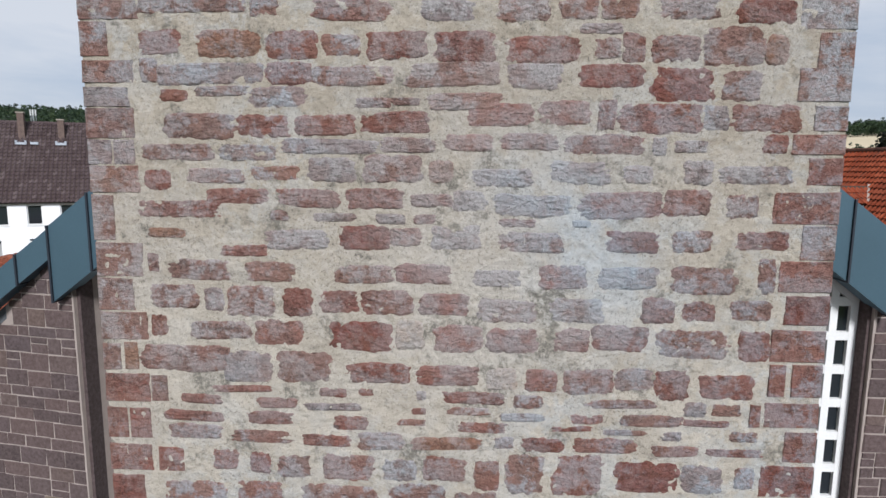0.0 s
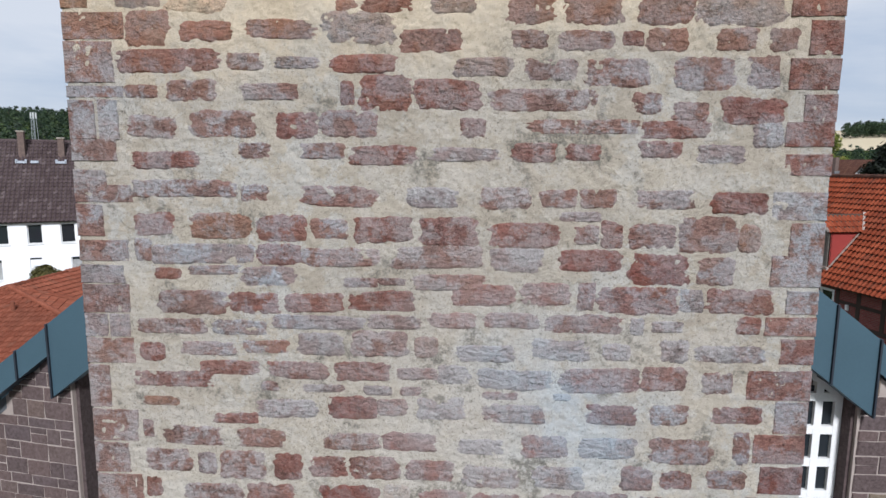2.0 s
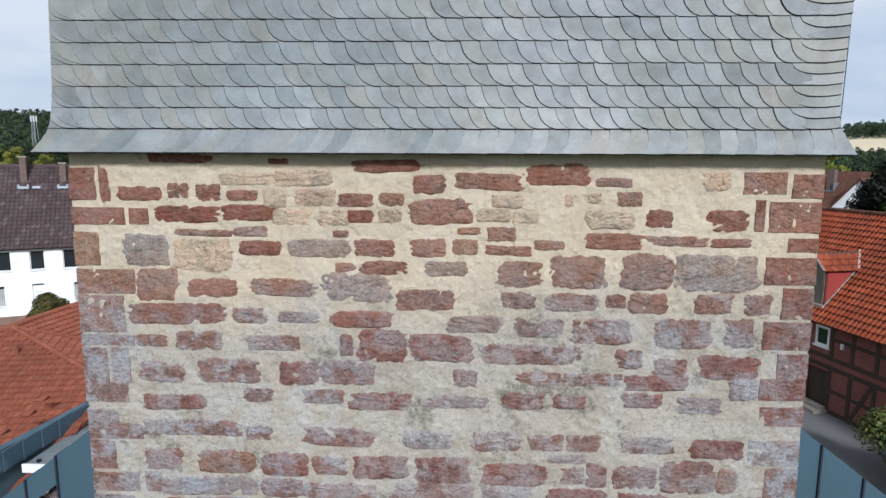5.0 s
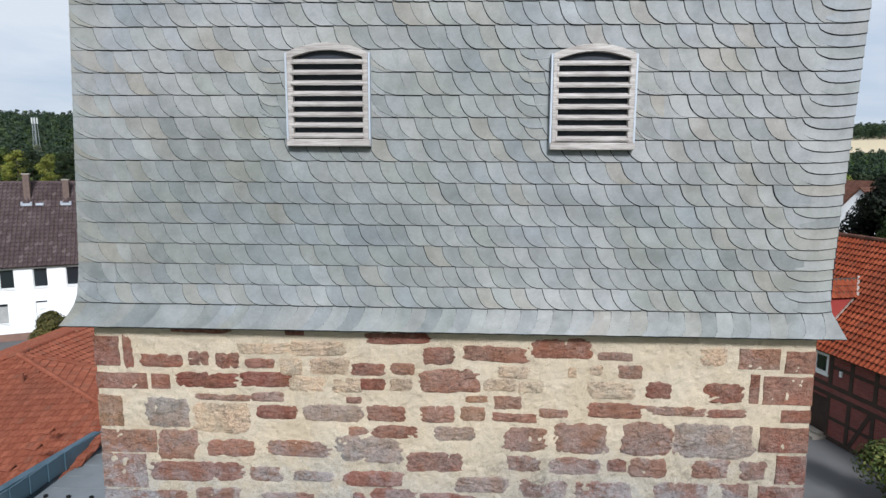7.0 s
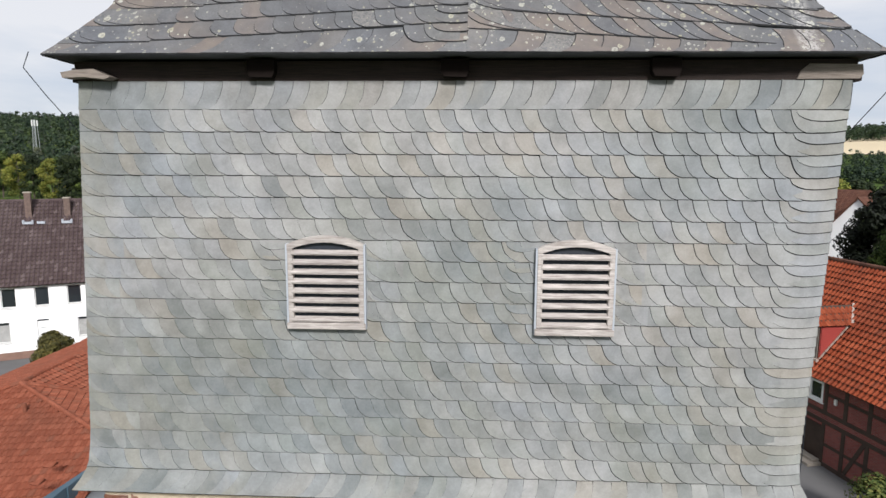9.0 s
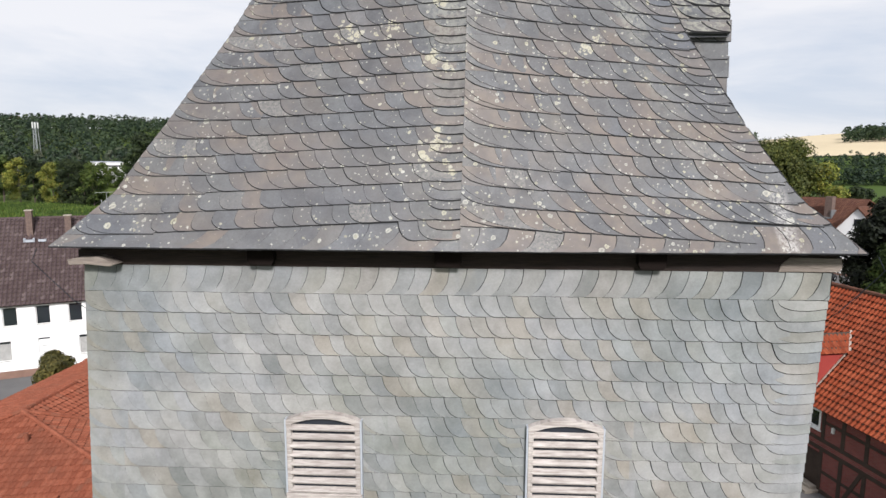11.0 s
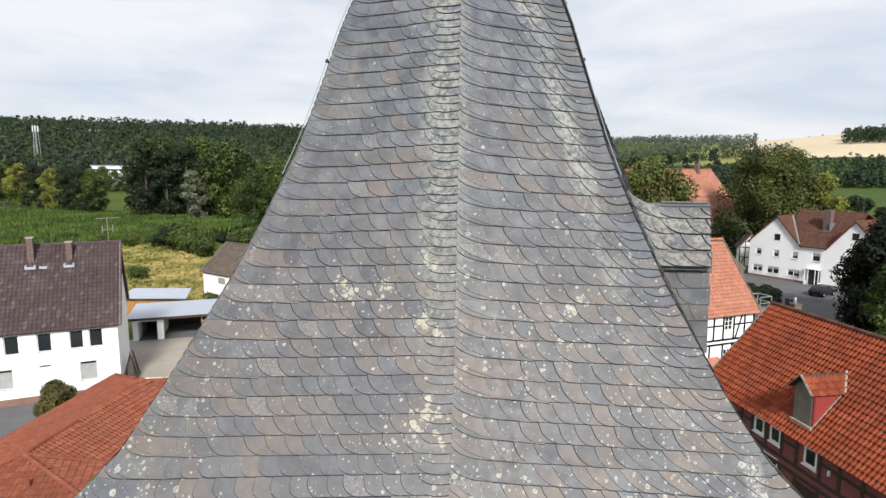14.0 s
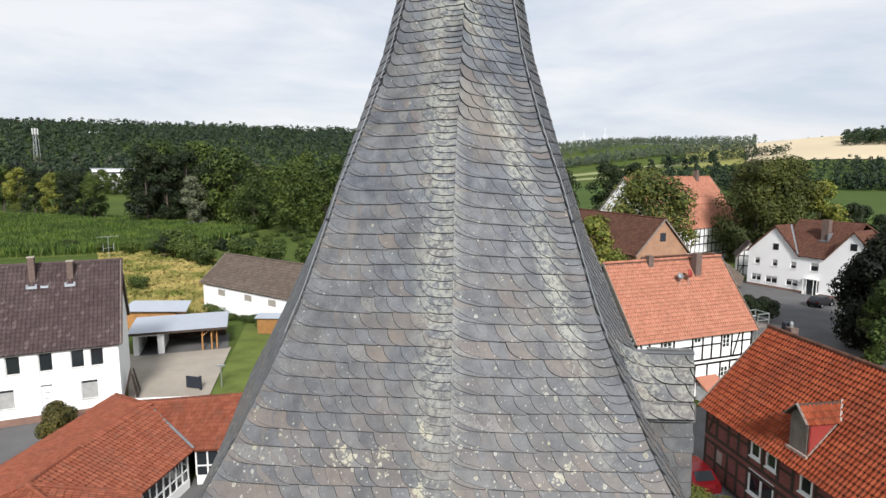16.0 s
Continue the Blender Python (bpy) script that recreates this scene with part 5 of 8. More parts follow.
SX0, SX1, Z_FOOT, Z_BELT = -2.80, 2.81, 11.464, 14.457     # the storey's flanks, the foot of its slating, the foot of the closing course


def left_x(z):
    return SX0 + wall_shear(z) - 0.10 * max(0.0, (11.68 - z) / 0.22) ** 1.5 + 0.02


def right_x(z):
    return SX1 + wall_shear(z) + 0.10 * max(0.0, (11.68 - z) / 0.22) ** 1.5


belfry = part("belfry_wall", Mesh(), M_UNDER, tower, "slate-hung belfry wall in grey-green slates")
_b = Mesh()
_zs = [Z_FOOT + 0.012 + 0.06 * i for i in range(10)] + [Z_SLATE]
for z in _zs:
    f, a, b = flare(z), left_x(z) + 0.02, right_x(z) - 0.02
    _b.v += [(a, 4.315 - f, z), (b, 4.315 - f, z), (b, 9.57 + f, z), (a, 9.57 + f, z)]
for i in range(len(_zs) - 1):
    for j in range(4):
        a, b = i * 4 + j, i * 4 + (j + 1) % 4
        _b.f.append((a, b, b + 4, a + 4))
_b.f += [(3, 2, 1, 0), tuple(len(_zs) * 4 - 4 + i for i in range(4))]
belfry.data = _b.data("belfry_wall")
belfry.data.materials.append(M_UNDER)

LOUVRES = ((-1.232, -0.655, 12.865, 13.462), (0.64, 1.205, 12.845, 13.446))     # x0, x1, sill, springing


def on_louvre(s, z, m=0.0):
    return any(x0 - m < s < x1 + m and z0 - m < z < z1 + 0.07 + m for x0, x1, z0, z1 in LOUVRES)


def hang_storey():
    rows = 18
    for side in range(4):
        width = lambda z: right_x(z) - left_x(z)
        if side == 0:
            def place(s, z):
                return (left_x(z) + s, 4.315 - flare(z) - 0.004, z)
        elif side == 1:
            def place(s, z):
                return (right_x(z) - 0.014, 4.33 - flare(z) + s, z)
        elif side == 2:
            def place(s, z):
                return (right_x(z) - s, 9.57 + flare(z) + 0.004, z)
        else:
            def place(s, z):
                return (left_x(z) + 0.014, 9.55 + flare(z) - s, z)
        if side in (1, 3):
            width = lambda z: 5.24 + 2 * flare(z)
        hg = Hanging("slating", M_SLATE_WALL, belfry, place, lambda s, z: side == 0 and 1.1 < s < 4.5 and 12.3 < z < 13.9, 40 + side, 0.12 if side in (1, 3) else 1.0)
        z = 11.639
        for i in range(rows):
            h = 0.1515 + 0.0006 * i
            L = width(z)
            edge = L - 0.32 - 0.06 * hg.rng.random()
            # the course begins with a fan of slates that spring from the edge
            hg.bent(0.0, z, 0.20, h, width, None, 0.0, True)
            hg.bent(0.0, z, 0.15 * hg.rng.uniform(0.85, 1.2), h, width, STARTS_LOW)
            hg.bent(0.0, z, 0.24 * hg.rng.uniform(0.9, 1.15), h, width, STARTS_HIGH)
            s = 0.15 + 0.05 * hg.rng.random()
            while s < edge:
                w = 0.124 * hg.rng.uniform(0.85, 1.18)
                if not (side == 0 and on_louvre(s + w * 0.95 + left_x(z), z + h * 0.5, -0.06)):
                    hg.slate(s, z, min(w, (L - s) / 1.93), h)
                s += w
            for k in range(2):
                hg.bent(edge / L, z + k * h / 2, (L - edge) / 1.66, h / 2 * 1.05, width, ENDS)
            # narrow slates that turn in to the louvres' jambs, and fans that start from the other jamb
            if side == 0:
                for x0, x1, z0, z1 in LOUVRES:
                    if z0 - 0.08 < z < z1:
                        for k in range(2):
                            hg.slate(x0 - 0.24 - left_x(z), z + k * h / 2, 0.235 / 1.66, h / 2 * 1.05, ENDS, 0.0, True)
                        hg.slate(x1 - left_x(z), z, 0.14, h, STARTS_LOW, 0.0, True)
                        hg.slate(x1 - left_x(z), z, 0.20, h, STARTS_HIGH, 0.0, True)
            z += h
        # the closing course under the eaves, and the long foot course over the masonry, leaning the other way
        for z0, z1, step in ((Z_BELT, Z_SLATE, 0.132), (Z_FOOT, 11.655, 0.125)):
            s = -0.10
            L = width(z0)
            while s < L - 0.03:
                w = step * hg.rng.uniform(0.85, 1.2)
                hg.bent(s / L, z0, w, (z1 - z0) / 1.06, width, SLATES_M)
                s += w
        hg.finish()


hang_storey()


def louvre(x0, x1, z0, z1):
    """A belfry opening: pale weathered frame with a segmental head, dark behind, eight sloping boards."""
    y = 4.290
    # an added dark sheet stands in for the shade inside the opening
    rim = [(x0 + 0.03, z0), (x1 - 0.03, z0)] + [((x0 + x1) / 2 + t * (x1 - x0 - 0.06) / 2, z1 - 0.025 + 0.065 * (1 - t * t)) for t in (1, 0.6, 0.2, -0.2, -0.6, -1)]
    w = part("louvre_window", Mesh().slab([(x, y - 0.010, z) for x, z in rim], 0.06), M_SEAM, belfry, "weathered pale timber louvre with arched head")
    for x in (x0, x1 - 0.04):
        part("jamb", Mesh().box(x, x + 0.04, y - 0.050, y + 0.008, z0, z1), M_OLD_PAINT, w, bevel=0.006)
    for q in ((x0 - 0.014, x0 - 0.001), (x1 + 0.001, x1 + 0.014)):
        part("flashing", Mesh().box(*q, y - 0.045, y + 0.008, z0 - 0.05, z1 + 0.004), M_ROOFSHEET, w, "pale metal flashing strip")
    part("sill", Mesh().box(x0 - 0.012, x1 + 0.012, y - 0.060, y + 0.008, z0 - 0.05, z0 + 0.0), M_OLD_PAINT, w, bevel=0.006)
    m = Mesh()
    n = 10
    for i in range(n + 1):
        t = i / n * 2 - 1
        x = (x0 + x1) / 2 + t * (x1 - x0) / 2
        arch = 0.065 * (1 - t * t)
        for yy, zz in ((y - 0.052, z1 + arch - 0.045), (y - 0.052, z1 + arch + 0.004), (y + 0.008, z1 + arch + 0.004), (y + 0.008, z1 + arch - 0.045)):
            m.v.append((x, yy, zz))
    for i in range(n):
        for j in range(4):
            m.f.append((i * 4 + j, i * 4 + (j + 1) % 4, i * 4 + 4 + (j + 1) % 4, i * 4 + 4 + j))
    m.f += [(3, 2, 1, 0), tuple(n * 4 + i for i in range(4))]
    part("head", m, M_OLD_PAINT, w)
    step = (z1 - z0 - 0.012) / 8
    xa, xb = x0 + 0.028, x1 - 0.028
    for i in range(8):
        z = z0 + 0.008 + i * step
        b = Mesh()
        f, k, up = y - 0.056, y - 0.016, step * 0.36
        b.v += [(xa, f, z), (xb, f, z), (xb, k, z + up), (xa, k, z + up), (xa, f - 0.006, z + 0.014), (xb, f - 0.006, z + 0.014), (xb, k - 0.006, z + up + 0.012), (xa, k - 0.006, z + up + 0.012)]
        b.f += [(0, 3, 2, 1), (4, 5, 6, 7), (0, 1, 5, 4), (1, 2, 6, 5), (2, 3, 7, 6), (3, 0, 4, 7)]
        part("louvre_board", b, M_OLD_PAINT, w)
    return w


for q in LOUVRES:
    louvre(*q)

# ---- eaves ----
eaves = part("wall_plate", Mesh().box(-2.80, 2.83, 4.305, 4.36, Z_SLATE, 14.80), M_BEAM, tower, "red-brown eaves timber, darkened for the shade under the spire")
for q in ((-2.86, 2.90, 9.50, 9.66), (-2.86, -2.70, 4.36, 9.50), (2.74, 2.90, 4.36, 9.50)):
    part("wall_plate", Mesh().box(*q, Z_SLATE, 14.765), M_BEAM, tower)
# joist ends are blackened: the overhang's shade is put into their colour
for x in (-1.38, 0.02, 1.50):
    m = Mesh()
    m.slab([(x - 0.10, 4.235, 14.715), (x - 0.08, 4.235, 14.68), (x + 0.08, 4.235, 14.676), (x + 0.10, 4.235, 14.715), (x + 0.10, 4.235, 14.80), (x - 0.10, 4.235, 14.80)], 0.069)
    part("joist_end", m, M_BLACK, eaves, bevel=0.012)
# weathered ends of the plate: a split, tapering one and a sawn one
m = Mesh()
m.slab([(-2.84, 4.20, 14.71), (-2.83, 4.20, 14.672), (-2.68, 4.20, 14.678), (-2.52, 4.20, 14.662), (-2.47, 4.20, 14.68), (-2.60, 4.20, 14.735), (-2.74, 4.20, 14.728)], 0.104)
part("beam_end", m, M_GREY_WOOD, eaves, "silvered split beam end", bevel=0.008)
m = Mesh()
m.slab([(2.42, 4.296, 14.665), (2.85, 4.296, 14.668), (2.87, 4.296, 14.70), (2.86, 4.296, 14.765), (2.50, 4.296, 14.77), (2.44, 4.296, 14.72)], 0.30)
part("beam_end", m, M_GREY_WOOD, eaves, "silvered sawn beam end", bevel=0.006)

# ---- spire ----
YC = 6.90
RM = ((14.83, 2.80), (15.20, 2.62), (15.70, 2.43), (15.97, 2.34), (16.6, 2.13), (17.30, 1.90), (18.30, 1.55), (19.20, 1.22), (20.87, 0.66), (22.85, 0.02))
RS = ((14.83, 2.95), (15.41, 2.78), (16.09, 2.56), (16.53, 2.38), (16.89, 2.19), (17.25, 2.01), (17.67, 1.82), (18.35, 1.50), (18.95, 1.27), (19.50, 1.06), (20.23, 0.79), (20.87, 0.63), (22.85, 0.02))
RC = ((14.83, 2.87), (15.20, 2.55), (15.70, 2.27), (16.00, 2.12), (16.50, 1.87), (17.04, 1.64), (17.60, 1.42), (18.10, 1.27), (18.80, 1.06), (19.40, 0.84), (20.10, 0.62), (20.87, 0.45), (22.85, 0.014))


def along(table, z):
    """Reads a profile at a height, smoothly."""
    for (za, ra), (zb, rb) in zip(table, table[1:]):
        if z <= zb:
            return ra + (rb - ra) * (z - za) / (zb - za)
    return table[-1][1]


def axis(z):
    return -0.02 + 0.03 * (z - 14.83) + 0.05 * smooth(18.5, 21, z)


def corner(i, z):
    """Corner i of the spire's eight-sided section, from the front middle round to the right."""
    m, c, q, x = along(RM, z), along(RC, z), along(RS, z), axis(z)
    lean = 0.12 * smooth(21, 15, z)
    back, out = (0.0, 0.0) if i % 8 not in (1, 7) else (0.15 if i % 8 == 1 else 0.10, 0.08 if i % 8 == 1 else 0.0)
    back, out = back * smooth(15.7, 14.8, z), out * smooth(15.7, 14.8, z)
    if i % 8 in (5, 6, 7):
        x -= 0.11 * smooth(17.8, 20.9, z) * smooth(22.85, 21.2, z)
    return Vector(((x + lean, YC - m, z), (x + c + out, YC - c + back, z), (x + q, YC, z), (x + c, YC + c, z), (x, YC + m, z), (x - c, YC + c, z), (x - q, YC, z), (x - c, YC - c + back, z))[i % 8])


_s = Mesh()
_zs = [14.82] + [14.83 + 0.1 * i for i in range(79)] + [22.84]
for z in _zs:
    _s.v += [tuple(corner(i, z)) for i in range(8)]
for k in range(len(_zs) - 1):
    for i in range(8):
        j = (i + 1) % 8
        _s.f.append((k * 8 + i, k * 8 + j, k * 8 + 8 + j, k * 8 + 8 + i))
_s.f += [tuple(reversed(range(8))), tuple((len(_zs) - 1) * 8 + i for i in range(8))]
spire = part("spire", _s, M_UNDER, tower, "steep bell-cast spire in lichen-spotted grey slates")


def hang_spire():
    for face in range(8):
        def place(s, z):
            p, q = corner(face, z), corner(face + 1, z)
            t = (q - p).normalized()
            n = t.cross(Vector((0, 0, 1)))
            return p + t * s + n * 0.004
        rise = {0: -0.055, 7: 0.055}.get(face, 0.0)
        near = (lambda s, z: 15.2 < z < 17.6) if face in (0, 7) else (lambda s, z: False)
        hg = Hanging("slating", M_SLATE_ROOF, spire, place, near, 60 + face, 1.0)
        hg.count = 0 if face in (0, 7) else 300
        if face in (0, 7):
            hg.count = 150
        width = lambda z: (corner(face + 1, z) - corner(face, z)).length
        # eave course of long slates that lean the other way
        s = -0.12
        while s < width(14.80) - 0.05:
            w = 0.19 * hg.rng.uniform(0.8, 1.2)
            hg.bent(s / width(14.80), 14.815, w, 0.165, width, SLATES_M)
            s += w
        wz = lambda z: width(max(z, 14.80))
        # the first course, so that the courses of the two front faces lie where they do
        step = {0: 0.149, 7: 0.1434}.get(face, 0.145)
        zk = {0: 14.952 - 0.055 * (wz(14.95) - 0.67), 7: 14.997 - 0.055 * (wz(15.0) - 0.73)}.get(face, 14.96)
        while zk - step > 14.62:
            zk -= step
        fan = face in (0, 7)
        while zk < 22.3:
            big = 1 - 0.35 * smooth(17.6, 22, zk)
            h = step * big
            L = wz(zk)
            cut = (0.27 if face == 7 else 0.24) * big if L > 0.5 else 0.0
            reach = min(0.5, L * 0.4)
            deep = 0.02 if fan else 0.0
            sweep = lambda s: deep * max(0.0, 1 - s / reach) ** 2
            slant = lambda s: rise - 2 * deep * max(0.0, 1 - (s + 0.07) / reach) / reach
            lift = (lambda s: rise * s + sweep(s)) if rise >= 0 else (lambda s: rise * (s - L) + sweep(s))
            s = 0.0
            if fan and L > 0.9:
                # a fan of slates springs from the hip
                z, k = zk + lift(0.2) - slant(0.15) * 0.2, big * hg.rng.uniform(0.85, 1.15)
                if z > 14.87:
                    t = math.atan(slant(0.15))
                    hg.bent(0.0, z, 0.24 * k, h, wz, None, t, True)
                    hg.bent(0.0, z, 0.23 * k, h, wz, STARTS_LOW, t)
                    hg.bent(0.0, z + 0.004, 0.35 * k, h, wz, STARTS_HIGH, t)
                s = 0.24 * k
            while s < L - cut:
                w = 0.150 * big * hg.rng.uniform(0.82, 1.22)
                z = zk + lift(s)
                if z + min(0.0, slant(s)) * 1.9 * w > 14.87:
                    edge = min(s, L - cut - s)
                    if edge < 0.4 or not near(s, z):
                        hg.bent(s / L, z, min(w, (L - s) / 1.93), h, wz, None, math.atan(slant(s)))
                    else:
                        hg.slate(s * wz(z) / L, z, w, h, None, math.atan(slant(s)))
                s += w
            zc = zk + lift(L - cut)
            if cut and zc > 14.87:
                for k in range(2):
                    hg.bent((L - cut) / L, zc + k * h / 2, cut / 1.62 + (0.008 if face == 7 else 0.0), h / 2 * 1.06, wz, ENDS, 0.0, False, 0.012 if face == 7 else 0.0)
            zk += h
        hg.finish()


hang_spire()

# ---- church nave beside the tower ----
nave = thing("church_nave", "church nave gable in grey-violet stone with blue-grey metal verges", "church")
NY = 7.62
NSL = 0.77
NAVE_IN = {-1: 5.27, 1: 5.35}         # where each half of the gable begins beside the tower
NAVE_TURN = {-1: -10.0, 1: 0.0}     # degrees by which each half of the gable stands out of line with the tower


def verge_z(x):
    return 7.56 - NSL * (abs(x + 0.12) - 5.2)


nave_roof = Mesh()
for sgn in (-1, 1):
    xs = [0.0, 8.6]
    pts = [(sgn * x - 0.12, y, 7.56 - NSL * (x - 5.2) - 0.42) for x, y in ((0, NY + 0.2), (8.6, NY + 0.2), (8.6, 21), (0, 21))]
    nave_roof.slab(pts if sgn > 0 else list(reversed(pts)), 0.15)
part("nave_roof", nave_roof, M_UNDER, nave, "dark slate nave roof")


def nave_wall(sgn):
    """Half of the west gable: from the glazed joint at the tower out to the eaves corner."""
    xi, xo = NAVE_IN[sgn], 8.3
    m = Mesh()
    a, b = sgn * xi - 0.12, sgn * xo - 0.12
    za, zb = verge_z(a) - 0.42, verge_z(b) - 0.42
    back = NY + sgn * (xo - xi) * math.tan(radians(NAVE_TURN[sgn]))
    front = [(a, NY, 0), (b, back, 0), (b, back, zb), (a, NY, za)]
    m.slab(front if sgn > 0 else list(reversed(front)), 0.5)
    side = [(b, back + 0.5, 0), (b, 21, 0), (b, 21, zb), (b, back + 0.5, zb)]
    m.slab(side if sgn > 0 else list(reversed(side)), 0.4)
    return part("gable_wall", m, M_PALE_JOINT, nave, "grey-violet coursed stone wall with pale joints")


def nave_stone(seed):
    rng = random.Random(seed)
    m = Mesh()
    r = lambda: rng.uniform(-0.025, 0.025)
    o = [(-0.5 + r(), -0.5 + r()), (r(), -0.5 + r()), (0.5 + r(), -0.5 + r()), (0.5 + r(), 0.5 + r()), (r(), 0.5 + r()), (-0.5 + r(), 0.5 + r())]
    for sc, y in ((1.0, 0.01), (0.99, -0.006), (0.92, -0.014)):
        m.v += [(x * sc, y + rng.uniform(-0.003, 0.003), z * sc) for x, z in o]
    for k in range(2):
        for i in range(6):
            j = (i + 1) % 6
            m.f.append((k * 6 + i, k * 6 + j, k * 6 + 6 + j, k * 6 + 6 + i))
    m.f.append(tuple(range(12, 18)))
    me = m.data("ashlar_block")
    me.materials.append(M_NAVE)
    return me


def make_nave_stone():
    n = Nodes("violet_stone", 0.9)
    base = n.ramp(n.piece(), [(0.0, (0.066, 0.044, 0.043)), (0.3, (0.098, 0.065, 0.062)), (0.55, (0.115, 0.074, 0.067)), (0.75, (0.083, 0.058, 0.060)), (0.95, (0.130, 0.087, 0.073)), (1.0, (0.18, 0.14, 0.095))])
    c = n.mix(n.ramp(n.noise(20, 7, 0.7), [(0.35, 0.0), (0.66, 1.0)]), n.mix(1.0, base, 0.72, 'MULTIPLY'), n.mix(0.12, base, (0.4, 0.34, 0.32)))
    n.colour(c)
    n.bump(n.noise(30, 7, 0.7), 0.6, 0.012)
    return n.m


M_NAVE = make_nave_stone()
NAVE_BLOCKS = [nave_stone(500 + i) for i in range(8)]


def lay_gable(sgn):
    """Squared rubble in uneven courses: some places hold one block, some two thin ones."""
    wall = nave_wall(sgn)
    hinge = pose(sgn * NAVE_IN[sgn] - 0.12, NY, 0, 0, 0, NAVE_TURN[sgn])
    rng = random.Random(11 + sgn)
    z = 2.4
    n = 0
    while z < 7.2:
        h = rng.choice((0.15, 0.18, 0.21, 0.24, 0.26))
        x = 0.02
        while x < 3.0:
            w = rng.uniform(0.18, 0.50)
            if x + w > 2.88:
                w = 3.01 - x
            top = 7.56 - NSL * (x + w + NAVE_IN[sgn] - 5.2) - 0.45
            cutz = rng.uniform(0.4, 0.62) if h > 0.2 and w < 0.34 and rng.random() < 0.35 else 1.0
            for za, zb in ((z, z + h * cutz), (z + h * cutz, z + h)):
                if zb - za > 0.05 and zb < top + 0.27 and w > 0.08 and n < 300:
                    ob = part("ashlar_block", rng.choice(NAVE_BLOCKS), M_NAVE, wall)
                    ob.matrix_basis = hinge @ pose(sgn * (x + w / 2), -0.002, (za + zb) / 2 + rng.uniform(-0.006, 0.006)) @ Matrix.Diagonal((w - 0.020, 1, zb - za - 0.018, 1))
                    n += 1
            x += w
        z += h


for sgn in (-1, 1):
    lay_gable(sgn)
    # verge cladding: narrow trays along the slope, and a deep panel by the tower
    for k, (xa, xb, deep, y) in enumerate(((3.6, 4.86, 1.02, 7.46), (4.86, 5.43, 1.02, 7.46), (5.43, 5.95, 0.40, 7.52), (5.95, 6.47, 0.40, 7.52), (6.47, 6.99, 0.40, 7.52), (6.99, 7.51, 0.40, 7.52), (7.51, 8.03, 0.40, 7.52), (8.03, 8.6, 0.40, 7.52))):
        a, b = sgn * xa - 0.12, sgn * (xb - 0.012) - 0.12
        za, zb = 7.56 - NSL * (xa - 5.2), 7.56 - NSL * (xb - 0.012 - 5.2)
        q = [(a, y, za - deep), (b, y, zb - deep), (b, y, zb), (a, y, za)]
        part("verge_panel", Mesh().slab(q if sgn > 0 else list(reversed(q)), 0.30), M_ZINC, nave, "blue-grey metal verge cladding")
        b2 = sgn * xb - 0.12
        zs = 7.56 - NSL * (xb - 5.2)
        part("seam", Mesh().box(min(b2 - sgn * 0.012, b2 + sgn * 0.012), max(b2 - sgn * 0.012, b2 + sgn * 0.012), y - 0.03, y + 0.28, zs - deep - 0.01, zs + 0.012), M_SEAM, nave)
    # glazed joint between gable wall and tower: a white grid of deep bars
    edge = NAVE_IN[sgn] - 0.10 if sgn > 0 else 5.12
    a, b = sorted((sgn * 4.0 - 0.12, sgn * edge - 0.12))
    g = Mesh()
    deep = 0.28 if sgn > 0 else 0.80
    y = NY + deep
    cols = [b - 0.26 * i for i in range(5)] if sgn > 0 else [a + 0.26 * i for i in range(5)]
    for x in cols:
        g.box(x - 0.05, x + 0.05, y - 0.04, y + 0.06, 0.0, verge_z(x) - 0.5)
    for z in [0.35 + 0.47 * i for i in range(16)]:
        for x0, x1 in zip(sorted(cols), sorted(cols)[1:]):
            if z < verge_z((x0 + x1) / 2) - 0.62:
                g.box(x0 + 0.0501, x1 - 0.0501, y - 0.036, y + 0.055, z - 0.06, z + 0.06)
    # the raking head under the verge
    x0, x1 = min(cols), max(cols)
    q = [(x0, y - 0.05, verge_z(x0) - 1.10), (x1, y - 0.05, verge_z(x1) - 1.10), (x1, y - 0.05, verge_z(x1) - 0.5), (x0, y - 0.05, verge_z(x0) - 0.5)]
    g.slab(q, 0.12)
    win = part("joint_window", g, M_WHITE_PAINT, nave, "white concrete grid window in the joint")
    part("pane", Mesh().box(min(cols), max(cols), y + 0.015, y + 0.03, 0, 6.6), M_GLASS, win)
    x = sgn * (edge + (0.115 if sgn < 0 else 0.08)) - 0.12
    part("jamb_strip", Mesh().box(x - 0.025, x + 0.025, NY + 0.06, NY + deep + 0.2, 0, verge_z(x) - 0.5), M_NAVE, nave)

# ---- white house across the lane ----
lh = thing("white_house", "white rendered two-storey house with weathered brown tile roof", "house", pose(-26.90, 42.96, 0, 0, 0, 27.1) @ pose(-18.0, 0, 0))
LH_L, LH_D, LH_E, LH_R = 18.0, 9.6, 5.85, 11.3
LH_UP = [(x + 17.88, 3.92 - 0.08, x + 18.80, 5.26) for x in (-13.2, -10.3, -9.2, -7.17, -5.14, -3.10, -1.82)]
LH_LO = [(x + 17.95, 1.28, x + 19.12, 2.78) for x in (-14.8, -11.0, -8.0, -2.64)]
LH_DOOR = (12.76, 0.32, 13.5, 2.82)
part("front_wall", pierced(LH_L, 0.55, LH_E, 0.36, LH_UP + LH_LO + [LH_DOOR]), M_WHITE, lh)
part("plinth", Mesh().box(-0.02, LH_L + 0.02, -0.02, LH_D, 0, 0.548), M_PAVE, lh, "reddish stone plinth")
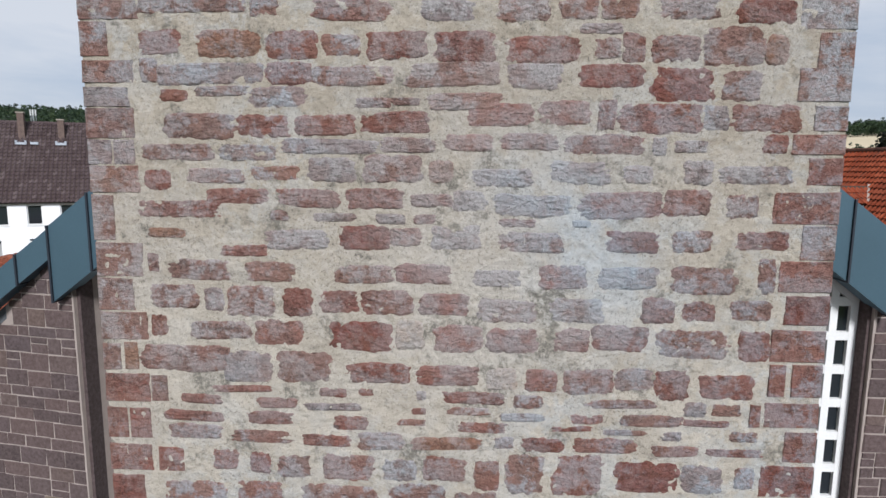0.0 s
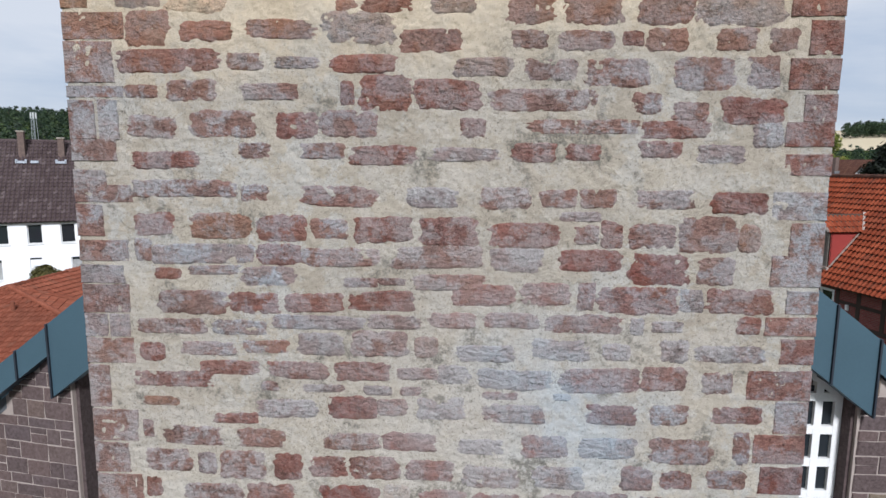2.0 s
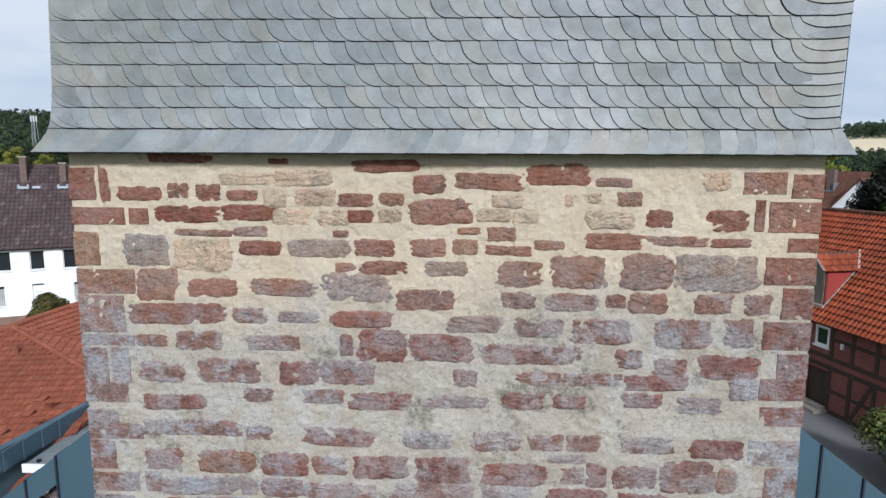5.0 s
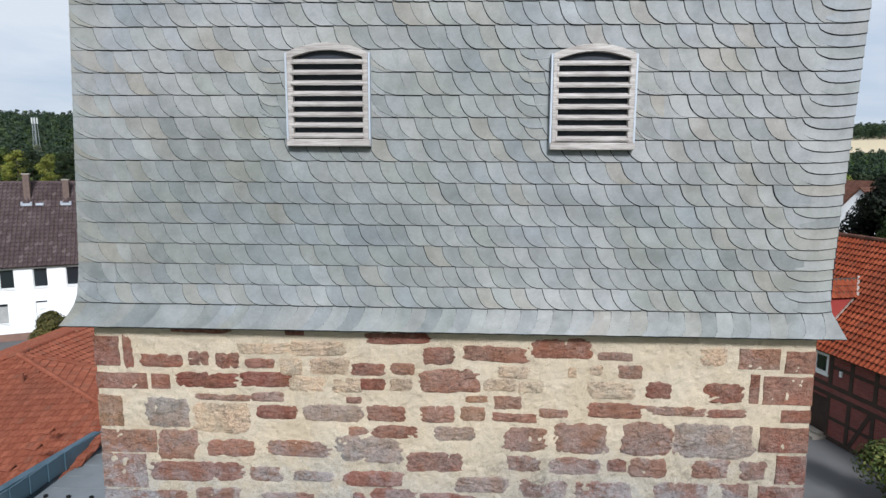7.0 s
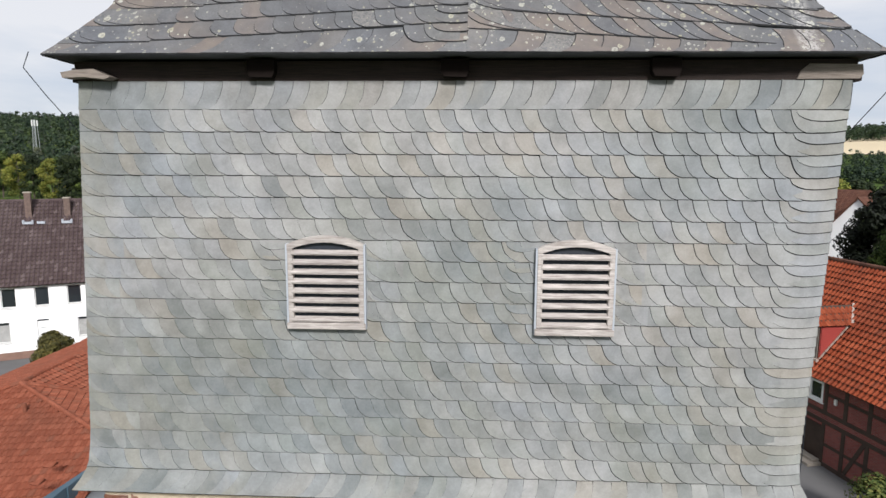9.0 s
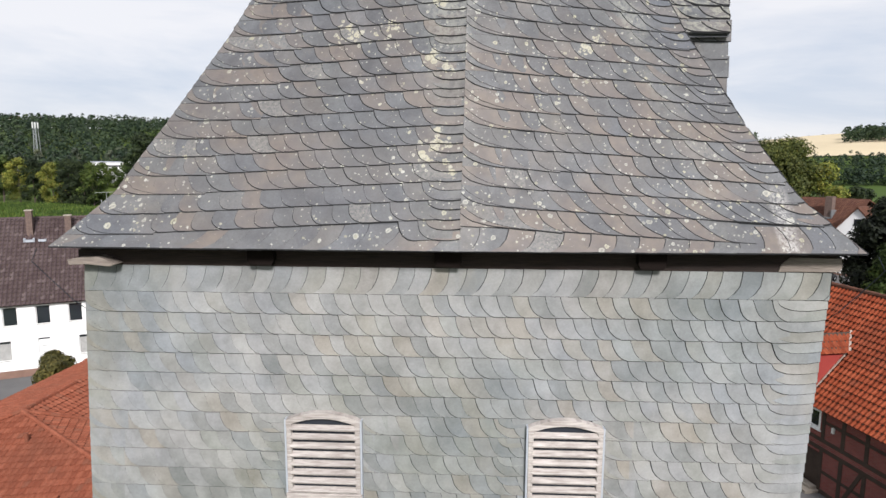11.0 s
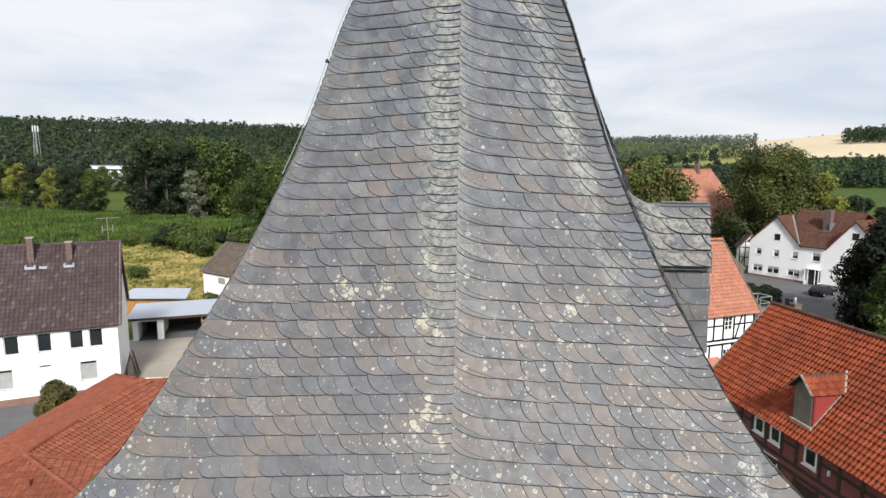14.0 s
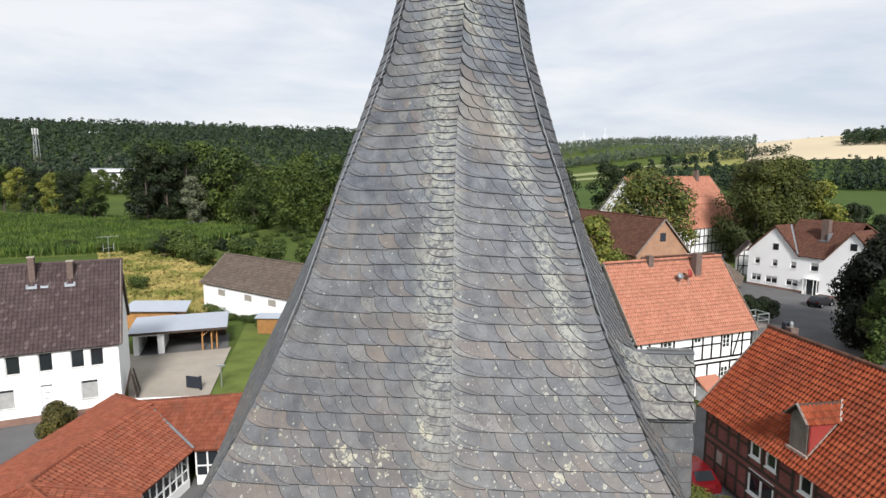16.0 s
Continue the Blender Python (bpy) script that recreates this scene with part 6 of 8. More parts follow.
part("side_wall", Mesh().box(LH_L - 0.36, LH_L, 0.36, LH_D, 0.55, LH_E), M_WHITE, lh)
part("side_wall", Mesh().box(0, 0.36, 0.36, LH_D, 0.55, LH_E), M_WHITE, lh)
part("back_wall", Mesh().box(0.36, LH_L - 0.36, LH_D - 0.36, LH_D, 0.55, LH_E), M_WHITE, lh)
part("gable", gable_end(LH_L, LH_D, LH_E, LH_R, -0.36), M_WHITE, lh)
part("gable", gable_end(0, LH_D, LH_E, LH_R, 0.36), M_WHITE, lh)
part("floor_slab", Mesh().box(0.4, LH_L - 0.4, 0.5, LH_D - 0.4, 3.1, 3.3), M_CONCRETE, lh)
for h in LH_UP:
    window(lh, *h, M_WHITE_PAINT, (1, 1), 0.14)
for h in LH_LO:
    w = window(lh, *h, M_WHITE_PAINT, (1, 1), 0.14)
    part("roller_blind", Mesh().box(h[0] + 0.07, h[2] - 0.07, 0.145, 0.151, h[1] + 0.07, h[3] - 0.22), M_PALE_BLIND, w, "pale grey roller blind half down")
d = part("front_door", Mesh().box(LH_DOOR[0], LH_DOOR[2], 0.10, 0.16, 0.35, LH_DOOR[3] - 0.14), M_WHITE_PAINT, lh, "white panelled front door")
for i in range(4):
    part("door_bar", Mesh().box(LH_DOOR[0] + 0.18, LH_DOOR[2] - 0.15, 0.075, 0.10, 0.85 + i * 0.44, 0.90 + i * 0.44), M_STEEL, d)
part("transom", Mesh().box(LH_DOOR[0], LH_DOOR[2], 0.12, 0.15, LH_DOOR[3] - 0.138, LH_DOOR[3]), M_SEAM, lh)
gable_roof(lh, LH_L, LH_D, LH_E, LH_R, M_TILE_BROWN, 0.35, 0.22, 3, 0.36, 0.29, lift=0.075, amp=0.06)
for x, y, z1 in ((12.15, 3.9, 11.95), (14.70, 3.9, 11.50)):
    c = chimney(lh, x, y, 9.6, z1, 0.42, 0.5)
    part("flashing", Mesh().box(x - 0.32, x + 0.32, y - 0.75, y - 0.22, 9.60, 9.78).box(x - 0.36, x - 0.24, y - 0.75, y + 0.3, 9.6, 9.9).box(x + 0.24, x + 0.36, y - 0.75, y + 0.3, 9.6, 9.9), M_ROOFSHEET, c, "pale metal chimney flashing")
sk = part("skylight", Mesh().box(12.75, 13.25, 3.10, 3.75, 9.62, 9.80), M_ROOFSHEET, lh, "small steel roof light")
part("pane", Mesh().box(12.83, 13.17, 3.15, 3.65, 9.805, 9.815), M_GLASS, sk)
an = part("aerial", Mesh().tube([(17.4, 4.8, 11.2), (17.4, 4.8, 13.3)], 0.025, 6), M_STEEL, lh, "roof aerial")
part("aerial_arm", Mesh().bar((16.6, 4.8, 13.25), (18.3, 4.85, 13.3), 0.03, 0.03).bar((17.0, 4.5, 12.3), (17.8, 5.1, 12.35), 0.03, 0.03).bar((17.05, 4.5, 12.1), (17.05, 4.5, 12.7), 0.04, 0.04).bar((17.75, 5.1, 12.1), (17.75, 5.1, 12.7), 0.04, 0.04), M_STEEL, an)

# ---- timber-framed house with orange roof ----
th = thing("timber_framed_house", "white timber-framed house with orange tile roof", "house", pose(13.27, 45.02, 0, 0, 0, 23.7))
TH_L, TH_D, TH_E, TH_R = 12.2, 8.4, 5.95, 11.15
TH_W = [(2.70, 4.10, 3.62, 5.52), (5.86, 4.82, 6.62, 5.55), (8.92, 4.12, 9.76, 5.60), (8.92, 1.6, 9.7, 2.5), (2.7, 1.1, 3.6, 2.5), (5.2, 1.1, 6.0, 2.5)]
part("front_wall", pierced(TH_L, 0, TH_E, 0.3, TH_W), M_WHITE, th)
part("side_wall", Mesh().box(0, 0.3, 0.3, TH_D, 0, TH_E), M_WHITE, th)
part("side_wall", Mesh().box(TH_L - 0.3, TH_L, 0.3, TH_D, 0, TH_E), M_WHITE, th)
part("back_wall", Mesh().box(0.3, TH_L - 0.3, TH_D - 0.3, TH_D, 0, TH_E), M_WHITE, th)
part("gable", gable_end(0, TH_D, TH_E, TH_R, 0.3), M_GREY_WOOD, th, "silvered boarded gable")
part("gable", gable_end(TH_L, TH_D, TH_E, TH_R, -0.3), M_GREY_WOOD, th, "silvered boarded gable")


def frame_front(parent, L, levels, posts, braces=(), y=-0.025, d=0.05, w=0.17, mat=None, rails=()):
    for z in levels:
        part("rail", Mesh().box(0, L, y, y + d, z - w / 2, z + w / 2), mat or M_BLACK, parent)
    for x, z0, z1 in posts:
        part("post", Mesh().box(x - w / 2, x + w / 2, y - 0.004, y + d, z0, z1), mat or M_BLACK, parent)
    for x0, x1, z in rails:
        part("rail", Mesh().box(x0, x1, y + 0.004, y + d, z - w * 0.4, z + w * 0.4), mat or M_BLACK, parent)
    for a, b in braces:
        part("brace", Mesh().bar((a[0], y + d / 2 - 0.003, a[1]), (b[0], y + d / 2 - 0.003, b[1]), w * 0.9, d, (0, 1, 0)), mat or M_BLACK, parent)


frame_front(th, TH_L, (0.15, 2.95, 3.32, 5.85), [(x, 0.2, 2.9) for x in (0.1, 1.5, 2.6, 3.75, 5.1, 6.1, 7.4, 8.8, 9.85, 11.0, 12.1)] + [(x, 3.35, 5.8) for x in (0.1, 1.35, 2.55, 3.78, 5.70, 6.78, 7.75, 8.78, 9.92, 11.1, 12.1)],
            [((0.35, 5.75), (1.0, 3.4)), ((10.15, 3.4), (10.9, 5.75)), ((0.3, 2.85), (1.2, 0.3)), ((10.1, 0.3), (10.9, 2.85))],
            rails=[(a, b, z) for z in (4.55,) for a, b in ((0.1, 2.55), (3.78, 5.7), (5.7, 6.78), (6.78, 8.78), (9.92, 12.1))] + [(a, b, 1.55) for a, b in ((0.1, 2.6), (3.75, 5.1), (6.1, 8.8), (9.85, 12.1))])
side = thing("side_frame", "", "")
side.parent = th
side.matrix_basis = pose(0, TH_D, 0, 0, 0, -90)
frame_front(side, TH_D, (0.15, 2.95, 3.32, 5.85), [(x, 0.2, 2.9) for x in (0.1, 1.8, 3.6, 5.2, 6.8, 8.3)] + [(x, 3.35, 5.8) for x in (0.1, 1.8, 3.6, 5.2, 6.8, 8.3)], [((6.9, 3.4), (8.1, 5.7)), ((0.3, 5.7), (1.6, 3.4))], rails=[(0.1, 8.3, 4.55)])
for i, h in enumerate(TH_W):
    window(th, *h, M_WHITE_PAINT, (2, 4 if h[3] - h[1] > 1.2 else 2), 0.05)
gable_roof(th, TH_L, TH_D, TH_E, TH_R, M_TILE_ORANGE, 0.4, 0.28, 7, 0.34, 0.23, verge_mat=M_GREY_WOOD)
chimney(th, 4.35, 4.0, 10.4, 11.6, 0.5, 0.5, cap=False)
c = chimney(th, 8.85, 3.3, 9.5, 11.7, 0.62, 0.6, cap=False)
part("flashing", Mesh().slab([(8.3, 2.72, 9.30), (9.2, 2.72, 9.30), (9.2, 2.99, 9.62), (8.3, 2.99, 9.62)], 0.05), M_ROOFSHEET, c)
part("satellite_dish", Mesh().tube([(7.3, 2.5, 10.15), (7.4, 2.36, 10.21), (7.44, 2.3, 10.23)], [0.38, 0.30, 0.1], 14), M_RED_PAINT, th, "red satellite dish")
part("satellite_dish", Mesh().tube([(6.4, 2.5, 9.95), (6.4, 2.42, 9.99), (6.4, 2.38, 10.01)], [0.3, 0.26, 0.1], 14), M_LEAD, th, "grey satellite dish")
part("porch_roof", Mesh().slab([(6.2, -1.4, 1.15), (8.4, -1.4, 1.15), (8.4, -0.03, 1.95), (6.2, -0.03, 1.95)], 0.1), M_TILE_ORANGE, th)
part("porch_wall", Mesh().box(6.4, 8.2, -1.1, -0.03, 0, 1.2), M_WHITE, th)

for x, y, z in ((7.3, 2.5, 10.15), (6.4, 2.5, 9.95)):
    part("dish_mast", Mesh().tube([(x, y + 0.02, 9.0), (x, y + 0.02, z)], 0.025, 6), M_STEEL, th)

# ---- outside stair landing of pale metal ----
ls = thing("stair_landing", "pale metal outside landing with a tube railing", "landing", th.matrix_basis @ pose(13.2, 0.4, 0))
for x, y in ((0, 0), (1.3, 0), (0, 1.4), (1.3, 1.4)):
    part("post", Mesh().tube([(x, y, 0), (x, y, 6.5)], 0.045, 8), M_STEEL, ls)
part("deck", Mesh().box(-0.1, 1.4, -0.1, 1.5, 5.35, 5.43), M_GREY_WOOD, ls)
for z in (5.95, 6.5):
    for a, b in (((0, 0, z), (1.3, 0, z)), ((1.3, 0, z), (1.3, 1.4, z)), ((0, 1.4, z), (1.3, 1.4, z))):
        part("rail", Mesh().tube([a, b], 0.04, 8), M_STEEL, ls)

# ---- brick and timber house with red roof ----
rh = thing("brick_timber_house", "dark timber-framed brick house with red pantile roof", "house", pose(15.24, 35.92, 0, 0, 0, -78.4))
RH_L, RH_D, RH_E, RH_R = 21.0, 8.0, 4.75, 9.15
RH_W = [(4.18, 3.1, 4.98, 4.02), (5.42, 3.1, 6.22, 4.02), (4.15, 0.95, 6.15, 2.35), (7.82, 3.05, 8.66, 4.02)]
RH_DOOR = (7.5, 0.05, 8.75, 1.95)
part("front_wall", pierced(RH_L, 0, RH_E, 0.3, RH_W + [RH_DOOR]), M_BRICK, rh)
part("end_wall", Mesh().box(0, 0.3, 0.3, RH_D, 0, RH_E), M_BRICK, rh)
part("end_wall", Mesh().box(RH_L - 0.3, RH_L, 0.3, RH_D, 0, RH_E), M_BRICK, rh)
part("back_wall", Mesh().box(0.3, RH_L - 0.3, RH_D - 0.3, RH_D, 0, RH_E), M_BRICK, rh)
part("gable", gable_end(0, RH_D, RH_E, RH_R, 0.3), M_BRICK, rh)
part("gable", gable_end(RH_L, RH_D, RH_E, RH_R, -0.3), M_BRICK, rh)
RH_POSTS = (0.1, 1.15, 2.25, 3.15, 4.05, 5.2, 6.33, 7.38, 8.86, 10.0, 11.25, 12.5, 13.8, 15.1, 16.4, 17.7, 19.0, 20.3)
frame_front(rh, RH_L, (0.12, 2.18, 2.62, 4.6), [(x, 0.2, 2.1) for x in RH_POSTS if x not in (5.2,)] + [(x, 2.7, 4.5) for x in RH_POSTS],
            [((0.3, 2.7), (1.05, 4.5)), ((10.2, 0.25), (11.1, 2.1)), ((12.6, 2.1), (13.6, 0.25)), ((19.1, 0.2), (20.2, 2.1))], mat=M_DARK_WOOD, w=0.2,
            rails=[(a, b, z) for z in (1.1, 3.55) for a, b in zip(RH_POSTS, RH_POSTS[1:]) if not any(h[0] < (a + b) / 2 < h[2] and h[1] - 0.2 < z < h[3] + 0.2 for h in RH_W + [RH_DOOR])])
for h in RH_W:
    window(rh, *h, M_WHITE_PAINT, (2 if h[2] - h[0] > 1.2 else 1, 1), 0.03, bar=0.12)
part("front_door", Mesh().box(RH_DOOR[0], RH_DOOR[2], 0.12, 0.18, 0.05, 1.95), M_DARK_WOOD, rh, "dark wooden double door")
part("door_step", Mesh().box(7.3, 8.95, -0.75, -0.03, 0, 0.14).box(7.45, 8.8, -0.4, -0.03, 0.14, 0.26), M_CONCRETE, rh, "pale stone steps")
part("vent_grille", Mesh().box(1.3, 1.8, -0.035, 0.0, 1.2, 1.95), M_BRICK_JOINT, rh)
part("lamp", Mesh().box(9.42, 9.54, -0.12, -0.03, 3.25, 3.5), M_WHITE_PAINT, rh, "small white wall lamp")
rr = gable_roof(rh, RH_L, RH_D, RH_E, RH_R, M_TILE_RED, 0.45, 0.2, 13, 0.345, 0.235, lift=0.07, amp=0.042, ridge_mat=M_TILE_RUST)


def rh_slope(y):
    return RH_E + (RH_R - RH_E) * y / (RH_D / 2)


# gabled dormer with boarded front, red cheek and pantile roof
dm = part("dormer", Mesh(), M_RED_PAINT, rh, "gabled dormer with grey boards and dark red cheeks")
_d = Mesh()
dx0, dx1, dy, dzw, dzr = 6.74, 8.0, 0.14, 6.78, 7.42
yb, yt = (dzw - RH_E) / ((RH_R - RH_E) / (RH_D / 2)), (dzr - RH_E) / ((RH_R - RH_E) / (RH_D / 2))
for x in (dx0, dx1):
    s = -0.06 if x == dx1 else 0.06
    q = [(x, dy, rh_slope(dy) - 0.1), (x, yb + 0.1, dzw), (x, dy, dzw)]
    if x == dx1:
        _d.slab(q, 0.08)
    else:
        part("cheek", Mesh().slab(list(reversed(q)), 0.08), M_RED_PAINT, dm)
dm.data = _d.data("dormer")
dm.data.materials.append(M_RED_PAINT)
fr = Mesh()
fr.slab([(dx0, dy - 0.001, rh_slope(dy) - 0.1), (dx1, dy - 0.001, rh_slope(dy) - 0.1), (dx1, dy - 0.001, dzw), ((dx0 + dx1) / 2, dy - 0.001, dzr - 0.12), (dx0, dy - 0.001, dzw)], 0.08)
part("dormer_front", fr, M_DARK_WOOD, dm)
for i in range(7):
    x = dx0 + 0.05 + i * (dx1 - dx0 - 0.1) / 7
    top = dzw + (dzr - dzw - 0.15) * max(0, 1 - abs((x + 0.08 - (dx0 + dx1) / 2)) / ((dx1 - dx0) / 2)) * 0.9
    part("board", Mesh().box(x, x + 0.145, dy - 0.03, dy - 0.004, rh_slope(dy) - 0.05, min(top, dzw + 0.2)), M_GREY_WOOD, dm)
mid = (dx0 + dx1) / 2
ov, ft = 0.15, 0.28
sl = (dzr - dzw) / ((dx1 - dx0) / 2)
for sgn in (-1, 1):
    xe = mid + sgn * ((dx1 - dx0) / 2 + ov)
    ze = dzw - ov * sl
    ye = (ze - RH_E) / ((RH_R - RH_E) / (RH_D / 2))
    q = [(xe, dy - ft, ze), (xe, ye + 0.05, ze), (mid, yt + 0.05, dzr), (mid, dy - ft, dzr)]
    part("dormer_roof", Mesh().slab(q if sgn > 0 else list(reversed(q)), 0.07), M_DARK_WOOD, dm)
    wd = math.hypot(xe - mid, dzr - ze)
    ti = Mesh()
    if sgn > 0:
        tiled(ti, (xe, dy - ft, ze), (0, 1, 0), (mid - xe, 0, dzr - ze), [(0, 0), (ye - dy + ft, 0), (yt - dy + ft, wd), (0, wd)], 0.34, 0.235, seed=31, lift=0.05)
    else:
        tiled(ti, (xe, ye + 0.05, ze), (0, -1, 0), (mid - xe, 0, dzr - ze), [(0, 0), (ye - dy + ft, 0), (ye - dy + ft, wd), (ye - yt, wd)], 0.34, 0.235, seed=32, lift=0.05)
    part("roof_tiles", ti, M_TILE_RED, dm, "", "stuff")
    part("verge_board", Mesh().bar((xe, dy - ft, ze), (mid, dy - ft, dzr), 0.05, 0.14, (0, 1, 0)), M_GREY_WOOD, dm)
q = (mid + (dx1 - dx0) / 2 + ov, dzw - ov * sl)
part("flashing", Mesh().bar((mid, yt - 0.02, dzr + 0.07), (q[0], (q[1] - RH_E) / ((RH_R - RH_E) / (RH_D / 2)) - 0.02, q[1] + 0.09), 0.10, 0.03), M_BRICK_JOINT, dm, "pale mortar fillet")
part("flashing", Mesh().bar((dx1 + 0.05, dy, rh_slope(dy) + 0.07), (dx1 + 0.05, yb - 0.05, rh_slope(yb - 0.05) + 0.07), 0.07, 0.05), M_BRICK_JOINT, dm)
part("apron", Mesh().box(dx0 - 0.05, dx1 + 0.08, dy - 0.16, dy - 0.035, rh_slope(dy) - 0.08, rh_slope(dy) + 0.06), M_BRICK_JOINT, dm)
c = chimney(rh, 1.05, 4.6, 8.5, 9.4, 0.5, 0.5, cap=False)
part("cowl", Mesh().box(0.42, 0.74, 4.4, 4.75, 8.7, 9.6), M_SEAM, c, "black metal flue box")
part("flue", Mesh().tube([(1.0, 4.6, 9.4), (1.0, 4.6, 9.62), (1.0, 4.6, 9.75)], [0.1, 0.1, 0.06], 10), M_STEEL, c)

# ---- white house with two gables ----
wh = thing("white_gabled_house", "white rendered house with twin gables and rust-brown roof", "house", pose(46.44, 98.62, 0, 0, 0, -56))
WH_L, WH_D, WH_E = 19.2, 10.0, 5.95
WH_W = [(1.1, 3.6, 2.0, 4.65), (3.95, 3.55, 4.85, 4.65), (6.85, 3.6, 7.75, 4.7), (9.8, 3.6, 11.0, 4.9), (0.75, 0.85, 2.35, 1.95), (3.1, 0.8, 5.0, 1.9), (6.35, 0.85, 8.2, 1.9), (3.85, 6.1, 4.95, 7.3), (14.9, 7.25, 16.0, 8.45), (14.6, 3.6, 15.8, 4.8)]
part("front_wall", pierced(WH_L, 0.35, WH_E, 0.35, [h for h in WH_W if h[3] < WH_E] + [(9.3, 0.1, 11.2, 2.3)]), M_WHITE, wh)
part("plinth", Mesh().box(-0.02, 9.28, -0.02, WH_D, 0, 0.348).box(11.22, WH_L, -0.02, WH_D, 0, 0.348), M_PAVE, wh)
part("side_wall", Mesh().box(0, 0.35, 0.35, WH_D, 0.35, WH_E), M_WHITE, wh)
part("side_wall", Mesh().box(WH_L - 0.35, WH_L, 0.35, WH_D, 0.35, WH_E), M_WHITE, wh)
part("back_wall", Mesh().box(0.35, WH_L - 0.35, WH_D - 0.35, WH_D, 0.35, WH_E), M_WHITE, wh)
for h in WH_W:
    if h[3] < WH_E:
        window(wh, *h, M_WHITE_PAINT, (2 if h[2] - h[0] > 1.4 else 1, 1), 0.08, bar=0.1)
for xa, xb, xm, zp in ((-0.05, 7.9, 4.2, 9.95), (11.9, 19.25, 15.35, 10.05)):
    m = Mesh()
    m.slab([(xa, 0.0, WH_E), (xb, 0.0, WH_E), (xm, 0.0, zp)], 0.35)
    part("gable", m, M_WHITE, wh)
    for a, b in ((xa - 0.35, xm), (xm, xb + 0.35)):
        za, zb = (WH_E - 0.35, zp + 0.1) if b == xm else (zp + 0.1, WH_E - 0.35)
        q = [(a, -0.3, za), (b, -0.3, zb), (b, 5.2, zb), (a, 5.2, za)]
        part("gable_roof", Mesh().slab(q, 0.16), M_TILE_RUST, wh)
        ti = Mesh()
        wd = math.hypot(b - a, zb - za)
        if b == xm:
            tiled(ti, (a, 5.2, za), (0, -1, 0), (b - a, 0, zb - za), [(0, 0), (5.5, 0), (5.5, wd), (0, wd)], 0.34, 0.3, seed=81)
        else:
            tiled(ti, (b, -0.3, zb), (0, 1, 0), (a - b, 0, za - zb), [(0, 0), (5.5, 0), (5.5, wd), (0, wd)], 0.34, 0.3, seed=82)
        part("roof_tiles", ti, M_TILE_RUST, wh, "", "stuff")
for h in (WH_W[7], WH_W[8]):
    w = part("attic_window", Mesh().box(h[0], h[2], -0.03, 0.02, h[1], h[3]), M_WHITE_PAINT, wh)
    part("pane", Mesh().box(h[0] + 0.1, h[2] - 0.1, -0.036, -0.031, h[1] + 0.1, h[3] - 0.1), M_GLASS, w)
mr = Mesh()
mr.slab([(7.9, -0.35, WH_E - 0.2), (11.85, -0.35, WH_E - 0.2), (11.85, 0.4, WH_E - 0.2 + 0.75 * 5.25 / 5.55), (7.9, 0.4, WH_E - 0.2 + 0.75 * 5.25 / 5.55)], 0.16)
mr.slab([(5, 0.4, WH_E - 0.2 + 0.75 * 5.25 / 5.55), (14.5, 0.4, WH_E - 0.2 + 0.75 * 5.25 / 5.55), (14.5, 5.2, 11.0), (5, 5.2, 11.0)], 0.16)
mr.slab([(WH_L + 0.2, WH_D + 0.3, WH_E - 0.2), (-0.2, WH_D + 0.3, WH_E - 0.2), (5, 5.2, 11.0), (14.5, 5.2, 11.0)], 0.16)
part("main_roof", mr, M_TILE_RUST, wh)
ti = Mesh()
tiled(ti, (5, -0.35, WH_E - 0.2), (1, 0, 0), (0, 5.55, 5.25), [(2.9, 0), (6.85, 0), (6.85, 1.05), (9.5, 1.05), (9.5, 7.6), (0, 7.6), (0, 1.05), (2.9, 1.05)], 0.34, 0.3, seed=83)
part("roof_tiles", ti, M_TILE_RUST, wh, "", "stuff")
part("valley_flashing", Mesh().bar((7.95, -0.33, 5.98), (4.4, 3.95, 10.02), 0.26, 0.05), M_LEAD, wh, "pale metal valley strip")
c = chimney(wh, 10.4, 2.6, 8.2, 11.3, 1.0, 1.0, cap=False)
part("flashing", Mesh().box(9.75, 11.05, 1.9, 2.09, 8.0, 8.22).box(10.91, 11.05, 1.9, 3.3, 8.02, 9.3), M_LEAD, c, "pale mortar fillet")
for h in WH_W[:7]:
    for i in range(2 if h[2] - h[0] > 1.4 else 1):
        n = 2 if h[2] - h[0] > 1.4 else 1
        a, b = h[0] + (h[2] - h[0]) * i / n + 0.13, h[0] + (h[2] - h[0]) * (i + 1) / n - 0.13
        part("blind", Mesh().box(a, b, 0.083, 0.089, h[1] + (h[3] - h[1]) * (0.42 + 0.2 * (i + len(wh.children)) % 0.31), h[3] - 0.12), M_PALE_BLIND, wh, "half-drawn pale blind")
pr = part("porch", Mesh().box(9.2, 9.30, -0.7, -0.6, 0, 2.4).box(11.2, 11.3, -0.7, -0.6, 0, 2.4).box(9.2, 9.30, -0.6, -0.02, 0, 0.5).box(11.2, 11.3, -0.6, -0.02, 0, 0.5).box(9.7, 9.78, -0.69, -0.61, 0, 2.4).box(10.72, 10.80, -0.69, -0.61, 0, 2.4).box(9.2, 11.3, -0.72, -0.02, 2.4, 2.52), M_WHITE_PAINT, wh, "white glazed porch")
part("pane", Mesh().box(9.33, 11.17, 0.12, 0.15, 0.1, 2.3), M_GLASS, pr)

# ---- parish hall with terracotta roof ----
hall = thing("parish_hall", "low parish hall with hipped terracotta tile roof", "hall")


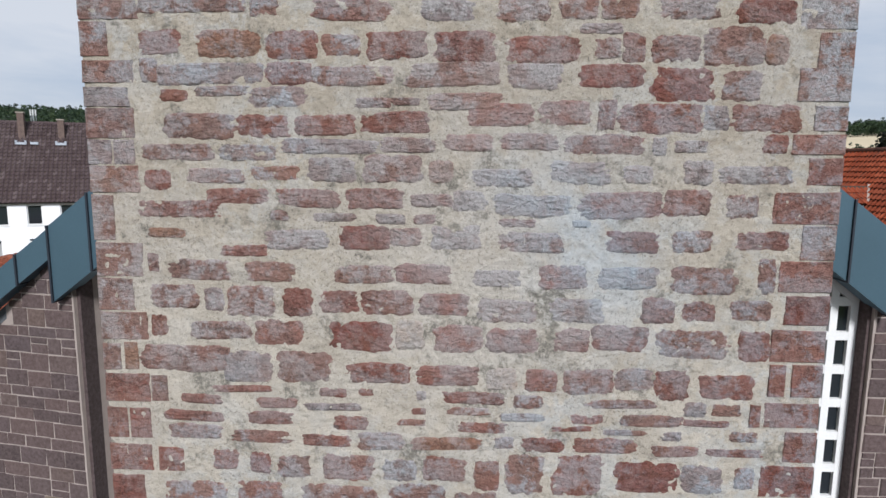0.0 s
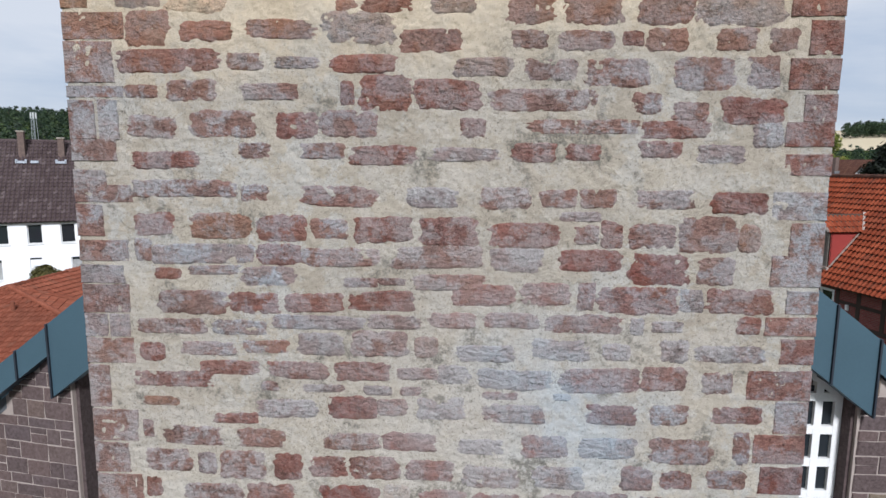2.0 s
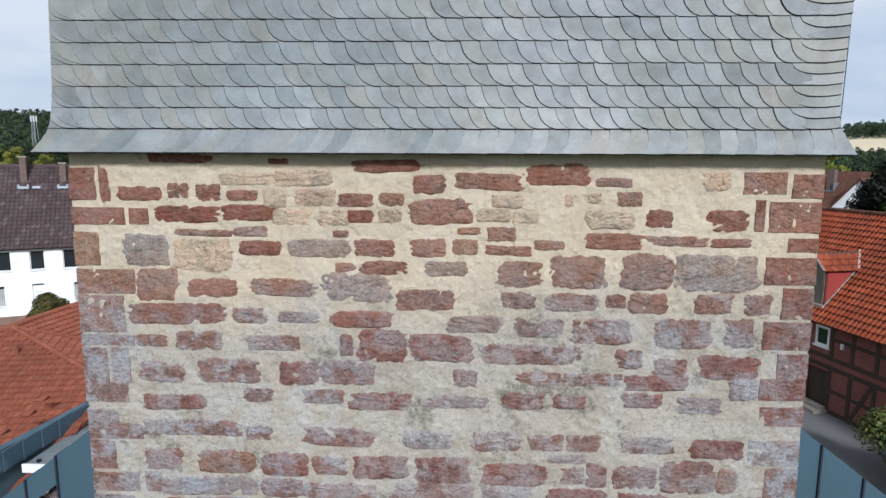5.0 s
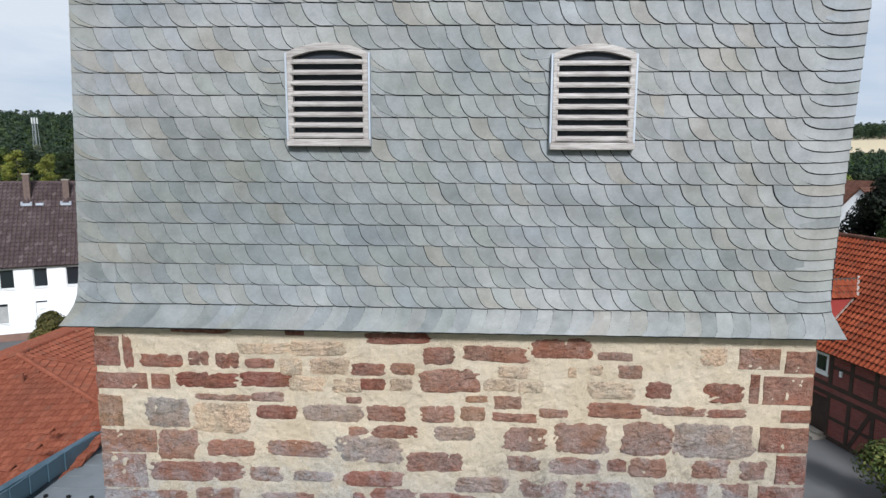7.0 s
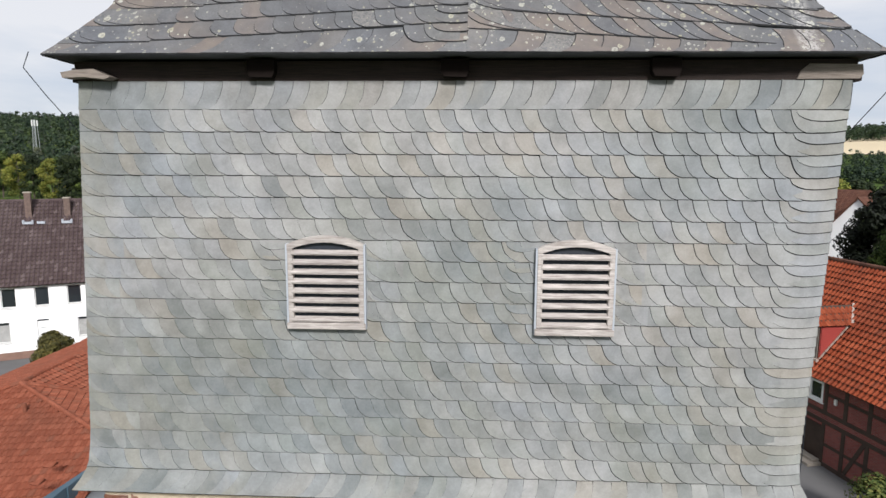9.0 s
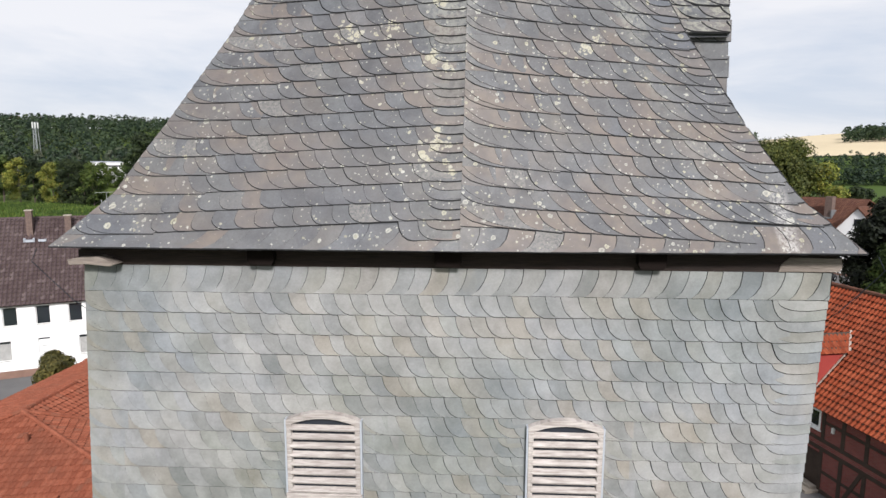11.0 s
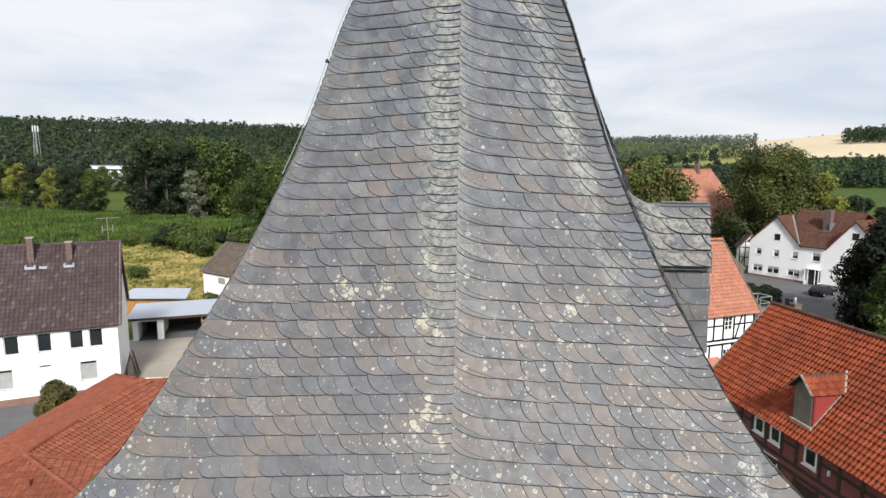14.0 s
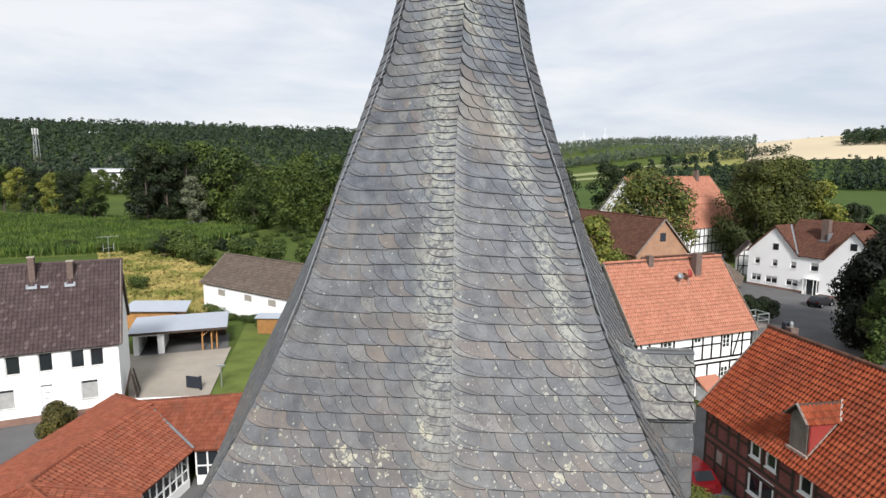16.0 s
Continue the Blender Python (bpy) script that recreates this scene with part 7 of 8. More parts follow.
def facet(parent, pts, mat, seed, row=0.34, col=0.24, thick=0.14, flat=0.034):
    """One flat roof slope through its points: boarding, and tiles laid parallel to its lowest level."""
    p = [Vector(q) for q in pts]
    n = (p[1] - p[0]).cross(p[2] - p[0]).normalized()
    if n.z < 0:
        p.reverse()
        n = -n
    p = [q - n * (q - p[0]).dot(n) for q in p]
    a = Vector((0, 0, 1)).cross(n).normalized()
    b = n.cross(a)
    o = p[0]
    poly = [((q - o).dot(a), (q - o).dot(b)) for q in p]
    deck = part("roof_slope", Mesh().slab(p, thick), M_TILE_HALL, parent)
    m = Mesh()
    tiled(m, o + n * 0.01, a, b, poly, row, col, amp=flat, seed=seed, lift=0.05)
    part("roof_tiles", m, mat, deck, "", "stuff")
    return deck


HA, HB = (-20.65, 25.2, 4.0), (-20.4, 34.9, 4.0)
HC, HD, HE = (-14.05, 22.24, 2.4), (-16.38, 27.37, 2.4), (-15.92, 32.1, 2.4)
HN, HK = (-15.3, 12.0, 2.4), (-26.3, 20.3, 2.5)
HW, HX = (-25.8, 29.7, 2.4), (-25.6, 40.2, 2.4)
HR, HS, HT = (-6.0, 38.6, 4.0), (-5.6, 33.9, 2.4), (-6.4, 43.4, 2.4)
for i, q in enumerate(((HA, HD, HE, HB), (HA, HC, HD), (HC, HA, HK, HN), (HA, HB, HX, HW, HK), (HB, HE, HS, HR), (HB, HR, HT, HX))):
    facet(hall, q, M_TILE_HALL, 90 + i)
for a, b in ((HA, HB), (HB, HR), (HA, HC), (HA, HD), (HA, HK), (HB, HX)):
    r = Mesh()
    a, b = Vector(a), Vector(b)
    n = int((b - a).length / 0.38)
    for i in range(n):
        p, q = a.lerp(b, i / n), a.lerp(b, (i + 1.06) / n)
        r.tube([p + Vector((0, 0, 0.05)), q + Vector((0, 0, 0.035))], [0.115, 0.10], 8)
    part("ridge_tiles", r, M_TILE_HALL, hall, "", "stuff")
part("valley_flashing", Mesh().bar((HB[0] + 0.25, HB[1] - 0.1, 4.11), (HE[0], HE[1], 2.56), 0.16, 0.03), M_LEAD, hall)


CEN = Vector((-21, 29, 0))
ring = [HC, HD, HE, HS, HT, HX, HW, HK, HN]
for i, (a, b) in enumerate(zip(ring, ring[1:] + ring[:1])):
    a, b = Vector((*a[:2], 0)), Vector((*b[:2], 0))
    t = (b - a).normalized()
    nrm = Vector((t.y, -t.x, 0))
    if i in (1, 2):
        continue
    side = -1 if nrm.dot(CEN - (a + b) / 2) < 0 else 1
    o = nrm * side * 0.5
    part("outer_wall", Mesh().bar(a + o + Vector((0, 0, 1.1)), b + o + Vector((0, 0, 1.1)), 0.3, 2.2), M_ZINC if i in (0, 8) else M_WHITE, hall)
# glazed courtyard front
for (a, b), count in (((HD, HE), 4), ((HE, HS), 8)):
    a, b = Vector((*a[:2], 0)), Vector((*b[:2], 0))
    t = (b - a).normalized()
    o = Vector((-t.y, t.x, 0)) * 0.45
    a, b = a + o, b + o
    L = (b - a).length
    g = part("glazed_front", Mesh().bar(a + Vector((0, 0, 0.3)), b + Vector((0, 0, 0.3)), 0.2, 0.6), M_WHITE_PAINT, hall, "white framed courtyard windows")
    part("pane", Mesh().bar(a + Vector((0, 0, 1.4)), b + Vector((0, 0, 1.4)), 0.03, 1.6), M_GLASS, g)
    for i in range(count * 2 + 1):
        p = a + t * (L * i / (count * 2))
        part("mullion", Mesh().bar(p + Vector((0, 0, 0.6)), p + Vector((0, 0, 2.3)), 0.09, 0.12, (0, 1, 0)), M_WHITE_PAINT, g)
    for z in (1.2, 2.22):
        part("transom", Mesh().bar(a + Vector((0, 0, z)), b + Vector((0, 0, z)), 0.10, 0.08), M_WHITE_PAINT, g)
hp = Vector((-19.28, 23.65, 3.31))
part("vent_pipe", Mesh().tube([hp + Vector((0, 0, -0.4)), hp + Vector((0, 0, 0.42))], [0.085, 0.08], 10), M_TILE_HALL, hall, "clay-coloured vent pipe")
for k, (f, g, w) in enumerate(((0.60, 0.30, 0.5), (0.66, 0.38, 0.5), (0.70, 0.50, 0.5), (0.58, 0.86, 0.35))):
    q = Vector(HA).lerp(Vector(HC).lerp(Vector(HN), g), f + 0.2)
    part("vent_tile", Mesh().slab([q + Vector((-w, 0, -0.1)), q + Vector((0, -0.22, -0.02)), q + Vector((w * 0.2, 0, 0.14)), q + Vector((0, 0.22, -0.02))], 0.06), M_TILE_HALL, hall)
# metal fascia and flat link roof between hall and church
for i in range(12):
    y = 12.3 + i * 0.82
    part("fascia_panel", Mesh().box(-14.62 - (y - 22) * -0.05, -14.56 - (y - 22) * -0.05, y, y + 0.80, 1.55, 2.22), M_ZINC, hall)
link = thing("link_roof", "flat grey metal link roof with white edge", "roof")
part("roof_deck", Mesh().box(-14.55, -8.4, 17.7, 23.5, 1.40, 1.52), M_LEAD, link)
part("edge_strip", Mesh().box(-14.55, -8.4, 17.62, 17.70, 1.30, 1.58), M_WHITE_PAINT, link)
for i in range(6):
    part("standing_seam", Mesh().box(-14.4, -8.5, 18.5 + i * 0.8, 18.53 + i * 0.8, 1.52, 1.55), M_LEAD, link)
for i in range(7):
    part("fixing", Mesh().tube([(-14.2 + i * 0.8, 17.95, 1.52), (-14.2 + i * 0.8, 17.95, 1.60)], 0.07, 8), M_RUBBER, link)
part("support_wall", Mesh().box(-14.4, -8.5, 18.4, 23.4, 0, 1.40), M_BRICK_JOINT, link)

# ---- garage, carport and yard ----
gar = thing("garage", "white garage and timber carport with pale sheet roof", "garage", pose(-33.6, 56.0, 0, 0, 0, 21.0))
part("back_wall", Mesh().box(0, 8.6, 5.4, 5.6, 0, 2.35), M_DARK_WOOD, gar)
part("side_wall", Mesh().box(0, 0.5, 0, 5.4, 0, 2.35), M_WHITE, gar)
part("pier", Mesh().box(2.25, 2.85, 0, 0.5, 0, 2.35).box(2.45, 2.65, 0.5, 5.4, 0, 2.35), M_WHITE, gar)
part("lintel", Mesh().box(0.5, 2.25, 0, 0.3, 1.95, 2.35), M_WHITE, gar)
part("roof_sheet", Mesh().slab([(-0.5, -0.5, 2.42), (9.0, -0.5, 2.42), (9.0, 5.9, 2.62), (-0.5, 5.9, 2.62)], 0.12), M_ROOFSHEET, gar, "pale blue-grey corrugated roof sheet")
part("roof_edge", Mesh().box(-0.5, 9.0, -0.56, -0.505, 2.2, 2.44), M_DARK_WOOD, gar)
for x, y in ((6.5, 0.1), (7.4, 0.1), (7.9, 0.3), (7.4, 3.5)):
    part("post", Mesh().box(x - 0.07, x + 0.07, y - 0.07, y + 0.07, 0, 2.3), M_RAW_WOOD, gar)
part("brace", Mesh().bar((6.5, 0.1, 1.5), (7.4, 0.1, 2.2), 0.1, 0.1, (0, 1, 0)), M_RAW_WOOD, gar)
shed2 = thing("open_shed", "timber shed with pale sheet roof", "shed", pose(-40.2, 65.4, 0, 0, 0, 4))
part("wall", Mesh().box(0, 6.0, 0.3, 3.0, 0, 2.25), M_RAW_WOOD, shed2)
part("roof_sheet", Mesh().slab([(-0.4, -0.2, 2.3), (7.4, -0.2, 2.3), (6.6, 3.4, 2.75), (-0.4, 3.4, 2.75)], 0.1), M_ROOFSHEET, shed2)
wd = thing("wood_store", "slatted timber log store with sheet roof", "shed", pose(-24.0, 64.6, 0, 0, 0, 2))
for i in range(9):
    part("slat", Mesh().box(0, 3.4, 0, 0.04, 0.12 + i * 0.2, 0.26 + i * 0.2), M_RAW_WOOD, wd)
part("log_pile", Mesh().box(0.1, 3.3, 0.1, 1.1, 0.0, 1.85), M_RAW_WOOD, wd)
part("roof_sheet", Mesh().slab([(-0.2, -0.3, 1.95), (3.6, -0.3, 1.95), (3.6, 1.4, 2.15), (-0.2, 1.4, 2.15)], 0.08), M_ROOFSHEET, wd)
gate = thing("yard_gate", "dark metal yard gate standing half open", "gate", pose(-24.1, 47.7, 0, 0, 0, -12))
part("panel", Mesh().box(0, 1.35, 0, 0.05, 0.12, 1.15), M_SEAM, gate)
part("post", Mesh().box(1.35, 1.5, -0.05, 0.1, 0, 1.25), M_SEAM, gate)
lampp = thing("yard_lamp", "slim grey yard lamp post", "lamp", pose(-21.2, 48.2, 0))
part("post", Mesh().tube([(0, 0, 0), (0, 0, 1.9)], 0.05, 8), M_STEEL, lampp)
part("lamp_head", Mesh().box(-0.35, 0.35, -0.12, 0.12, 1.9, 2.0), M_STEEL, lampp)
pile = thing("board_stack", "weathered boards leaning on the white gable", "boards", pose(-27.2, 44.8, 0, 0, 0, 117))
for i in range(5):
    part("board", Mesh().bar((i * 0.55, -0.35 - 0.04 * i, 0.0), (i * 0.55 + 0.2, -0.06, 2.2 - 0.25 * (i % 3)), 0.3, 0.05, (0, 1, 0)), M_DARK_WOOD, pile)

barn = thing("long_barn", "long white barn with grey-brown tile roof and glass-block windows", "barn", pose(-35.75, 76.7, 0, 0, 0, -33.0))
BW = [(3.3, 2.2, 4.9, 3.0), (8.9, 2.2, 10.4, 3.0), (13.6, 2.2, 15.1, 3.0)]
part("front_wall", pierced(22, 0, 3.75, 0.35, BW), M_WHITE, barn)
part("side_wall", Mesh().box(0, 0.35, 0.35, 8, 0, 3.75), M_WHITE, barn)
part("side_wall", Mesh().box(21.65, 22, 0.35, 8, 0, 3.75), M_WHITE, barn)
part("back_wall", Mesh().box(0.35, 21.65, 7.65, 8, 0, 3.75), M_WHITE, barn)
part("gable", gable_end(0, 8, 3.75, 7.0, 0.35), M_WHITE, barn)
part("gable", gable_end(22, 8, 3.75, 7.0, -0.35), M_WHITE, barn)
for h in BW:
    window(barn, *h, M_CONCRETE, (7, 4), 0.08, M_PALE_BLIND, False, 0.05)
gable_roof(barn, 22, 8, 3.75, 7.0, M_TILE_BARN, 0.3, 0.4, 41, 0.42, 0.5)

# ---- barns and houses further off ----
def far_house(name, label, m, L, D, ze, zr, wall, roof, gable_mat, wins=(), seed=1, over=0.35, row=0.42, col=0.42):
    h = thing(name, label, "house" if "house" in name else "barn", m)
    part("front_wall", pierced(L, 0, ze, 0.3, list(wins)), wall, h)
    part("side_wall", Mesh().box(0, 0.3, 0.3, D, 0, ze), gable_mat, h)
    part("side_wall", Mesh().box(L - 0.3, L, 0.3, D, 0, ze), gable_mat, h)
    part("back_wall", Mesh().box(0.3, L - 0.3, D - 0.3, D, 0, ze), wall, h)
    part("gable", gable_end(0, D, ze, zr, 0.3), gable_mat, h)
    part("gable", gable_end(L, D, ze, zr, -0.3), gable_mat, h)
    for q in wins:
        window(h, *q, M_WHITE_PAINT, (2, 2), 0.06)
    gable_roof(h, L, D, ze, zr, roof, over, 0.3, seed, row, col)
    return h


bb = far_house("brown_barn", "tall orange-brick barn with rust-brown tile roof", pose(28.7, 77.6, 0, 0, 0, 113.2), 28, 8, 8.4, 12.6, M_BRICK_ORANGE, M_TILE_RUST, M_BRICK_ORANGE, seed=51)
part("gable_hatch", Mesh().box(-0.03, 0.02, 3.6, 4.5, 9.7, 10.8), M_SEAM, bb)
ob = far_house("orange_roofed_hall", "large white timber-framed hall with orange tile roof", pose(57.4, 129.0, 0, 0, 0, 38) @ pose(-27, 0, 0), 30, 17, 7.4, 17.2, M_WHITE, M_TILE_ORANGE, M_WHITE, [(24.2, 4.3, 26.0, 6.2), (22.0, 4.3, 23.2, 6.2), (24.4, 0.6, 26.2, 3.2)], seed=52, row=0.5, col=0.5)
frame_front(ob, 30, (0.2, 3.7, 7.0), [(x * 1.5 + 0.15, 0.2, 7.0) for x in range(20)], w=0.25, rails=[(0, 30, 5.3), (0, 30, 1.9)])
chimney(ob, 24.0, 8.0, 16.2, 18.4, 0.9, 0.9)
part("roof_break", Mesh().slab([(-0.4, 3.5, 11.62), (30.4, 3.5, 11.62), (30.4, 4.6, 12.86), (-0.4, 4.6, 12.86)], 0.1), M_TILE_ORANGE, ob)
far_house("small_red_house", "small house with red tile roof behind the barn", pose(8.0, 104, 0, 0, 0, 22), 12, 9, 9.5, 14.0, M_WHITE, M_TILE_ORANGE, M_WHITE, seed=53)
far_house("low_outbuilding", "low outbuilding with rust-brown tile roof", pose(20.5, 60.5, 0, 0, 0, 23.7), 9.5, 7, 5.2, 9.4, M_BRICK_ORANGE, M_TILE_RUST, M_BRICK_ORANGE, seed=54)
far_house("small_timber_house", "small timber-framed house behind the white house", pose(51.6, 105.1, 0, 0, 0, 70), 5, 3.6, 3.7, 5.9, M_WHITE, M_TILE_BROWN, M_WHITE, seed=55)
sg = thing("gable_frame", "", "")
sg.parent = bpy.data.objects["small_timber_house"]
sg.matrix_basis = pose(0, 3.6, 0, 0, 0, -90)
frame_front(sg, 3.6, (0.15, 1.8, 3.6), [(x, 0.2, 3.6) for x in (0.1, 0.95, 1.8, 2.65, 3.5)] + [(1.8, 3.6, 5.6), (0.95, 3.6, 4.6), (2.65, 3.6, 4.6)], [((0.2, 0.3), (0.9, 1.75)), ((3.4, 0.3), (2.7, 1.75))], w=0.16, rails=[(0.85, 2.75, 4.6)])
far_house("dark_roofed_shed", "low shed with dark weathered tile roof", pose(40.9, 89.5, 0, 0, 0, 62), 8, 5, 1.7, 3.6, M_DARK_WOOD, M_TILE_BARN, M_DARK_WOOD, seed=56)

# ---- cars ----
def car(name, label, m, paint):
    c = thing(name, label, "car", m)
    b = bmesh.new()
    prof = [(-2.05, 0.35), (-2.1, 0.75), (-1.95, 0.95), (-1.75, 1.02), (-1.25, 1.42), (-0.4, 1.50), (0.45, 1.46), (1.0, 1.05), (1.8, 0.88), (2.05, 0.68), (2.08, 0.35)]
    lo = [b.verts.new((x, -0.82 + (0.10 if z > 1.1 else 0), z)) for x, z in prof]
    hi = [b.verts.new((x, 0.82 - (0.10 if z > 1.1 else 0), z)) for x, z in prof]
    b.faces.new(list(reversed(lo)))
    b.faces.new(hi)
    for i in range(len(prof)):
        j = (i + 1) % len(prof)
        b.faces.new((lo[i], lo[j], hi[j], hi[i]))
    me = bpy.data.meshes.new("body")
    bmesh.ops.recalc_face_normals(b, faces=b.faces)
    b.to_mesh(me)
    b.free()
    part("body", me, paint, c, bevel=0.06)
    for y in (-0.745, 0.715):
        part("side_window", Mesh().poly([(-1.2, y, 1.05), (0.85, y, 1.05), (0.4, y, 1.4), (-0.95, y, 1.36)] if y < 0 else [(-0.95, y + 0.03, 1.36), (0.4, y + 0.03, 1.4), (0.85, y + 0.03, 1.05), (-1.2, y + 0.03, 1.05)]), M_GLASS, c)
    part("windscreen", Mesh().slab([(1.03, 0.6, 1.06), (0.52, 0.58, 1.46), (0.52, -0.58, 1.46), (1.03, -0.6, 1.06)][::-1], 0.02), M_GLASS, c)
    part("rear_window", Mesh().slab([(-1.75, 0.58, 1.05), (-1.30, 0.55, 1.42), (-1.30, -0.55, 1.42), (-1.75, -0.58, 1.05)], 0.02), M_GLASS, c)
    for x in (-1.3, 1.3):
        for y in (-0.80, 0.80):
            w = part("wheel", Mesh().tube([(x, y - 0.1, 0.32), (x, y + 0.1, 0.32)], 0.32, 16), M_RUBBER, c)
            part("rim", Mesh().tube([(x, y - 0.115, 0.32), (x, y + 0.115, 0.32)], 0.19, 12), M_STEEL, w)
    for y in (-0.6, 0.6):
        part("headlight", Mesh().box(2.0, 2.07, y - 0.16, y + 0.16, 0.62, 0.76), M_WHITE_PAINT, c)
        part("tail_light", Mesh().box(-2.12, -2.05, y - 0.14, y + 0.14, 0.78, 0.95), M_CAR_RED, c)
    return c


car("black_car", "small black car parked before the white house", pose(49.2, 82.6, 0, 0, 0, 34), M_CAR_BLACK)
car("red_car", "dark red car parked beside the brick house", pose(13.75, 34.3, 0, 0, 0, 101), M_CAR_RED)

# ---- paving and fields ----
patch("lane", [(-60, 20), (-22.0, 41.5), (-27.0, 43.9), (-60, 27)], M_ASPHALT, "grey asphalt lane before the white house", "road", 0.0)
patch("forecourt", [(-34, 27), (-24, 41), (-28, 43.4), (-60, 27)], M_ASPHALT, "grey asphalt forecourt beside the hall", "road", -0.006)
patch("yard", [(-27.0, 43.9), (-21.5, 46.5), (-25.0, 59.5), (-34.5, 56.5)], M_CONCRETE, "pale concrete yard before the garage", "pavement", 0.0)
patch("garage_floor", [(-33.5, 56), (-25.2, 59.2), (-27.2, 64.4), (-35.5, 61.2)], M_ASPHALT, "dark concrete garage floor", "pavement", 0.004)
patch("courtyard", [(-16.5, 12.5), (-4.5, 12.5), (-4.5, 40), (-16.5, 40)], M_ASPHALT, "dark paved courtyard beside the hall", "pavement", 0.03)
# unseen paving, added so that light bounced onto the tower is neutral, not green
patch("church_forecourt", [(-14, -24), (16, -24), (16, 12), (-14, 12)], M_ASPHALT, "unseen grey paving added to keep green bounce light off the tower", "pavement", 0.01)
patch("lawn", [(-21.4, 46.5), (-4, 46), (-8, 64), (-28, 73)], M_LAWN, "short green lawn beside the yard", "lawn", -0.004)
patch("meadow", [(-40, 66), (-29, 80), (-62, 132), (-80, 122)], M_MEADOW, "tall dry meadow with yellow flowers", "meadow", 0.0)
patch("street", [(17, 12), (20, 46), (13.5, 46), (12.2, 12)], M_ASPHALT, "dark asphalt lane beside the brick house", "road", 0.0)
patch("square", [(27, 52), (60, 62), (62, 96), (38, 104)], M_ASPHALT, "grey asphalt forecourt of the white house", "road", 0.004)
patch("crop_field", [(95, 215), (420, 280), (560, 660), (230, 560)], M_CROP, "flat green crop field", "field", 0.3, 14)
patch("near_pasture", [(20, 250), (110, 230), (230, 560), (60, 620)], M_CROP, "green pasture strips across the valley", "field", 0.3, 14)
patch("stubble_field", [(322, 708), (470, 560), (760, 900), (475, 1065)], M_STRAW, "golden stubble field on the hill", "field", 0.8, 22)
patch("strip_field", [(91, 739), (243, 704), (257, 747), (96, 784)], M_STRIP, "pale green field strip across the valley side", "field", 0.8, 16)
patch("strip_field", [(131, 825), (313, 774), (328, 811), (137, 864)], M_STRIP, "pale green field strip across the valley side", "field", 0.8, 16)
patch("hill_pasture", [(262, 742), (321, 709), (474, 1066), (378, 1065)], M_PASTURE, "yellow-green pasture on the hill", "field", 0.8, 16)

# ---- lattice mast, factory, far farm ----
mast = thing("lattice_mast", "grey steel lattice telephone mast above the woods", "mast", pose(-309.6, 412, land(-312.6, 411) - 10))
for sx, sy in ((-1, -1), (1, -1), (1, 1), (-1, 1)):
    part("leg", Mesh().bar((sx * 2.0, sy * 2.0, 0), (sx * 0.9, sy * 0.9, 42), 0.28, 0.28), M_STEEL, mast)
for i in range(12):
    z, w = i * 3.5, 2.0 - 1.1 * i / 12
    w2 = 2.0 - 1.1 * (i + 1) / 12
    part("bracing", Mesh().bar((-w, -w, z), (w2, -w2, z + 3.5), 0.16, 0.16).bar((w, -w, z), (-w2, -w2, z + 3.5), 0.16, 0.16).bar((-w, -w, z), (w, -w, z), 0.16, 0.16), M_STEEL, mast)
for i in range(6):
    a = i * math.pi / 3
    part("antenna", Mesh().box(-0.25 + 1.8 * math.cos(a), 0.25 + 1.8 * math.cos(a), -0.25 + 1.8 * math.sin(a), 0.25 + 1.8 * math.sin(a), 37.5, 41.5), M_WHITE_PAINT, mast)
fac = thing("works_building", "white flat-roofed works building among trees", "building", pose(-231, 352, land(-231, 352) - 1, 0, 0, 12))
part("hall_block", Mesh().box(0, 22, 0, 14, 0, 15.0), M_WHITE, fac)
part("low_block", Mesh().box(22.1, 46, -2, 10, 0, 12.8), M_WHITE, fac)
part("window_band", Mesh().box(1, 21, -0.06, -0.003, 12.2, 13.2), M_GLASS, fac)
part("window_band", Mesh().box(23, 45, -2.06, -2.003, 9.8, 11.4), M_GLASS, fac)
part("roof", Mesh().box(-0.6, 22.05, -0.6, 14.6, 15.004, 15.5), M_ROOFSHEET, fac)
part("roof", Mesh().box(22.1, 46.6, -2.6, 10.6, 12.804, 13.2), M_LEAD, fac)
for i, (x, y) in enumerate(((-610, 760), (-575, 775), (-545, 790), (-700, 700), (-500, 812))):
    f = thing("far_farmhouse", "small far farmhouse on the wooded ridge", "house", pose(x, y, land(x, y) + 6, 0, 0, 20 + 25 * i), "far farmhouses")
    part("wall", Mesh().box(0, 14, 0, 9, -8, 6), M_WHITE, f)
    part("roof", Mesh().slab([(-0.5, -0.6, 5.8), (14.5, -0.6, 5.8), (14.5, 4.5, 10), (-0.5, 4.5, 10)], 0.3).slab([(14.5, 9.6, 5.8), (-0.5, 9.6, 5.8), (-0.5, 4.5, 10), (14.5, 4.5, 10)], 0.3), M_TILE_RUST, f)
for x, y in ((430, 2300), (505, 2280)):
    t = thing("wind_turbine", "white wind turbine on the far hills", "wind turbine", pose(x, y, land(x, y)), "far wind turbines")
    part("tower", Mesh().tube([(0, 0, 0), (0, 0, 62)], [1.5, 0.8], 10), M_WHITE_PAINT, t)
    for k in range(3):
        a = math.radians(90 + 120 * k)
        part("blade", Mesh().bar((0, -2, 62), (math.cos(a) * 24, -2, 62 + math.sin(a) * 24), 0.9, 0.4, (0, 1, 0)), M_WHITE_PAINT, t)

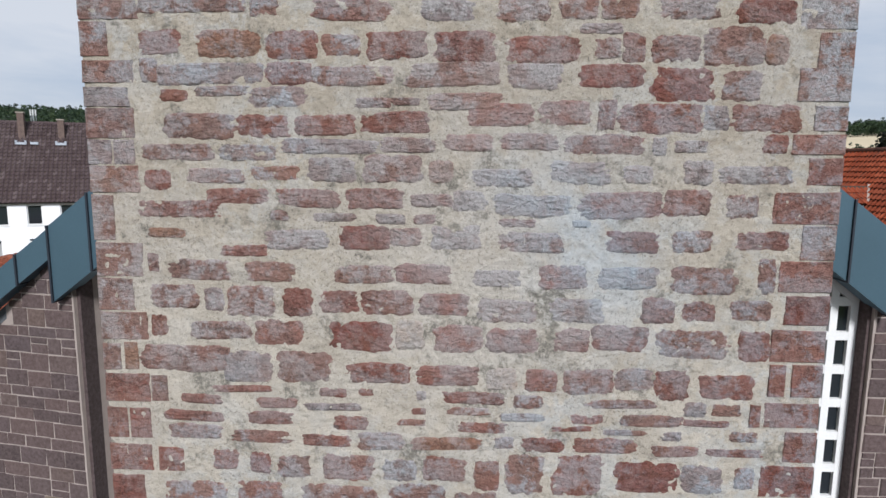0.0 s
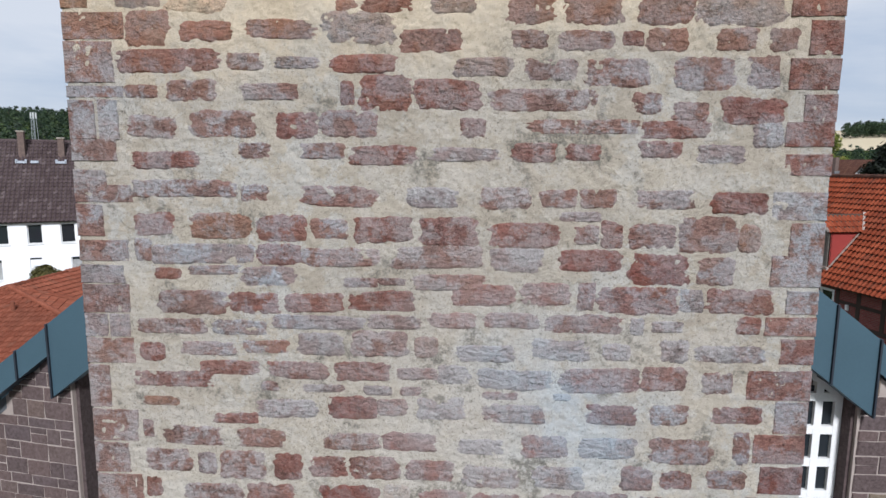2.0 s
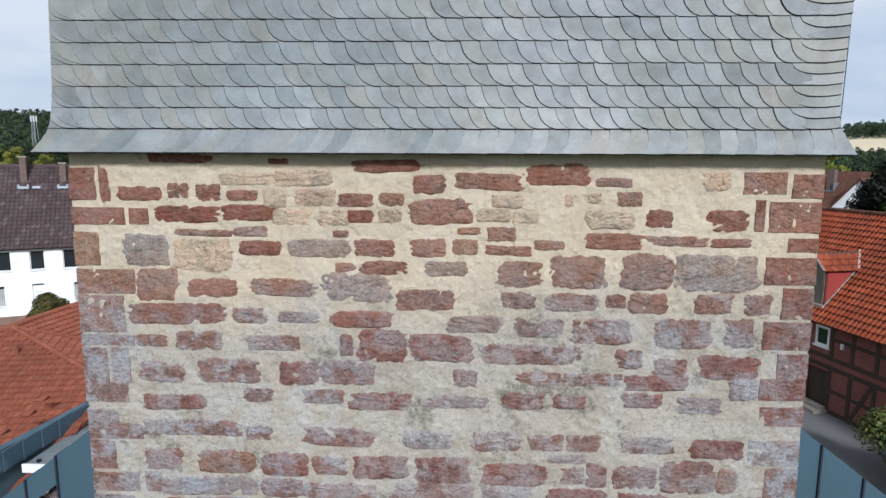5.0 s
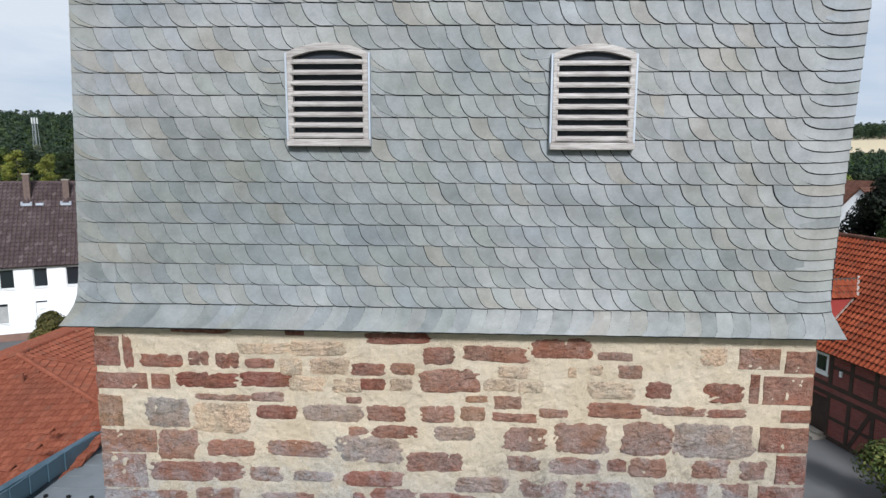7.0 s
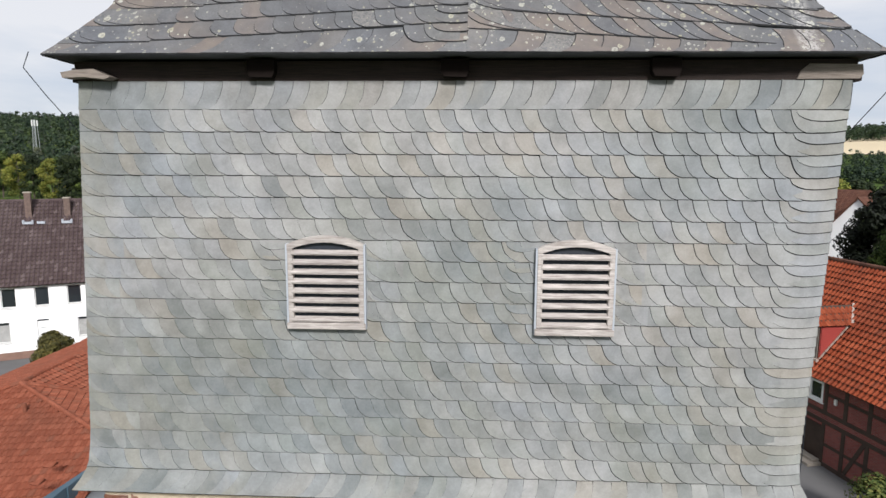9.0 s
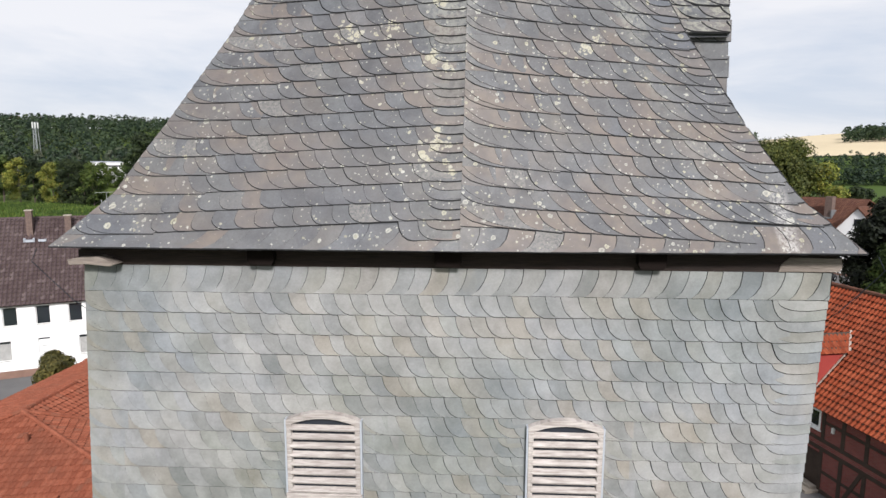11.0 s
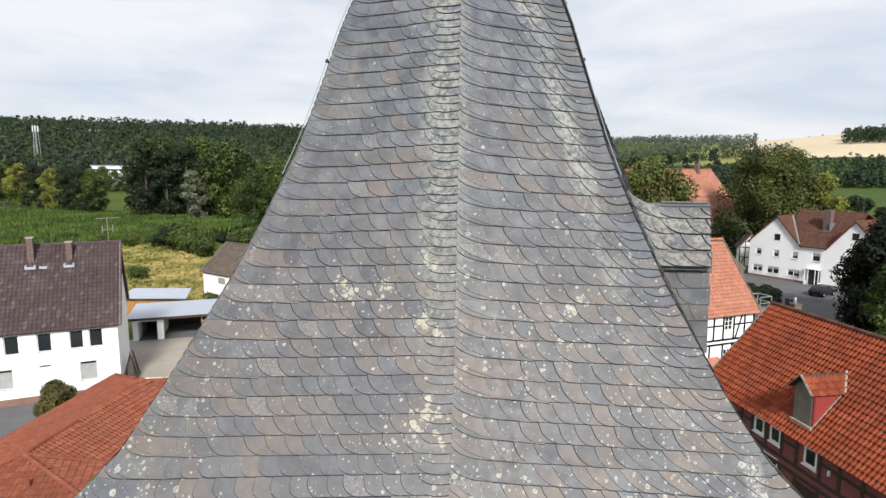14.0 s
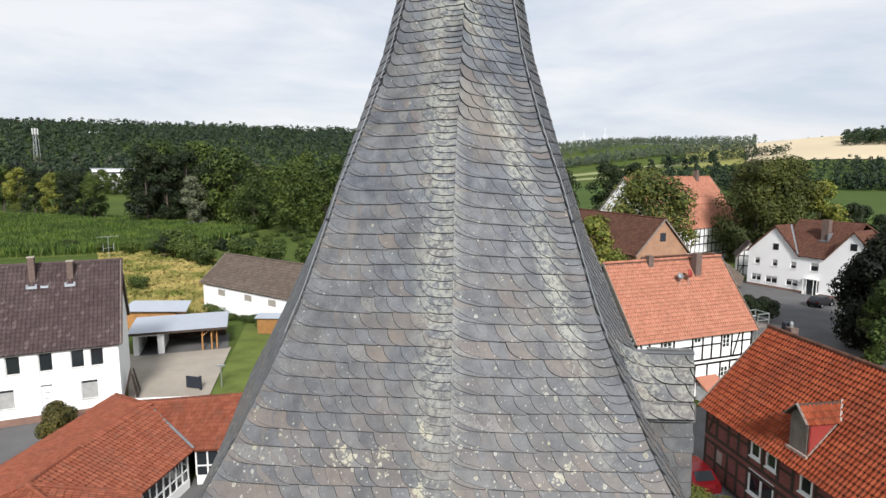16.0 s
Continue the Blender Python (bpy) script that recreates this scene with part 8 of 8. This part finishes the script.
# ---- spire fittings: side dormer and lightning wires ----
sd = part("spire_dormer", Mesh(), M_UNDER, tower, "small slate-hung dormer on the spire's flank")
_m = Mesh()
D0, D1, DX, DW, DR = 5.56, 6.24, 2.55, 16.69, 17.15      # front and back of the dormer in y, its face in x, wall top and ridge
_m.v += [(1.2, D0, 15.4), (DX - 0.08, D0, 15.4), (DX - 0.08, D1, 15.4), (1.2, D1, 15.4), (1.2, D0, DW), (DX - 0.08, D0, DW), (DX - 0.08, D1, DW), (1.2, D1, DW), (1.2, (D0 + D1) / 2, DR - 0.05), (DX - 0.08, (D0 + D1) / 2, DR - 0.05)]
_m.f += [(0, 1, 5, 4), (1, 2, 6, 9, 5), (2, 3, 7, 6), (4, 5, 9, 8), (6, 7, 8, 9), (3, 2, 1, 0), (3, 0, 4, 8, 7)]
sd.data = _m.data("spire_dormer")
sd.data.materials.append(M_UNDER)
hg = Hanging("slating", M_SLATE_ROOF, sd, lambda s, z: (s, D0 - 0.004, z), lambda s, z: False, 71)
for i in range(8):
    z = 15.45 + i * 0.155
    s = 1.5
    while s < DX - 0.2:
        w = 0.20 * hg.rng.uniform(0.85, 1.2)
        hg.slate(s, z, min(w, (DX - 0.07 - s) / 1.93), 0.155)
        s += w
hg.finish()
ym = (D0 + D1) / 2


def sweep(s):
    """How far the dormer's slates swing up where they run out of the spire's flank."""
    t = max(0.0, (2.12 - s) / 0.6)
    return 0.42 * t * t


for sgn in (-1, 1):
    ye = ym + sgn * ((D1 - D0) / 2 + 0.07)
    sl = (DR - DW) / ((D1 - D0) / 2)
    ze = DR - sl * ((D1 - D0) / 2 + 0.07)
    q = [(1.2, ye, ze), (DX - 0.10, ye, ze), (DX + 0.02, ym, DR), (1.2, ym, DR)]
    part("dormer_roof", Mesh().slab(q if sgn < 0 else q[::-1], 0.05), M_UNDER, sd)
    ln = math.hypot(ye - ym, DR - ze)
    if sgn < 0:
        pl = lambda s, v: (1.2 + (s - 1.2) * (DX - 1.3 + 0.12 * v / ln) / (DX - 1.2), ye + (ym - ye) * v / ln, ze + (DR - ze) * v / ln + 0.004 + sweep(s))
    else:
        pl = lambda s, v: (DX + 1.2 - s, ye + (ym - ye) * v / ln, ze + (DR - ze) * v / ln + 0.004 + sweep(DX + 1.2 - s))
    bed = Mesh()
    for i in range(13):
        for v in (0.0, ln):
            bed.v.append(tuple(Vector(pl(1.2 + (DX - 1.2) * i / 12, v)) - Vector((0, 0, 0.04))))
    bed.f += [(2 * i, 2 * i + 2, 2 * i + 3, 2 * i + 1) for i in range(12)]
    part("valley_bed", bed, M_UNDER, sd)
    hg = Hanging("slating", M_SLATE_CRUST, sd, lambda s, v: pl(s + 1.2, v), lambda s, z: False, 72 + sgn, 1.7)
    wide = DX - 1.2
    for i in range(4):
        v = -0.02 + i * ln / 4
        s = -0.1
        while s < wide - 0.02:
            w = (0.13 if s < 0.8 else 0.22) * hg.rng.uniform(0.85, 1.2)
            hg.bent(s / wide, v, w, ln / 4 * (0.95 if i < 3 else 0.6), lambda z: wide)
            s += w
    hg.finish()
part("ridge_cap", Mesh().bar((2.1, ym, DR + 0.012), (DX + 0.0, ym, DR + 0.0), 0.05, 0.012), M_SLATE_CRUST, sd)
part("shutter", Mesh().box(DX - 0.079, DX - 0.04, D0 + 0.2, D1 - 0.2, 15.7, DW - 0.05), M_GREY_WOOD, sd)

for i, sgn in ((7, -1), (1, 1)):
    pts = []
    z = 17.4
    while z < 22.6:
        pts.append(corner(i, z) + Vector((sgn * 0.022, -0.03, 0.02)))
        z += 0.35
    wire = part("lightning_wire", Mesh().tube(pts, 0.004, 6), M_STEEL, tower, "thin lightning conductor along the hip")
    for p in pts[3::4]:
        part("clip", Mesh().box(p.x - 0.012, p.x + 0.012, p.y - 0.012, p.y + 0.04, p.z - 0.014, p.z + 0.014), M_SEAM, wire)
    drop = [Vector((sgn * 2.93, 4.02, 14.82)), Vector((sgn * 3.0, 4.05, 14.72)), Vector((sgn * 2.95, 4.18, 14.55)), Vector((sgn * 2.86, 4.27, 14.38)), Vector((sgn * 2.84, 4.5, 14.2)), Vector((sgn * 2.84, 4.55, 11.6))]
    part("lightning_wire", Mesh().tube(drop, 0.0032, 6), M_SEAM, tower)

# ---- trees and bushes ----
def leaves(m, rng, centre, r, count, size, flat=0.85, wild=0.45):
    """Leaf sprays scattered through a clump, denser towards its skin, turned all ways."""
    c = Vector(centre)
    for _ in range(count):
        d = Vector((rng.gauss(0, 1), rng.gauss(0, 1), rng.gauss(0, 1) + 0.25)).normalized()
        p = c + Vector((d.x, d.y, d.z * flat)) * r * (rng.random() ** 0.35)
        n = (d + Vector((rng.uniform(-1, 1), rng.uniform(-1, 1), rng.uniform(-0.6, 1.2))) * wild).normalized()
        a = n.cross(Vector((rng.uniform(-1, 1), rng.uniform(-1, 1), rng.uniform(-1, 1)))).normalized()
        b = n.cross(a)
        s = size * rng.uniform(0.6, 1.35)
        k = len(m.v)
        m.v += [tuple(p - a * s), tuple(p - b * s * 0.55 + n * s * 0.15), tuple(p + a * s), tuple(p + b * s * 0.55 + n * s * 0.15)]
        m.f.append((k, k + 1, k + 2, k + 3))


def tree(name, label, seed, height, radius, leaf, clumps=26, per=110, size=0.34, trunk=0.3, low=0.22, slim=1.0):
    """A tree: tapered trunk with limbs, and a crown of many separate clumps with gaps between."""
    rng = random.Random(seed)
    t = thing(name, label, "tree", pose(0, 0, -200))
    tr = Mesh()
    tr.tube([(0, 0, -0.2), (0.08, 0.03, height * 0.2), (-0.05, 0.1, height * 0.5), (0.1, 0, height * 0.85)], [trunk, trunk * 0.75, trunk * 0.5, trunk * 0.1], 8)
    crown = Mesh()
    for i in range(clumps):
        u = (i + rng.random()) / clumps
        z = height * (low + (1 - low) * u)
        prof = math.sin(math.pi * min(1, 0.16 + 0.84 * u)) ** 0.6 * slim
        a = rng.uniform(0, 2 * math.pi)
        rr = radius * prof * math.sqrt(rng.uniform(0.1, 1.0)) * 0.85
        c = (rr * math.cos(a), rr * math.sin(a), min(z, height * 0.93))
        if i % 3 == 0:
            tr.tube([(0, 0, max(height * 0.15, c[2] - radius * 0.6)), (c[0] * 0.6, c[1] * 0.6, c[2] - radius * 0.12), c], [trunk * 0.3, trunk * 0.18, trunk * 0.05], 5)
        leaves(crown, rng, c, radius * rng.uniform(0.26, 0.44), per, size)
    part("trunk", tr, M_BARK, t)
    part("crown", crown, leaf, t)
    return t


def bush(name, label, seed, leaf, height=1.8, radius=1.2, size=0.09, per=420):
    rng = random.Random(seed)
    t = thing(name, label, "bush", pose(0, 0, -200))
    m = Mesh()
    for i in range(11):
        a = rng.uniform(0, 6.28)
        rr = radius * 0.6 * rng.random()
        leaves(m, rng, (rr * math.cos(a), rr * math.sin(a), height * rng.uniform(0.3, 0.72)), radius * rng.uniform(0.35, 0.5), per, size)
    w = Mesh()
    for i in range(5):
        a = i * 1.3
        w.tube([(0.1 * math.cos(a), 0.1 * math.sin(a), -0.1), (radius * 0.4 * math.cos(a), radius * 0.4 * math.sin(a), height * 0.6)], [0.03, 0.01], 5)
    part("stems", w, M_BARK, t)
    part("foliage", m, leaf, t)
    return t


def scatter(ob, places, group=""):
    """Sets a thing and its copies: x, y, scale, turn; the height is the land's."""
    first = True
    for x, y, s, turn in places:
        m = pose(x, y, max(land(x, y), 0) - 0.05, 0, 0, turn) @ Matrix.Diagonal((s, s, s, 1))
        if first:
            ob.matrix_basis = m
            if group:
                tagged(ob, group=group)
            first = False
        else:
            copy_thing(ob, m)


# big dark trees beyond the meadow
rng = random.Random(77)
dark = tree("broadleaf_tree", "tall dark green broadleaf tree at the field edge", 1, 24, 7.0, M_LEAF_DARK, 38, 170, 0.42, 0.45, 0.10)
scatter(dark, [(-111, 199, 0.95, 0), (-107, 191, 1.14, 67), (-99, 189, 1.0, 134), (-94, 193, 1.06, 201), (-83, 186, 0.94, 268), (-146, 209, 0.78, 335), (-174, 228, 0.8, 42), (-138, 205, 0.74, 109), (-94, 220, 1.07, 176), (-233, 289, 0.86, 243), (-34, 190, 1.0, 20), (-20, 200, 1.0, 66), (20, 150, 0.9, 0), (25, 165, 0.85, 45), (38, 165, 0.9, 15), (52, 190, 0.9, 99), (60, 196, 0.85, 30)], "tall dark trees")
green = tree("green_tree", "round bright green broadleaf tree", 2, 19, 8.0, M_LEAF, 40, 190, 0.38, 0.4, 0.08)
scatter(green, [(-51, 168, 1.06, 0), (-65, 175, 0.78, 67), (-43, 175, 0.95, 134), (-66, 197, 0.95, 201), (-74, 184, 1.2, 268), (-109, 233, 1.4, 335), (-120, 223, 1.4, 42), (-24, 165, 0.9, 10), (-227, 343, 0.64, 30), (-220, 344, 0.71, 70), (-213, 345, 0.60, 110), (-206, 347, 0.71, 150), (-199, 349, 0.67, 190)], "bright green trees")
lime = tree("yellow_green_tree", "yellow-green tree of the avenue", 3, 21, 6.0, M_LEAF_YELLOW, 32, 170, 0.38, 0.35, 0.14)
scatter(lime, [(-184, 233, 0.89, 0), (-159, 218, 0.9, 67), (-209, 243, 0.88, 134)], "avenue trees")
mid = tree("avenue_tree", "green tree of the avenue", 4, 20, 6.0, M_LEAF, 30, 170, 0.38, 0.35, 0.12)
scatter(mid, [(-195, 238, 0.98, 0), (-130, 198, 0.84, 67), (-163, 228, 0.87, 134), (-216, 257, 1.05, 201), (-63, 223, 1.25, 268), (-49, 211, 1.2, 335), (-252, 332, 0.5, 42), (-238, 340, 0.5, 10)], "avenue trees")
willow = tree("grey_willow", "grey-leaved willow before the dark trees", 5, 17, 5.2, M_LEAF_GREY, 28, 190, 0.32, 0.35, 0.05)
scatter(willow, [(-86, 181, 0.96, 0), (-95, 260, 1.3, 20), (-300, 400, 0.9, 40), (-282, 412, 1.0, 90), (-262, 420, 0.95, 140), (-330, 395, 0.9, 10), (-240, 432, 0.95, 77), (-222, 436, 0.8, 120)], "grey willows")
# trees among the houses
big = tree("chestnut_tree", "broad green chestnut tree beside the white house", 6, 20, 8.2, M_LEAF_CHESTNUT, 64, 360, 0.26, 0.5, 0.10)
scatter(big, [(56.5, 118, 1.0, 0), (63.0, 121, 1.03, 120)], "chestnut trees")
round_tree = tree("walnut_tree", "round olive-green tree before the orange-roofed hall", 7, 15.0, 6.6, M_LEAF_AUTUMN, 52, 340, 0.23, 0.4, 0.2)
scatter(round_tree, [(31.4, 103, 1.2, 0)])
bright = tree("maple_tree", "bright yellow-green young tree beside the barn", 8, 11.5, 3.4, M_LEAF_YELLOW, 24, 170, 0.24, 0.2, 0.2)
scatter(bright, [(15.4, 71, 1.15, 0), (70.5, 121, 1.25, 40)])
firm = tree("dark_yew", "dense dark tree overhanging the forecourt", 9, 12.4, 5.5, M_LEAF_YEW, 70, 380, 0.23, 0.45, 0.0, 0.95)
scatter(firm, [(44.0, 62.0, 0.97, 0), (48.5, 63.5, 1.1, 140)], "dark trees by the forecourt")
light = tree("garden_tree", "light green garden tree beside the brick house", 10, 10, 3.4, M_LEAF, 26, 200, 0.2, 0.25, 0.05)
scatter(light, [(40.3, 56.0, 0.9, 0), (62, 106, 0.8, 20)], "garden trees")
small = tree("field_tree", "dark green tree standing in the far fields", 11, 15, 4.6, M_WOOD_DARK, 24, 130, 0.5, 0.3, 0.04)
pl = [(r * math.sin(radians(a)), r * math.cos(radians(a)), k, 40 * a) for a, r, k in ((15.4, 760, 1.0), (16.6, 770, 1.2), (18.1, 755, 1.4), (19.6, 770, 1.0), (20.3, 750, 1.3), (21.9, 730, 1.6))]
for i in range(12):
    a = rng.uniform(12, 24)
    r = rng.choice((520, 560, 600)) + rng.uniform(-10, 10)
    pl.append((r * math.sin(radians(a)), r * math.cos(radians(a)), rng.uniform(0.5, 0.8), rng.uniform(0, 360)))
scatter(small, pl, "field trees")
# bushes
b1 = bush("round_bush", "trimmed olive-green bush before the white house", 21, M_LEAF_BUSH, 2.7, 1.3, 0.10, 620)
scatter(b1, [(-27.9, 37.0, 1.3, 0)])
b2 = bush("meadow_bush", "leafy green bush at the meadow's edge", 22, M_LEAF, 4.2, 3.0, 0.2, 260)
scatter(b2, [(-58, 116, 1.2, 0), (-54, 112, 1.0, 60), (-61, 121, 1.3, 20), (-50, 108, 0.9, 90), (-66, 121, 0.8, 33), (-73, 123, 0.7, 10), (-80, 124, 0.6, 50), (-50, 86, 0.55, 0), (-46, 118, 1.0, 10), (-38, 112, 1.0, 20), (-30, 108, 1.0, 70), (-24, 104, 1.0, 60), (-90, 128, 0.6, 0)], "meadow bushes")
b7 = bush("weed_bush", "low bright green scrub at the field edge", 27, M_LEAF, 2.0, 2.6, 0.22, 130)
scatter(b7, [(-104, 125, 0.8, 0), (-99, 125, 0.9, 40), (-96, 128, 0.8, 80), (-93, 131, 0.9, 10), (-90, 133, 0.7, 50), (-55, 143, 0.9, 20), (-52, 148, 1.0, 60), (-47, 144, 0.8, 90), (-44, 149, 1.0, 120), (-59, 158, 0.9, 15), (-54, 160, 0.9, 35), (-49, 160, 1.0, 75), (-43, 158, 0.9, 95), (-66, 156, 0.8, 33), (-60, 148, 0.9, 66), (-60, 135, 1.1, 11), (-70, 150, 0.7, 22), (-69, 139, 0.9, 44), (-58, 122, 1.3, 55), (-67, 129, 0.8, 77), (-40, 140, 1.0, 0), (-36, 132, 1.0, 30), (-46, 132, 1.0, 60), (-52, 128, 1.0, 12)], "scrub at the field edge")
b3 = bush("conifer_bush", "dark conifer at the meadow's edge", 23, M_LEAF_DARK, 6.5, 2.0, 0.16, 320)
scatter(b3, [(-62, 116, 1.0, 0), (-52, 121, 0.8, 0), (80.5, 127.5, 2.3, 30), (84, 124, 1.9, 70)], "dark conifers")
b4 = bush("hedge_block", "clipped dark green hedge before the forecourt", 24, M_LEAF_DARK, 3.0, 1.6, 0.13, 420)
scatter(b4, [(36.0, 74.0, 1.15, 0), (36.9, 73.6, 1.1, 70), (35.5, 74.6, 1.1, 30)], "hedge before the forecourt")
b5 = bush("lane_shrub", "olive and green shrub beside the church lane", 25, M_LEAF_AUTUMN, 3.2, 2.0, 0.085, 620)
scatter(b5, [(16.4, 20.6, 1.0, 0), (15.6, 18.8, 0.9, 70), (12.2, 30.6, 0.8, 20), (13.4, 29.8, 0.7, 50)], "shrubs beside the lane")
b6 = bush("barn_weeds", "rough weeds along the barn wall", 26, M_LEAF, 1.0, 1.4, 0.09, 160)
scatter(b6, [(-34 + i * 1.5, 74.4 - i * 1.07 + rng.uniform(-0.4, 0.4), rng.uniform(0.7, 1.1), i * 40) for i in range(10)] + [(-38, 70, 1, 0), (-40, 72, 1.1, 20), (-42, 68, 1.0, 0), (-36, 67.5, 0.8, 0)], "weeds along the barn")

# ---- maize ----
corn = Mesh()
for r in range(64):
    v = r / 63
    a, b = Vector((-250, 232, 0)).lerp(Vector((-135, 98, 0)), v), Vector((-62, 186, 0)).lerp(Vector((-66, 132, 0)), v)
    n = int((b - a).length / 0.8)
    for i in range(n):
        p = a.lerp(b, i / n)
        for k in range(3):
            ang = rng.uniform(0, 6.28)
            q = p + Vector((rng.uniform(-0.4, 0.4), rng.uniform(-0.25, 0.25), 0))
            h = rng.uniform(1.8, 2.4)
            d = Vector((math.cos(ang), math.sin(ang), 0)) * rng.uniform(0.4, 0.7)
            s = Vector((-d.y, d.x, 0)) * 0.14
            j = len(corn.v)
            corn.v += [tuple(q - s), tuple(q + s), tuple(q + d * 0.5 + s + Vector((0, 0, h))), tuple(q + d - s + Vector((0, 0, h * 0.72)))]
            corn.f.append((j, j + 1, j + 2, j + 3))
tagged(part("maize", corn, M_CORN), "standing green maize in rows", "maize", "", "stuff")
patch("maize_field", [(-255, 235), (-138, 95), (-64, 131), (-60, 190)], M_LAWN, "dark soil and weeds under the maize", "field", 0.01)
grass = Mesh()
for i in range(9000):
    u, v = rng.random(), rng.random()
    a, b = Vector((-40, 66, 0)).lerp(Vector((-29, 80, 0)), u), Vector((-80, 122, 0)).lerp(Vector((-62, 132, 0)), u)
    p = a.lerp(b, v)
    ang = rng.uniform(0, 6.28)
    d = Vector((math.cos(ang), math.sin(ang), 0)) * 0.25
    h = rng.uniform(0.3, 0.9)
    j = len(grass.v)
    grass.v += [tuple(p - d), tuple(p + d), tuple(p + d * 1.5 + Vector((0.1, 0.1, h))), tuple(p - d * 1.2 + Vector((0.1, -0.1, h * 0.9)))]
    grass.f.append((j, j + 1, j + 2, j + 3))
tagged(part("tall_grass", grass, M_MEADOW), "tall dry grass and yellow flowers", "grass", "", "stuff")

# ---- woods on the hills ----
def woods(name, label, leaf, places, seed, per=44):
    """Far woodland: many small crowns of leaf sprays in one mesh."""
    rg = random.Random(seed)
    m = Mesh()
    for x, y, s in places:
        z = land(x, y)
        for k in range(4):
            c = (x + rg.uniform(-2.2, 2.2) * s, y + rg.uniform(-2.2, 2.2) * s, z + s * (3.2 + 2.6 * k * rg.uniform(0.7, 1.1)))
            leaves(m, rg, c, 3.0 * s * (1 - 0.12 * k), per // 4, 1.0 * s, 0.85, 0.3)
    return tagged(part(name, m, leaf), label, "wood", "", "stuff")


banks = {"d": [], "m": [], "g": [], "f": []}
for i in range(5200):
    a = rng.uniform(-50, 6)
    r = math.sqrt(rng.uniform(300 ** 2, 960 ** 2))
    x, y = r * math.sin(radians(a)), r * math.cos(radians(a))
    if r < 435 and -44 < a < -27:
        continue
    banks["d" if rng.random() < 0.55 else "m" if rng.random() < 0.75 else "g"].append((x, y, rng.uniform(0.85, 1.45)))
for i in range(420):
    a = rng.uniform(-44, -20)
    r = rng.uniform(280, 330)
    if a < -29:
        r += 150
    banks["g" if a < -29 and rng.random() < 0.5 else "m" if rng.random() < 0.6 else "d"].append((r * math.sin(radians(a)), r * math.cos(radians(a)), rng.uniform(0.8, 1.3)))
for i in range(1900):
    a = rng.uniform(2, 25) if i % 4 else rng.uniform(2, 38)
    r = rng.choice((rng.uniform(960, 1010), rng.uniform(1130, 1250), rng.uniform(1400, 1800), rng.uniform(1400, 1800))) if a < 25 else rng.uniform(1500, 1900)
    banks["f"].append((r * math.sin(radians(a)), r * math.cos(radians(a)), rng.uniform(0.8, 1.4)))
for i in range(700):
    a = rng.uniform(18, 48)
    r = 655 + rng.uniform(-22, 22) if i % 2 else 545 + rng.uniform(-12, 12)
    banks["d"].append((r * math.sin(radians(a)), r * math.cos(radians(a)), rng.uniform(0.8, 1.2)))
for i in range(110):
    a = 17.5 + i * 0.09
    r = 845 + rng.uniform(-8, 8)
    banks["d"].append((r * math.sin(radians(a)), r * math.cos(radians(a)), rng.uniform(0.7, 1.2)))
for i in range(14):
    a = rng.uniform(24.2, 25.7)
    r = 830 + rng.uniform(-25, 25)
    banks["d"].append((r * math.sin(radians(a)), r * math.cos(radians(a)), rng.uniform(0.4, 0.8)))
for i in range(420):
    a = rng.uniform(31.3, 42)
    r = rng.uniform(890, 990)
    banks["m" if i % 3 else "d"].append((r * math.sin(radians(a)), r * math.cos(radians(a)), rng.uniform(1.1, 1.6)))
woods("dark_woodland", "dark green woodland on the valley's hills", M_WOOD_DARK, banks["d"], 31)
woods("green_woodland", "green woodland on the valley's hills", M_WOOD_GREEN, banks["m"], 32)
woods("pale_woodland", "grey-green willows within the woodland", M_WOOD_GREY, banks["g"], 33)
woods("far_woodland", "green woodland on the furthest hills, paled for haze", M_LEAF_HAZED, banks["f"], 34)
